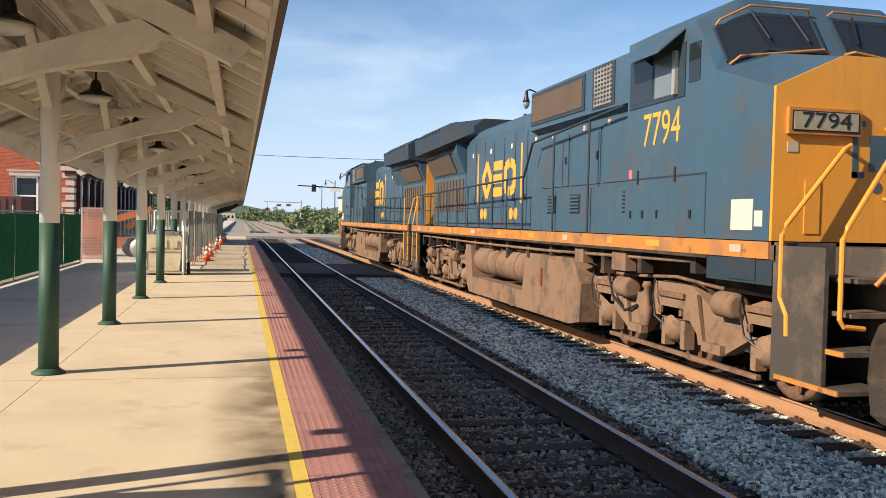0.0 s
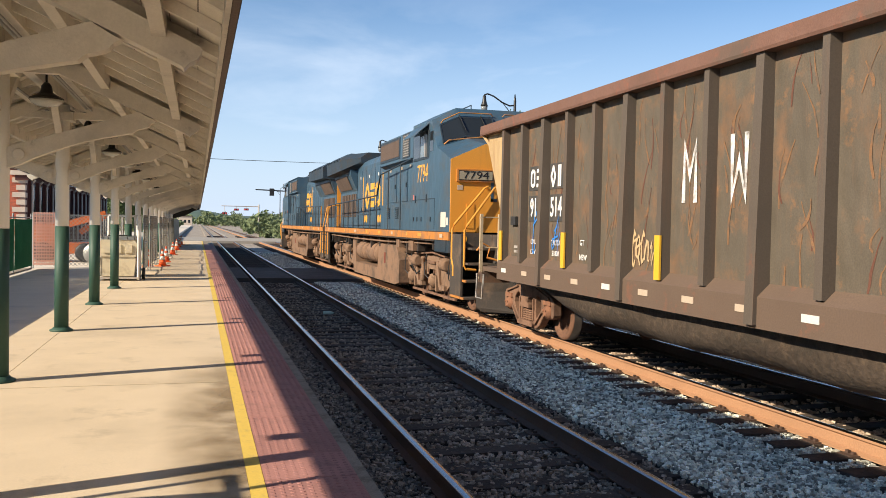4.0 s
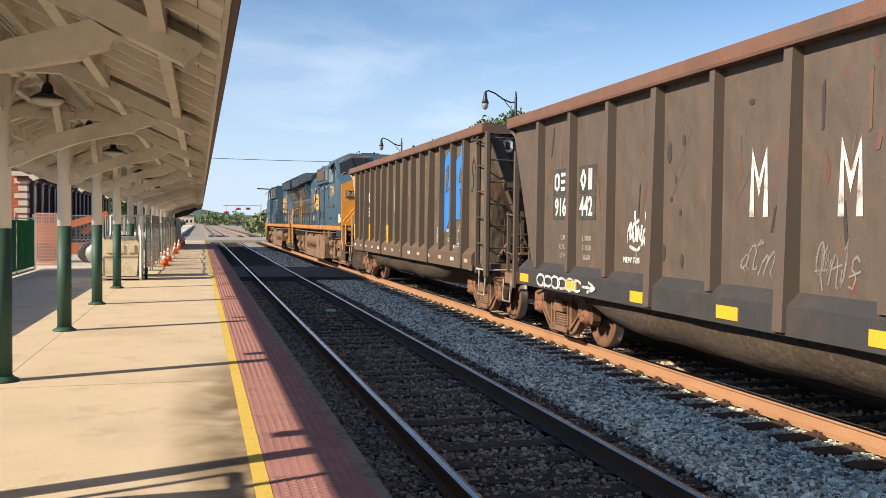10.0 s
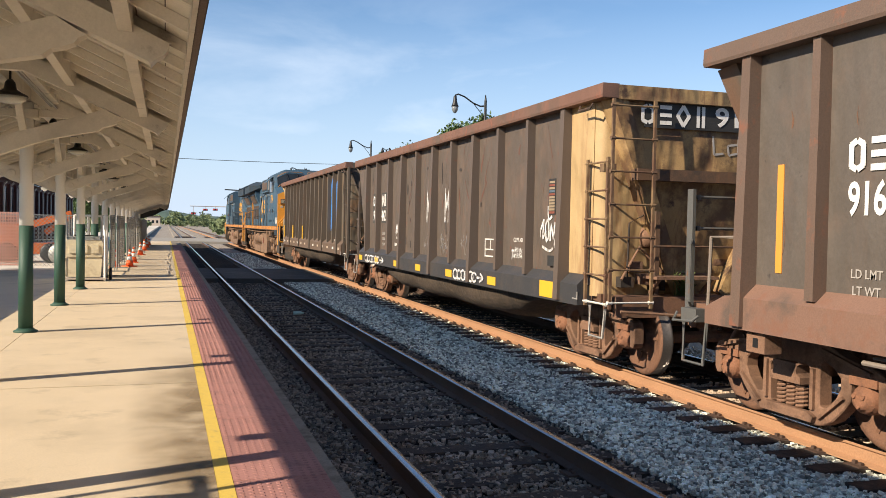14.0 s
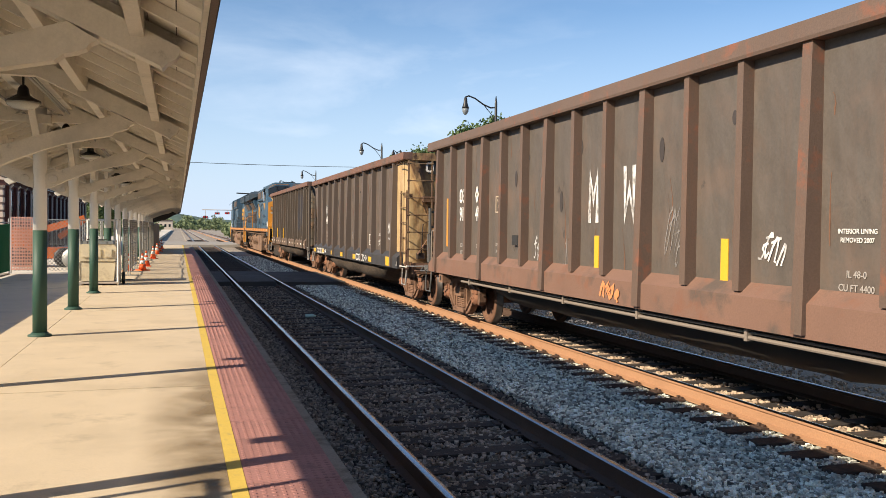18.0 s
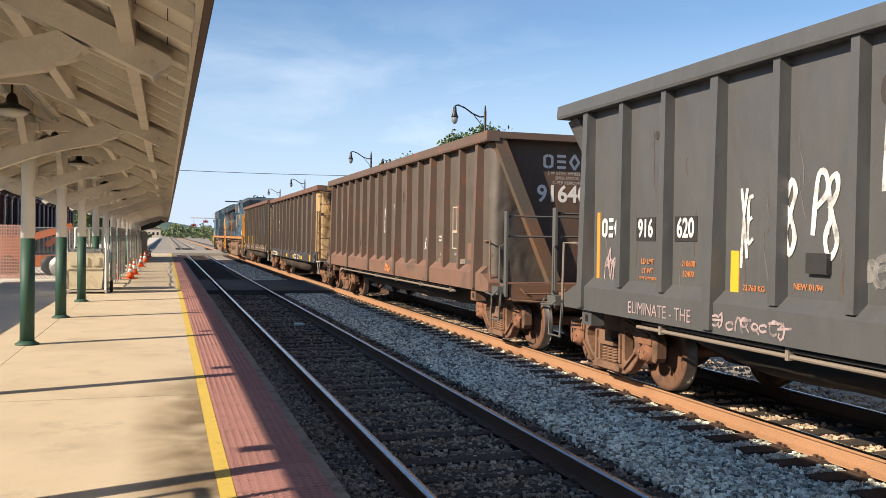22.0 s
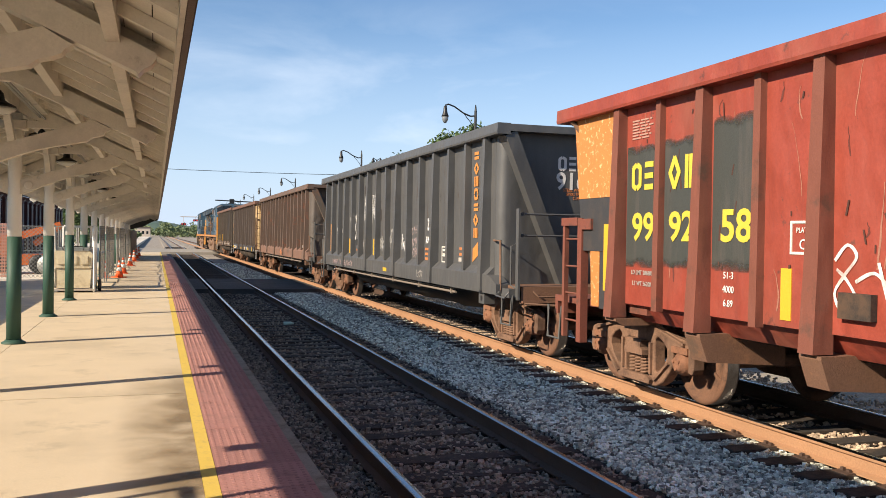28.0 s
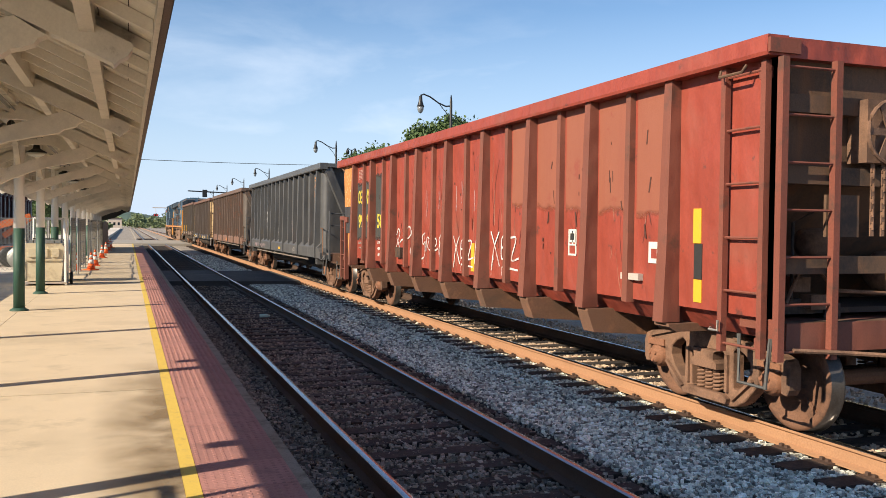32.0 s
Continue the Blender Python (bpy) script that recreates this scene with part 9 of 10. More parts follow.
        sidebox("junction_box", M_DUST, L, s, 1.3, 1.46, -3.7, -3.35, 1.24, 1.46, "", 0.01)
        tubepart("sill_pipe", M_DUST, L, [(s * 1.40, -6.9, 1.42), (s * 1.42, -2, 1.36), (s * 1.42, 3, 1.36), (s * 1.40, 8.5, 1.40)], 0.025)
        for y in (4.3, 4.9, 8.3):
            tubepart("cable_loop", M_BLACK, L, [(s * 1.32, y, 1.46), (s * 1.36, y + 0.15, 1.20), (s * 1.36, y + 0.4, 1.14), (s * 1.32, y + 0.6, 1.42)], 0.022)
    boxpart("underframe", M_DARKSTEEL, L, -0.9, 0.9, -8.6, 9.4, 1.10, 1.5)
    # pilot, plow and end details
    for d in (-1, 1):
        y = d * 9.7
        half_w = 0.85 if d < 0 else 1.42
        boxpart("pilot", M_SMOKE, L, -half_w, half_w, min(y, y - d * 0.12), max(y, y - d * 0.12), 0.55, 1.62, "black end plate", 0.01)
        b = bmesh.new()
        rows = []
        for z, out, half in ((1.08, 0.06, 0.98), (1.0, 0.07, 1.16), (0.84, 0.09, 1.24), (0.55, 0.14, 1.28), (0.24, 0.28, 1.28), (0.16, 0.32, 1.18), (0.13, 0.34, 1.05)):
            rows.append([(-half, y + d * out * 0.4, z), (-half * 0.5, y + d * out, z), (0, y + d * (out + 0.1), z), (half * 0.5, y + d * out, z), (half, y + d * out * 0.4, z)])
        strip(b, rows)
        strip(b, [[(p[0], p[1] - d * 0.04, p[2]) for p in r] for r in rows])
        part("snow_plow", b, M_SMOKE, L, "scraped black steel plow")
        for s in (-1, 1):
            b = bmesh.new()
            lathe(b, [(0, 0.085), (d * 0.012, 0.08), (d * 0.016, 0.04)], (s * 0.60, y + d * 0.092, 1.24), "y", 16)
            part("ditch_light", b, M_LENS, L, "round ditch light")
            b = bmesh.new()
            lathe(b, [(0, 0.14), (d * 0.09, 0.14), (d * 0.092, 0.11)], (s * 0.60, y, 1.24), "y", 16)
            part("light_housing", b, M_SMOKE, L, "round lamp housing")
        coupler(L, y - d * 0.02, d, M_TRUCK)
        tubepart("cut_lever", M_GOLD_DIRTY, L, [(-1.3, y + d * 0.1, 1.35), (-1.2, y + d * 0.16, 1.5), (-1.05, y + d * 0.16, 1.42), (-1.1, y + d * 0.14, 1.22), (-0.3, y + d * 0.3, 1.0)], 0.022)
        for x in (-0.6, -0.48, 0.5, 0.62):
            tubepart("air_hose", M_BLACK, L, [(x, y + d * 0.05, 1.0), (x, y + d * 0.22, 0.8), (x * 0.8, y + d * 0.34, 0.55)], 0.024)
    b = bmesh.new()
    lathe(b, [(0, 0.08), (-0.008, 0.08)], (-1.24, -8.70, 1.56), "y", 8)
    part("step_label", b, M_LETTER_GOLD, L, "gold octagonal step label")
    for y in (-6.0, 6.65):
        loco_truck(L, y)
    TURNED[L.name] = 180 if turned else 0
    return L


locomotive("faded navy and gold diesel locomotive, cab at the rear", 16.2, 0, (1.34, 4.03, 2.42, 3.20), 4.75, "7794")
locomotive("navy and gold lead diesel locomotive, cab leading", 36.3, 1, (-1.9, 1.3, 2.44, 3.40), 3.4, "")


# ---- fences, building and yard behind the columns ----
M_CHAIN = mat("galvanised_wire", (0.36, 0.36, 0.34), 0.5, 0.6, grain=0.1)
M_CONE = mat("orange_cone_plastic", (0.80, 0.13, 0.025), 0.5, grain=0.05)
M_CONEBAND = mat("white_cone_band", (0.8, 0.8, 0.78), 0.4, grain=0.04)
M_BEIGE = mat("beige_plastic", (0.72, 0.64, 0.46), 0.6, spots=(0.52, 0.44, 0.3), grain=0.06)
M_ORANGE = mat("orange_machine_paint", (0.62, 0.15, 0.03), 0.5, spots=(0.35, 0.1, 0.04), grain=0.08)
M_ORANGE_MESH = mat("orange_safety_mesh", (0.66, 0.36, 0.28), 0.8, grain=0.15)
M_STONEWHITE = mat("pale_stone_trim", (0.62, 0.52, 0.42), 0.8, grain=0.08)
# The container's own maroon, also used for the shade-dark side of the station.
M_MAROON = mat("dark_maroon_tone", (0.10, 0.035, 0.03), 0.75, grain=0.15)
M_MORTAR = mat("mortar", (0.32, 0.22, 0.17), 0.95, grain=0.1)


def chain_panel(parent, a, b, z0, z1, step=0.11, wire=0.006, name="wire_mesh"):
    """Diagonal wires of a chain-link panel between two upright lines, in one mesh."""
    a, b = Vector(a), Vector(b)
    run = (b - a).length
    h = z1 - z0
    d = (b - a).normalized()
    bm = bmesh.new()
    k = -int(h / step) - 1
    while k * step < run:
        for s in (1, -1):
            u0, u1 = k * step, k * step + h
            v0, v1 = (0, h) if s > 0 else (h, 0)
            c0, c1 = max(u0, 0), min(u1, run)
            if c1 - c0 > 0.02:
                f0, f1 = (c0 - u0) / h, (c1 - u0) / h
                p = a + d * c0 + Vector((0, 0, z0 + v0 + (v1 - v0) * f0))
                q = a + d * c1 + Vector((0, 0, z0 + v0 + (v1 - v0) * f1))
                bar(bm, p, q, wire * 2, wire * 2)
        k += 1
    return tagged(part(name, bm, M_CHAIN, parent, "diamond wire mesh"), kind="stuff")


def green_fence():
    t = thing("screened_fence", "dark green fabric-screened construction fence on posts", "fence", (0, 0, -0.06))
    ys = [2.0 + 3.1 * k for k in range(11)]
    for k, (y0, y1) in enumerate(zip(ys, ys[1:])):
        b = bmesh.new()
        n = 10
        rows = []
        for i in range(n + 1):
            y = y0 + 0.03 + (y1 - y0 - 0.06) * i / n
            bow = 0.05 * math.sin(math.pi * i / n) + 0.015 * math.sin(i * 2.1 + k)
            rows.append([(-5.52 + bow * (1 - abs(2 * j / 4 - 1)), y, 0.08 + 1.62 * j / 4 - 0.03 * math.sin(math.pi * i / n) * (j == 4)) for j in range(5)])
        strip(b, rows)
        strip(b, [[(x - 0.008, y, z) for x, y, z in r] for r in rows])
        part("screen", b, M_FENCE_GREEN, t, "green woven privacy screen")
    for y in ys:
        tubepart("fence_post", M_CHAIN, t, [(-5.56, y, -0.05), (-5.56, y, 1.88)], 0.03)
    tubepart("top_rail", M_CHAIN, t, [(-5.56, ys[0], 1.74), (-5.56, ys[-1], 1.74)], 0.02)
    # cross fence with orange mesh and bare chain link
    t = thing("chain_link_fence", "grey chain-link fence with a panel of orange mesh", "fence", (0, 0, -0.06))
    xs = [-5.6, -4.55, -3.5, -2.6]
    for x in xs:
        tubepart("fence_post", M_CHAIN, t, [(x, 33.6, -0.05), (x, 33.6, 1.92)], 0.028)
    tubepart("top_rail", M_CHAIN, t, [(xs[0], 33.6, 1.86), (xs[-1], 33.6, 1.86)], 0.018)
    tubepart("mid_rail", M_CHAIN, t, [(xs[0], 33.6, 1.0), (xs[-1], 33.6, 1.0)], 0.015)
    for x0, x1 in zip(xs, xs[1:]):
        chain_panel(t, (x0, 33.6, 0), (x1, 33.6, 0), 0.05, 1.85, 0.14, 0.007)
    b = bmesh.new()
    for k in range(17):
        z = 0.08 + k * 0.113
        box(b, -5.58, -4.6, 33.52, 33.53, z, z + 0.05)
    for k in range(12):
        x = -5.58 + k * 0.085
        box(b, x, x + 0.035, 33.516, 33.526, 0.08, 1.95)
    part("orange_mesh", b, M_ORANGE_MESH, t, "torn orange plastic safety mesh")


def site_panels():
    """Loose tubular fence panels along the platform, with cones at their feet."""
    src = None
    ys = [27.6 + 2.45 * k for k in range(15)]
    for k, y in enumerate(ys):
        if src is None:
            t = thing("temporary_fence", "temporary galvanised tube fence with wire mesh", "fence", (-1.55, y, 0), "temporary fences")
            tubepart("panel_tube", M_CHAIN, t, [(0, 0.05, 0.02), (0, 0.05, 1.72), (0, 0.12, 1.8), (0, 2.28, 1.8), (0, 2.35, 1.72), (0, 2.35, 0.02)], 0.022, 8, "bent tube outline")
            tubepart("panel_bar", M_CHAIN, t, [(0, 0.05, 0.2), (0, 2.35, 0.2)], 0.016)
            tubepart("panel_bar", M_CHAIN, t, [(0, 0.05, 1.0), (0, 2.35, 1.0)], 0.016)
            chain_panel(t, (0, 0.06, 0), (0, 2.34, 0), 0.2, 1.78, 0.14, 0.005)
            for yy in (0.05, 2.35):
                boxpart("foot", M_CHAIN, t, -0.3, 0.3, yy - 0.04, yy + 0.04, 0.0, 0.03)
            src = t
        else:
            copy_thing(src, pose(-1.55 + 0.012 * k + 0.05 * math.sin(k * 1.7), y, 0, 0, 0, 1.5 * math.sin(k * 2.3)))
    t = thing("fence_screen", "black fabric screen on the far fence panels", "fence screen", (-1.30, 52, 0))
    b = bmesh.new()
    strip(b, [[(0.04 * math.sin(i * 1.3), i * 0.9, z) for z in (0.1, 0.9, 1.75)] for i in range(16)])
    part("fabric", b, M_BLACK, t)
    src = None
    for x, y, r in ((-1.69, 32.9, 10), (-1.22, 33.4, 40), (-1.2, 36.7, 0), (-1.16, 45.0, 70), (-1.14, 52.0, 20), (-1.12, 58.0, 5), (-1.1, 64.0, 50)):
        if src is None:
            t = thing("traffic_cone", "orange traffic cone with white bands on the platform", "traffic cone", (x, y, 0), "traffic cones")
            b = bmesh.new()
            box(b, -0.19, 0.19, -0.19, 0.19, 0.0, 0.035)
            part("base", b, M_CONE, t, "square orange base", 0.01)
            prof = [(0.03, 0.14), (0.25, 0.105), (0.251, 0.106), (0.40, 0.082), (0.401, 0.081), (0.48, 0.068), (0.481, 0.069), (0.58, 0.053), (0.581, 0.052), (0.70, 0.03)]
            for i, (a, c, m, nm) in enumerate(((0.03, 0.26, M_CONE, "cone_body"), (0.26, 0.42, M_CONEBAND, "white_band"), (0.42, 0.49, M_CONE, "cone_body"), (0.49, 0.60, M_CONEBAND, "white_band"), (0.60, 0.70, M_CONE, "cone_body"))):
                b = bmesh.new()
                rr = lambda z: 0.145 - z * 0.165
                lathe(b, [(a * 0.9, rr(a)), (c * 0.9, rr(c))], (0, 0, 0), "z", 18)
                part(nm, b, m, t)
            src = t
        else:
            copy_thing(src, pose(x, y, 0, 0, 0, r))


def tool_cart():
    t = thing("utility_cart", "beige plastic site cart in a white tube cradle", "cart", (-2.08, 25.6, 0))
    b = bmesh.new()
    prism(b, [(-0.42, 0.12), (0.42, 0.12), (0.46, 0.62), (0.40, 0.66), (-0.40, 0.66), (-0.46, 0.62)], -0.35, 0.35, "y")
    part("lower_body", b, M_BEIGE, t, "ribbed beige lower body", 0.03)
    b = bmesh.new()
    prism(b, [(-0.46, 0.66), (0.46, 0.66), (0.49, 1.02), (0.42, 1.12), (-0.42, 1.12), (-0.49, 1.02)], -0.38, 0.38, "y")
    part("upper_body", b, M_BEIGE, t, "beige upper body with moulded panels", 0.03)
    for x in (-0.28, 0.0, 0.28):
        boxpart("moulded_panel", M_BEIGE, t, x - 0.09, x + 0.09, -0.41, -0.37, 0.76, 0.98, "", 0.015)
    boxpart("lid", mat("grey_lid", (0.25, 0.27, 0.28), 0.5, grain=0.1), t, -0.40, 0.40, -0.34, 0.34, 1.12, 1.20, "grey lid", 0.03)
    tubepart("handle", M_BLACK, t, [(-0.25, -0.36, 1.14), (-0.25, -0.44, 1.24), (0.25, -0.44, 1.24), (0.25, -0.36, 1.14)], 0.014)
    for s in (-1, 1):
        for y in (-0.36, 0.36):
            tubepart("upright", M_WHITE, t, [(s * 0.53, y, 0.02), (s * 0.53, y, 1.78)], 0.032, 8, "white upright tube")
        tubepart("top_tube", M_WHITE, t, [(s * 0.53, -0.36, 1.78), (s * 0.53, 0.36, 1.78)], 0.03)
        b = bmesh.new()
        lathe(b, [(-0.04, 0.06), (-0.04, 0.15), (-0.03, 0.17), (0.03, 0.17), (0.04, 0.15), (0.04, 0.06)], (s * 0.64, 0.2, 0.17), "x", 18)
        part("wheel", b, M_BLACK, t, "black rubber wheel")
    boxpart("base_frame", M_PALEBOX, t, -0.56, 0.56, -0.4, 0.4, 0.05, 0.10, "", 0.01)
    tagged(t, group="utility carts")
    copy_thing(t, pose(-2.1, 27.3, 0, 0, 0, 90))
    copy_thing(t, pose(-2.24, 4.5, 0))


def lift_machine():
    t = thing("site_machine", "orange boom lift parked behind the fence", "construction machine", (-5.2, 39.0, -0.1))
    boxpart("chassis", M_ORANGE, t, -1.1, 1.1, -0.7, 0.7, 0.35, 0.8, "orange chassis", 0.06)
    boxpart("counterweight", M_ORANGE, t, -1.2, -0.35, -0.6, 0.6, 0.85, 1.55, "orange counterweight housing", 0.08)
    for x, y in ((-0.8, -0.75), (0.8, -0.75), (-0.8, 0.75), (0.8, 0.75)):
        b = bmesh.new()
        lathe(b, [(-0.14, 0.2), (-0.14, 0.36), (-0.1, 0.4), (0.1, 0.4), (0.14, 0.36), (0.14, 0.2)], (x, y, 0.4), "y", 20)
        part("wheel", b, M_BLACK, t, "black tyre")
    barpart("boom", M_ORANGE, t, (-0.6, 0, 1.35), (1.5, 0, 2.0), 0.28, 0.28, "orange boom")
    barpart("boom_arm", M_ORANGE, t, (1.5, 0.1, 1.95), (0.5, 0.1, 1.2), 0.2, 0.22)
    for x in (1.45, 2.15):
        for y in (-0.45, 0.45):
            tubepart("basket_post", M_CHAIN, t, [(x, y, 0.95), (x, y, 1.95)], 0.025)
    for z in (0.98, 1.45, 1.93):
        tubepart("basket_rail", M_CHAIN, t, [(1.45, -0.45, z), (2.15, -0.45, z), (2.15, 0.45, z), (1.45, 0.45, z), (1.45, -0.45, z)], 0.02)
    t = thing("cable_reel", "grey drum lying behind the fence", "drum", (-3.9, 37.0, -0.1))
    b = bmesh.new()
    lathe(b, [(-0.3, 0.15), (-0.3, 0.42), (-0.26, 0.42), (-0.25, 0.25), (0.25, 0.25), (0.26, 0.42), (0.3, 0.42), (0.3, 0.15)], (0, 0, 0.42), "y", 20)
    part("drum", b, M_CHAIN, t)


def brick_building():
    """Gabled brick front facing the platform's near end; the side under its own awning has its shade in the colour."""
    t = thing("station_building", "red brick station building with pale stone corner blocks", "building", (0, 0, -0.1))
    xc, xl, y0, y1, eave, ridge_x, ridge = -9.1, -25.0, 52.0, 97.0, 4.25, -17.05, 7.5
    wx0, wx1, wz0, wz1 = -12.15, -10.95, 1.55, 3.75
    top = lambda x: eave + (ridge - eave) * (1 - abs(x - ridge_x) / (xc - ridge_x))
    for pts in ([(wx1, 0), (xc, 0), (xc, eave), (wx1, top(wx1))], [(wx0, 0), (wx1, 0), (wx1, wz0), (wx0, wz0)],
                [(wx0, wz1), (wx1, wz1), (wx1, top(wx1)), (wx0, top(wx0))], [(xl, 0), (wx0, 0), (wx0, top(wx0)), (ridge_x, ridge), (xl, eave)]):
        b = bmesh.new()
        prism(b, pts, y0, y0 + 0.35, "y")
        part("wall", b, M_MORTAR, t)
    rnd = random.Random(5)
    bm = bmesh.new()
    z, row = 0.9, 0
    while z < 6.2:
        x = xc - 0.22 - (0.105 if row % 2 else 0)
        while x > -15.6:
            if not (wx0 - 0.04 < x and x - 0.2 < wx1 + 0.04 and wz0 - 0.16 < z < wz1 + 0.3) and z + 0.07 < top(x):
                box(bm, x - 0.2, x, y0 - 0.012 - rnd.uniform(0, 0.004), y0, z, z + 0.062)
            x -= 0.211
        z += 0.0745
        row += 1
    tagged(part("brickwork", bm, M_BRICK, t, "courses of red brick"), kind="stuff")
    b = bmesh.new()
    prism(b, [(xl, 0), (-15.6, 0), (-15.6, top(-15.6)), (ridge_x, ridge), (xl, eave)], y0 - 0.012, y0 - 0.001, "y")
    part("plain_brickwork", b, M_BRICK, t)
    for k in range(10):
        w = 0.62 if k % 2 else 0.42
        z = 0.1 + k * 0.40
        boxpart("quoin", M_STONEWHITE, t, xc - w, xc + 0.03, y0 - 0.05, y0 + w, z, z + 0.27, "pale stone quoin", 0.02)
    boxpart("window_reveal", M_BLACK, t, wx0, wx1, y0 + 0.2, y0 + 0.24, wz0, wz1)
    f = boxpart("window_frame", M_WHITE, t, wx0, wx0 + 0.1, y0 + 0.08, y0 + 0.16, wz0, wz1, "white sash window frame")
    boxpart("window_frame", M_WHITE, t, wx1 - 0.1, wx1, y0 + 0.08, y0 + 0.16, wz0, wz1)
    boxpart("window_frame", M_WHITE, t, wx0 + 0.1, wx1 - 0.1, y0 + 0.08, y0 + 0.16, wz1 - 0.12, wz1)
    boxpart("meeting_rail", M_WHITE, t, wx0 + 0.1, wx1 - 0.1, y0 + 0.08, y0 + 0.15, 2.62, 2.70)
    for z0, z1 in ((wz0, 2.62), (2.70, wz1 - 0.12)):
        b = bmesh.new()
        strip(b, [[(wx0 + 0.1 + i * 0.05, y0 + 0.15 + 0.02 * (i % 2), z) for z in (z0, z1)] for i in range(21)])
        part("curtain", b, mat("grey_curtain", (0.36, 0.38, 0.37), 0.8, grain=0.1), t, "pleated grey curtain")
        boxpart("pane", M_GLASS, f, wx0 + 0.1, wx1 - 0.1, y0 + 0.11, y0 + 0.118, z0, z1)
    boxpart("lintel", M_STONEWHITE, t, wx0 - 0.25, wx1 + 0.25, y0 - 0.12, y0 + 0.02, wz1, wz1 + 0.26, "pale stone lintel", 0.02)
    boxpart("lintel_cap", M_STONEWHITE, t, wx0 - 0.33, wx1 + 0.33, y0 - 0.18, y0 + 0.0, wz1 + 0.26, wz1 + 0.33, "", 0.01)
    boxpart("window_sill", M_STONEWHITE, t, wx0 - 0.15, wx1 + 0.15, y0 - 0.12, y0 + 0.06, wz0 - 0.14, wz0, "", 0.02)
    boxpart("eave_return", M_STONEWHITE, t, xc - 0.7, xc + 0.35, y0 - 0.3, y0 + 0.3, eave - 0.14, eave + 0.1, "pale eave return", 0.02)
    boxpart("eave_bracket", M_MAROON, t, xc - 0.45, xc + 0.2, y0 - 0.2, y0 - 0.05, eave - 0.42, eave - 0.14, "dark bracket", 0.02)
    for xa, xb in ((xc + 0.45, ridge_x), (xl - 0.45, ridge_x)):
        b = bmesh.new()
        za = top(xc) - 0.18
        prism(b, [(xa, za + 0.02), (xb, ridge + 0.02), (xb, ridge + 0.2), (xa, za + 0.2)], y0 - 0.35, y1, "y")
        part("roof", b, M_ROOF, t, "dark shingled roof slope")
    # side wall with bays, brackets and pipes, its shade put into the dark colour
    boxpart("side_wall", M_MAROON, t, xc - 0.4, xc, y0 + 0.36, y1, 0, eave - 0.05, "side wall in dark maroon, its shade put into the colour")
    boxpart("rear_wall", M_MAROON, t, xl, xc - 0.4, y1 - 0.4, y1, 0, eave)
    for k in range(18):
        y = y0 + 1.2 + k * 2.4
        boxpart("pilaster", M_MAROON, t, xc, xc + 0.16, y - 0.2, y + 0.2, 0, eave - 0.4, "", 0.02)
        wn = boxpart("window", M_BLACK, t, xc - 0.05, xc + 0.03, y + 0.5, y + 1.9, 0.9, 3.7, "tall dark window")
        boxpart("pane", M_GLASS, wn, xc + 0.031, xc + 0.037, y + 0.58, y + 1.82, 1.0, 3.6)
        tubepart("downpipe", M_PALEBOX, t, [(xc + 0.24, y - 0.3, 0.1), (xc + 0.24, y - 0.3, 3.6), (xc + 0.28, y - 0.3, 3.78), (xc + 0.4, y - 0.3, 3.9)], 0.055, 8)
    t = thing("site_container", "dark maroon storage container behind the screened fence", "container", (-12.6, 45.6, -0.1))
    boxpart("body", M_MAROON, t, -2.4, 2.3, 0, 2.4, 0.1, 2.5, "", 0.02)
    for k in range(14):
        boxpart("rib", M_MAROON, t, -2.3 + k * 0.34, -2.16 + k * 0.34, -0.035, 0.0, 0.2, 2.4)
    for x in (-2.3, 2.0):
        boxpart("skid", M_BLACK, t, x, x + 0.2, 0.1, 2.3, 0.0, 0.1)


green_fence()
site_panels()
tool_cart()
lift_machine()
brick_building()


# ---- beyond the tracks ----
M_LEAF = mat("summer_leaves", (0.075, 0.125, 0.036), 0.7, second=(0.10, 0.145, 0.042), second_scale=1.5, grain=0.3, grain_scale=8)
# Paler than the near leaves: distance haze is put into this colour.
M_LEAF_FAR = mat("haze_tinted_far_leaves", (0.18, 0.23, 0.11), 0.9, second=(0.22, 0.26, 0.14), second_scale=0.2, grain=0.2, grain_scale=2)
M_BARK = mat("grey_bark", (0.10, 0.08, 0.06), 0.9, grain=0.3, bump=0.5)


def leaf_cloud(n, spread, centre, size, seed, lumps=9):
    """Leaf quads gathered in lumps, as vertices and faces."""
    rs = np.random.RandomState(seed)
    hub = rs.normal(0, 1, (lumps, 3))
    hub /= np.maximum(np.linalg.norm(hub, axis=1, keepdims=True), 0.6)
    hub *= rs.uniform(0.45, 0.86, (lumps, 1))
    pick = rs.randint(0, lumps, n)
    c = hub[pick] + rs.normal(0, 0.12, (n, 3))
    c = c * np.array(spread) + np.array(centre)
    a, b = rs.normal(0, 1, (n, 3)), rs.normal(0, 1, (n, 3))
    a /= np.linalg.norm(a, axis=1, keepdims=True)
    b -= a * (a * b).sum(1, keepdims=True)
    b /= np.linalg.norm(b, axis=1, keepdims=True)
    s = rs.uniform(0.6, 1.3, (n, 1)) * size
    v = np.stack([c - a * s, c + b * s * 0.55, c + a * s, c - b * s * 0.55], 1).reshape(-1, 3)
    return v, np.arange(4 * n).reshape(-1, 4)


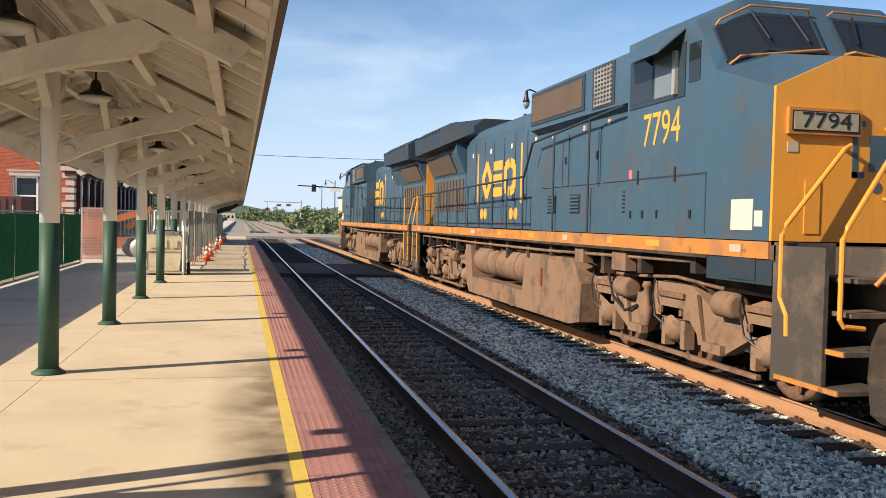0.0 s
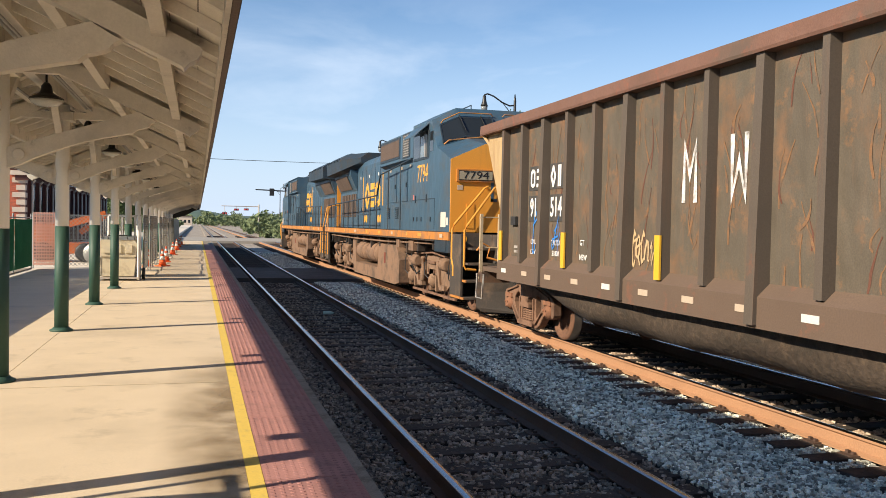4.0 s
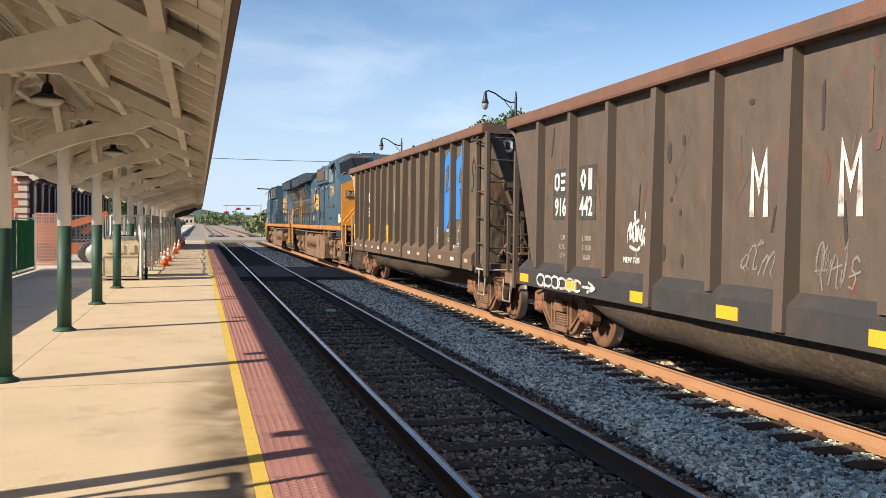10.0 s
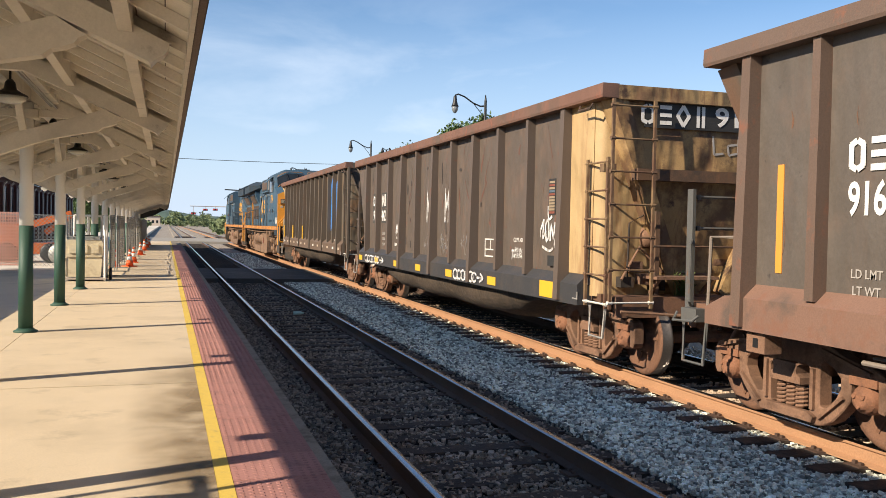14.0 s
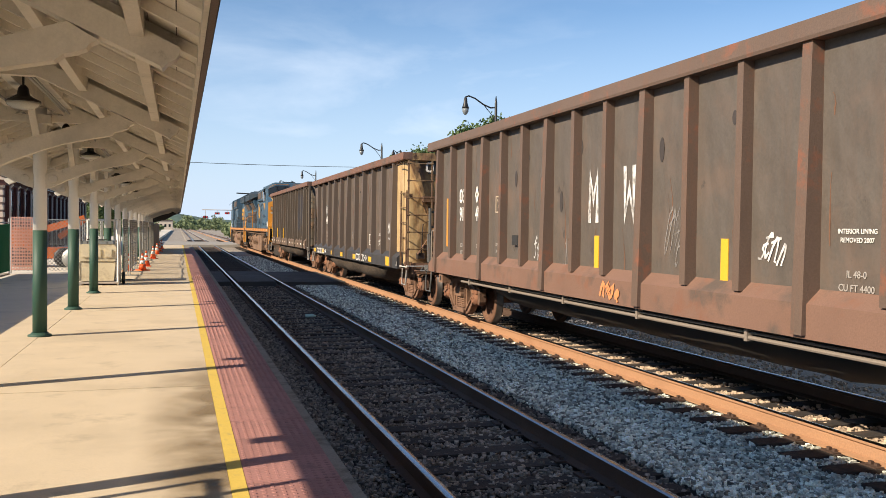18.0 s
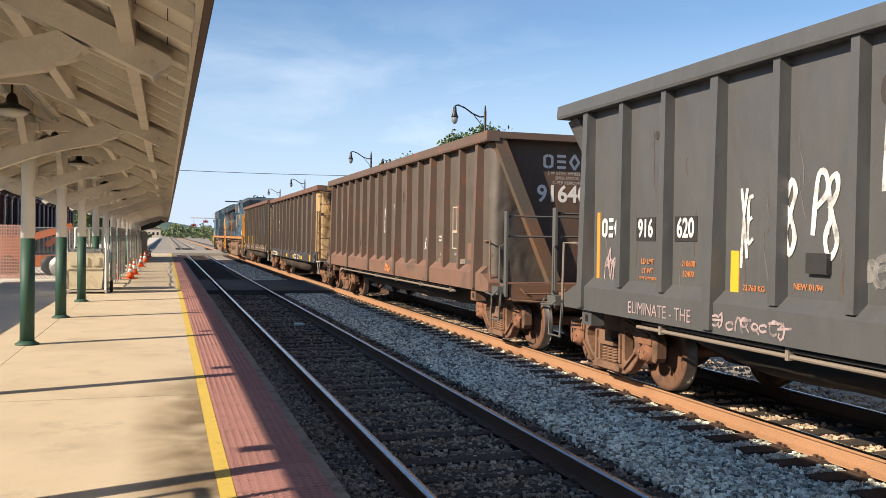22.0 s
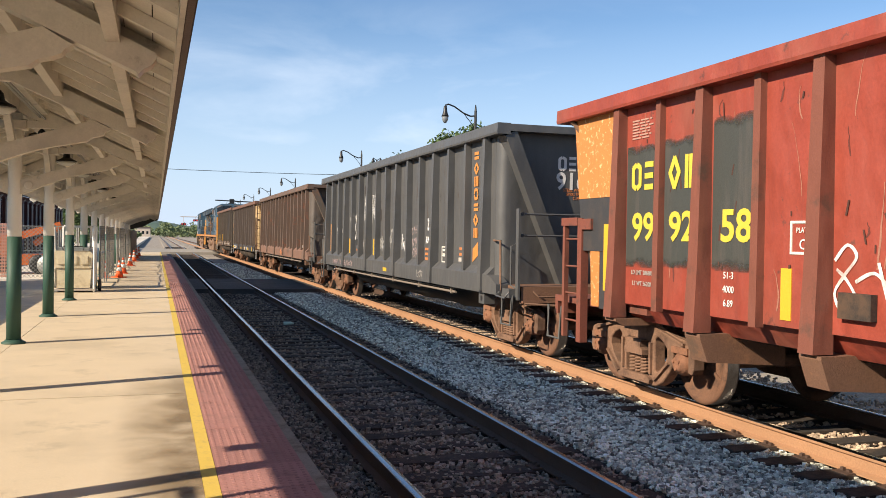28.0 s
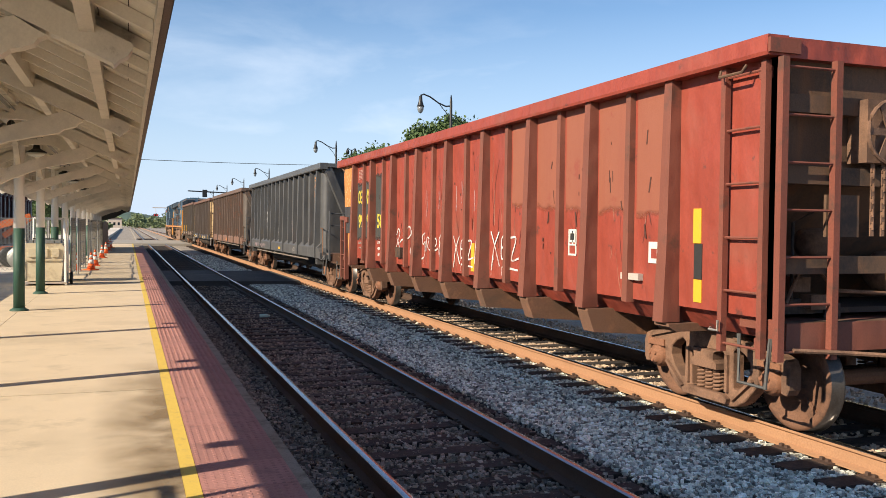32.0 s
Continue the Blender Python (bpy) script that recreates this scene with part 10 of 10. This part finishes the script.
def tree(x, y, h, r, seed, label):
    t = thing("tree", label, "tree", (x, y, -0.6), "street trees")
    rnd = random.Random(seed)
    b = bmesh.new()
    trunk = h * 0.38
    lathe(b, [(0, 0.26), (0.3, 0.2), (trunk, 0.15), (h * 0.6, 0.07)], (0, 0, 0), "z", 10)
    for k in range(7):
        a = k * 0.9 + rnd.random()
        q = r * rnd.uniform(0.45, 0.8)
        tube(b, [(0, 0, trunk * rnd.uniform(0.7, 1.1)), (q * 0.5 * math.cos(a), q * 0.5 * math.sin(a), trunk + h * 0.14), (q * math.cos(a), q * math.sin(a), trunk + h * rnd.uniform(0.2, 0.4))], 0.05, 6)
    part("trunk", b, M_BARK, t, "grey trunk with spreading limbs")
    v, f = leaf_cloud(42000, (r * 1.2, r * 1.2, h * 0.31), (0, 0, h * 0.68), 0.15, seed, 70)
    me = bpy.data.meshes.new("crown")
    me.from_pydata(v.tolist(), [], f.tolist())
    me.materials.append(M_LEAF)
    ob = new("crown", me)
    ob.parent = t
    tagged(ob, "uneven green leaf crown")
    return t


def street_lamp():
    src = None
    for x, y in ((13.7, 37.0), (13.7, 60.0), (13.9, 92.0), (13.9, 113.0), (13.9, 133.0), (13.9, 155.0)):
        if src is None:
            t = thing("street_lamp", "dark street lamp with a curved arm and teardrop lantern", "street lamp", (x, y, -0.6), "street lamps")
            b = bmesh.new()
            lathe(b, [(0, 0.2), (0.4, 0.18), (0.5, 0.11), (7.95, 0.06), (8.25, 0.02)], (0, 0, 0), "z", 12)
            part("pole", b, M_BLACK, t, "tapered black pole")
            tubepart("arm", M_BLACK, t, [(0, 0, 7.75), (-0.25, 0, 7.72), (-0.6, 0, 7.85), (-1.0, 0, 8.1), (-1.3, 0, 8.2), (-1.45, 0, 8.14)], 0.035, 8, "swept curved arm")
            tubepart("brace", M_BLACK, t, [(0, 0, 7.0), (-0.15, 0, 7.35), (-0.55, 0, 7.8)], 0.018, 6)
            b = bmesh.new()
            lathe(b, [(0.12, 0.05), (0.1, 0.07), (-0.12, 0.09), (-0.26, 0.13), (-0.36, 0.17)], (-1.45, 0, 8.0), "z", 16)
            part("hood", b, M_BLACK, t, "black lantern hood")
            b = bmesh.new()
            lathe(b, [(-0.36, 0.15), (-0.5, 0.14), (-0.62, 0.08), (-0.66, 0.02)], (-1.45, 0, 8.0), "z", 16)
            part("globe", b, mat("clear_lantern_glass", (0.22, 0.24, 0.25), 0.1), t, "pale glass globe")
            src = t
        else:
            copy_thing(src, pose(x, y, -0.6))
    t = thing("cobra_pole", "small twin lamp on a thin dark pole", "street lamp", (19.0, 77.0, -0.6))
    tubepart("pole", M_BLACK, t, [(0, 0, 0), (0, 0, 9.2)], 0.06)
    for s in (-1, 1):
        b = bmesh.new()
        lathe(b, [(0, 0.05), (-0.25, 0.16), (-0.5, 0.14)], (s * 0.35, 0, 9.3), "z", 10)
        part("lantern", b, M_BLACK, t)
        tubepart("arm", M_BLACK, t, [(0, 0, 9.1), (s * 0.35, 0, 9.35)], 0.03)


def distance():
    rs = np.random.RandomState(3)
    verts, faces, n0 = [], [], 0
    for k in range(150):
        f0 = rs.rand()
        if f0 < 0.35:                     # beside the street to the right
            y = rs.uniform(118, 330)
            x = rs.uniform(0.042, 0.16) * y + 3
            h = rs.uniform(2.6, 4.6)
        elif f0 < 0.6:                    # left of the line
            y = rs.uniform(140, 320)
            x = -rs.uniform(0.012, 0.09) * y - 2
            h = rs.uniform(2.4, 4.4)
        else:                             # closing the view where the line bends away
            y = rs.uniform(430, 620)
            x = rs.uniform(-60, 90)
            h = rs.uniform(5, 10)
        v, f = leaf_cloud(420, (h * 0.7, h * 0.7, h * 0.5), (x, y, h * 0.46 - 0.6), 0.26 + y * 0.0007, 100 + k, 12)
        verts.append(v)
        faces.append(f + n0)
        n0 += len(v)
    for k in range(34):
        x, y = rs.uniform(9.0, 13) + k * 0.12, 104 + k * 5.0
        h = rs.uniform(1.8, 4.4)
        v, f = leaf_cloud(380, (h * 0.6, h * 0.7, h * 0.5), (x, y, h * 0.46 - 0.6), 0.22, 300 + k, 9)
        verts.append(v)
        faces.append(f + n0)
        n0 += len(v)
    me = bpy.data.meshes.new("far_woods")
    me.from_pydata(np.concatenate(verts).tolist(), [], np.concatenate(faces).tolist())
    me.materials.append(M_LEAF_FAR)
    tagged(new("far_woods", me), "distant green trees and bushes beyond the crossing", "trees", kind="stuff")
    # low wooded hills on the horizon, distance haze put into their blue-green colour
    bm = bmesh.new()
    rows = []
    for i in range(61):
        x = -1500 + i * 50
        top = 24 + 6 * math.sin(i * 0.55) + 6 * math.sin(i * 1.31 + 1) + rs.uniform(-1.5, 1.5)
        rows.append([(x, 1400, -2), (x, 1450, top * 0.75), (x, 1520, top), (x, 1700, -2)])
    strip(bm, rows)
    hill = part("backdrop", bm, mat("haze_tinted_hills", (0.085, 0.135, 0.11), 1.0, second=(0.10, 0.15, 0.115), second_scale=0.01, grain=0.1, grain_scale=0.05, bump=0), None)
    tagged(hill, "wooded hills on the horizon, haze put into their colour", "hills", kind="structure")
    # far buildings
    for x, y, w, d, h, m, lab in ((-22, 290, 12, 10, 4, M_STONEWHITE, "small pale building beyond the road crossing"), (-6.5, 420, 8, 10, 4.5, M_STONEWHITE, "small pale building far down the line"), (30, 190, 16, 12, 7.0, M_STONEWHITE, "grey commercial building beyond the trees")):
        t = thing("far_building", lab, "building", (x, y, -0.6))
        boxpart("wall", m, t, -w / 2, w / 2, 0, d, 0, h)
        boxpart("roof", M_ROOF, t, -w / 2 - 0.3, w / 2 + 0.3, -0.3, d + 0.3, h, h + 0.4)
        for k in range(4):
            boxpart("window", M_GLASS, t, -w / 2 + 0.8 + k * w / 4.4, -w / 2 + 0.8 + k * w / 4.4 + w * 0.11, -0.03, 0.02, h * 0.35, h * 0.65)
    # crossing signals
    red = plain("red_signal", (0.5, 0.02, 0.02), 0.3, 0, (1.0, 0.05, 0.04), 0.35)
    t = thing("crossing_signal", "cantilever crossing signal with red flashing lights", "signal", (8.6, 130, -0.6))
    tubepart("mast", M_PALEBOX, t, [(0, 0, 0), (0, 0, 4.9)], 0.1)
    tubepart("arm", M_PALEBOX, t, [(0, 0, 4.6), (-5.3, 0, 4.6)], 0.06)
    for dx, z in ((-4.85, 3.55), (-3.2, 4.1), (-1.8, 4.15)):
        hd = boxpart("signal_head", M_BLACK, t, dx - 0.34, dx + 0.34, -0.06, 0.0, z - 0.15, z + 0.15, "black signal backing", 0.06)
        tubepart("hanger", M_PALEBOX, t, [(dx, 0, z), (dx, 0, 4.6)], 0.03)
        for e in (-0.19, 0.19):
            b = bmesh.new()
            lathe(b, [(0, 0.09), (-0.05, 0.08), (-0.06, 0.04)], (dx + e, -0.06, z), "y", 14)
            part("signal_lens", b, red, hd, "red signal lens")
    t = thing("traffic_signal", "traffic signal head on a long dark arm", "signal", (14.6, 122, -0.6))
    tubepart("mast", M_BLACK, t, [(0, 0, 0), (0, 0, 7)], 0.12)
    tubepart("arm", M_BLACK, t, [(0, 0, 6.6), (-7, 0, 6.8)], 0.08)
    boxpart("signal_head", M_BLACK, t, -5.1, -4.5, -0.2, 0.1, 6.0, 7.0, "", 0.05)
    boxpart("street_sign", M_LETTER_WHITE, t, -2.6, -1.0, -0.05, 0.0, 6.1, 6.6)
    # overhead wire
    t = thing("overhead_wire", "thin dark wire sagging across the tracks", "wire", (0, 0, 0))
    pts = [(-30 + 90 * i / 24, 88 + 8 * i / 24, 8.6 - 1.3 * math.sin(math.pi * i / 24) + 1.6 * i / 24) for i in range(25)]
    tubepart("cable", M_BLACK, t, pts, 0.028, 6)
    for x, y, h in ((-30, 88, 9.0), (60, 96, 10.8)):
        p = thing("utility_pole", "wooden utility pole carrying the wire", "pole", (x, y, -0.6))
        tubepart("pole", M_BARK, p, [(0, 0, 0), (0, 0, h)], 0.15)
    # far parked car
    t = thing("parked_car", "small white car on the far road", "car", (-3.6, 120, -0.12))
    b = bmesh.new()
    prism(b, [(-0.85, 0.3), (0.85, 0.3), (0.88, 0.85), (0.62, 1.4), (-0.62, 1.4), (-0.88, 0.85)], -2.1, 2.1, "y")
    part("body", b, M_LETTER_WHITE, t, "", 0.1)
    boxpart("rear_window", M_GLASS, t, -0.6, 0.6, -2.12, -2.09, 0.92, 1.3)
    for x in (-0.8, 0.8):
        for y in (-1.3, 1.3):
            b = bmesh.new()
            lathe(b, [(-0.1, 0.2), (-0.1, 0.31), (0.1, 0.31), (0.1, 0.2)], (x, y, 0.31), "x", 14)
            part("wheel", b, M_BLACK, t)
    # pale building and hedge seen between the cars
    t = thing("street_building", "cream rendered building across the street", "building", (0, 0, -0.6))
    cream = mat("cream_render", (0.66, 0.58, 0.36), 0.85, grain=0.05)
    boxpart("wall", cream, t, 24, 34, 3, 26, 0, 7.0)
    boxpart("plinth", M_STONEWHITE, t, 23.9, 24, 3, 26, 0, 0.9)
    for k in range(6):
        boxpart("window", M_GLASS, t, 23.96, 24.02, 4.5 + k * 3.6, 6.1 + k * 3.6, 2.2, 4.2, "dark window")
    boxpart("roof", M_ROOF, t, 23.6, 34.4, 2.6, 26.4, 7, 7.3)
    v, f = leaf_cloud(9000, (0.7, 12, 0.65), (21.5, 17, 0.55), 0.08, 77, 60)
    me = bpy.data.meshes.new("hedge")
    me.from_pydata(v.tolist(), [], f.tolist())
    me.materials.append(M_LEAF)
    tagged(new("hedge", me), "clipped green hedge beside the far street", "hedge", kind="stuff")


tree(20.9, 57.0, 10.0, 3.0, 11, "leafy green street tree behind the train")
tree(24.6, 63.5, 10.4, 2.9, 12, "leafy green street tree behind the train")
tree(21.2, 76.0, 9.7, 3.4, 13, "leafy green street tree further down the street")
tree(22.2, 86.0, 9.2, 3.0, 14, "leafy green street tree further down the street")
tree(-9.0, 122.0, 7.0, 2.4, 15, "green tree beyond the end of the platform")
street_lamp()
distance()


def bottle():
    t = thing("plastic_bottle", "crumpled pale green bottle lying between the rails", "bottle", (2.87, 19.6, -0.40))
    b = bmesh.new()
    lathe(b, [(-0.11, 0.02), (-0.105, 0.045), (0.06, 0.045), (0.1, 0.02), (0.125, 0.018)], (0, 0, 0.045), "x", 12)
    part("bottle_body", b, mat("pale_green_plastic", (0.45, 0.62, 0.55), 0.25), t)


bottle()


# ---- what moves ----
def travelled(t):
    """How far the train has gone at t seconds: a steady roll, then a slow gain of speed."""
    u = min(1.0, max(0.0, (t - 24.3) / 2.3))
    v = min(1.0, max(0.0, (t - 20.4) / 3.8))
    return 2.44 * t + 0.00975 * max(0.0, t - 12.0) ** 2 + 0.27 * u * u * (3 - 2 * u) + 0.2 * v * v * (3 - 2 * v) + 0.016 * max(0.0, t - 28.8) ** 2


def motions():
    for ob, at in TRAIN:
        walk(ob, [(t * 0.5, pose(TRACK_B, at + travelled(t * 0.5), TOP_B, 0, 0, TURNED.get(ob.name, 0))) for t in range(65)])
    for ob, r in RUNNERS:
        x, y, z = ob.location
        walk(ob, [(t * 0.2, pose(x, y, z, (1 if TURNED.get(ob.parent.parent.name) else -1) * math.degrees(travelled(t * 0.2) / r))) for t in range(161)])


motions()
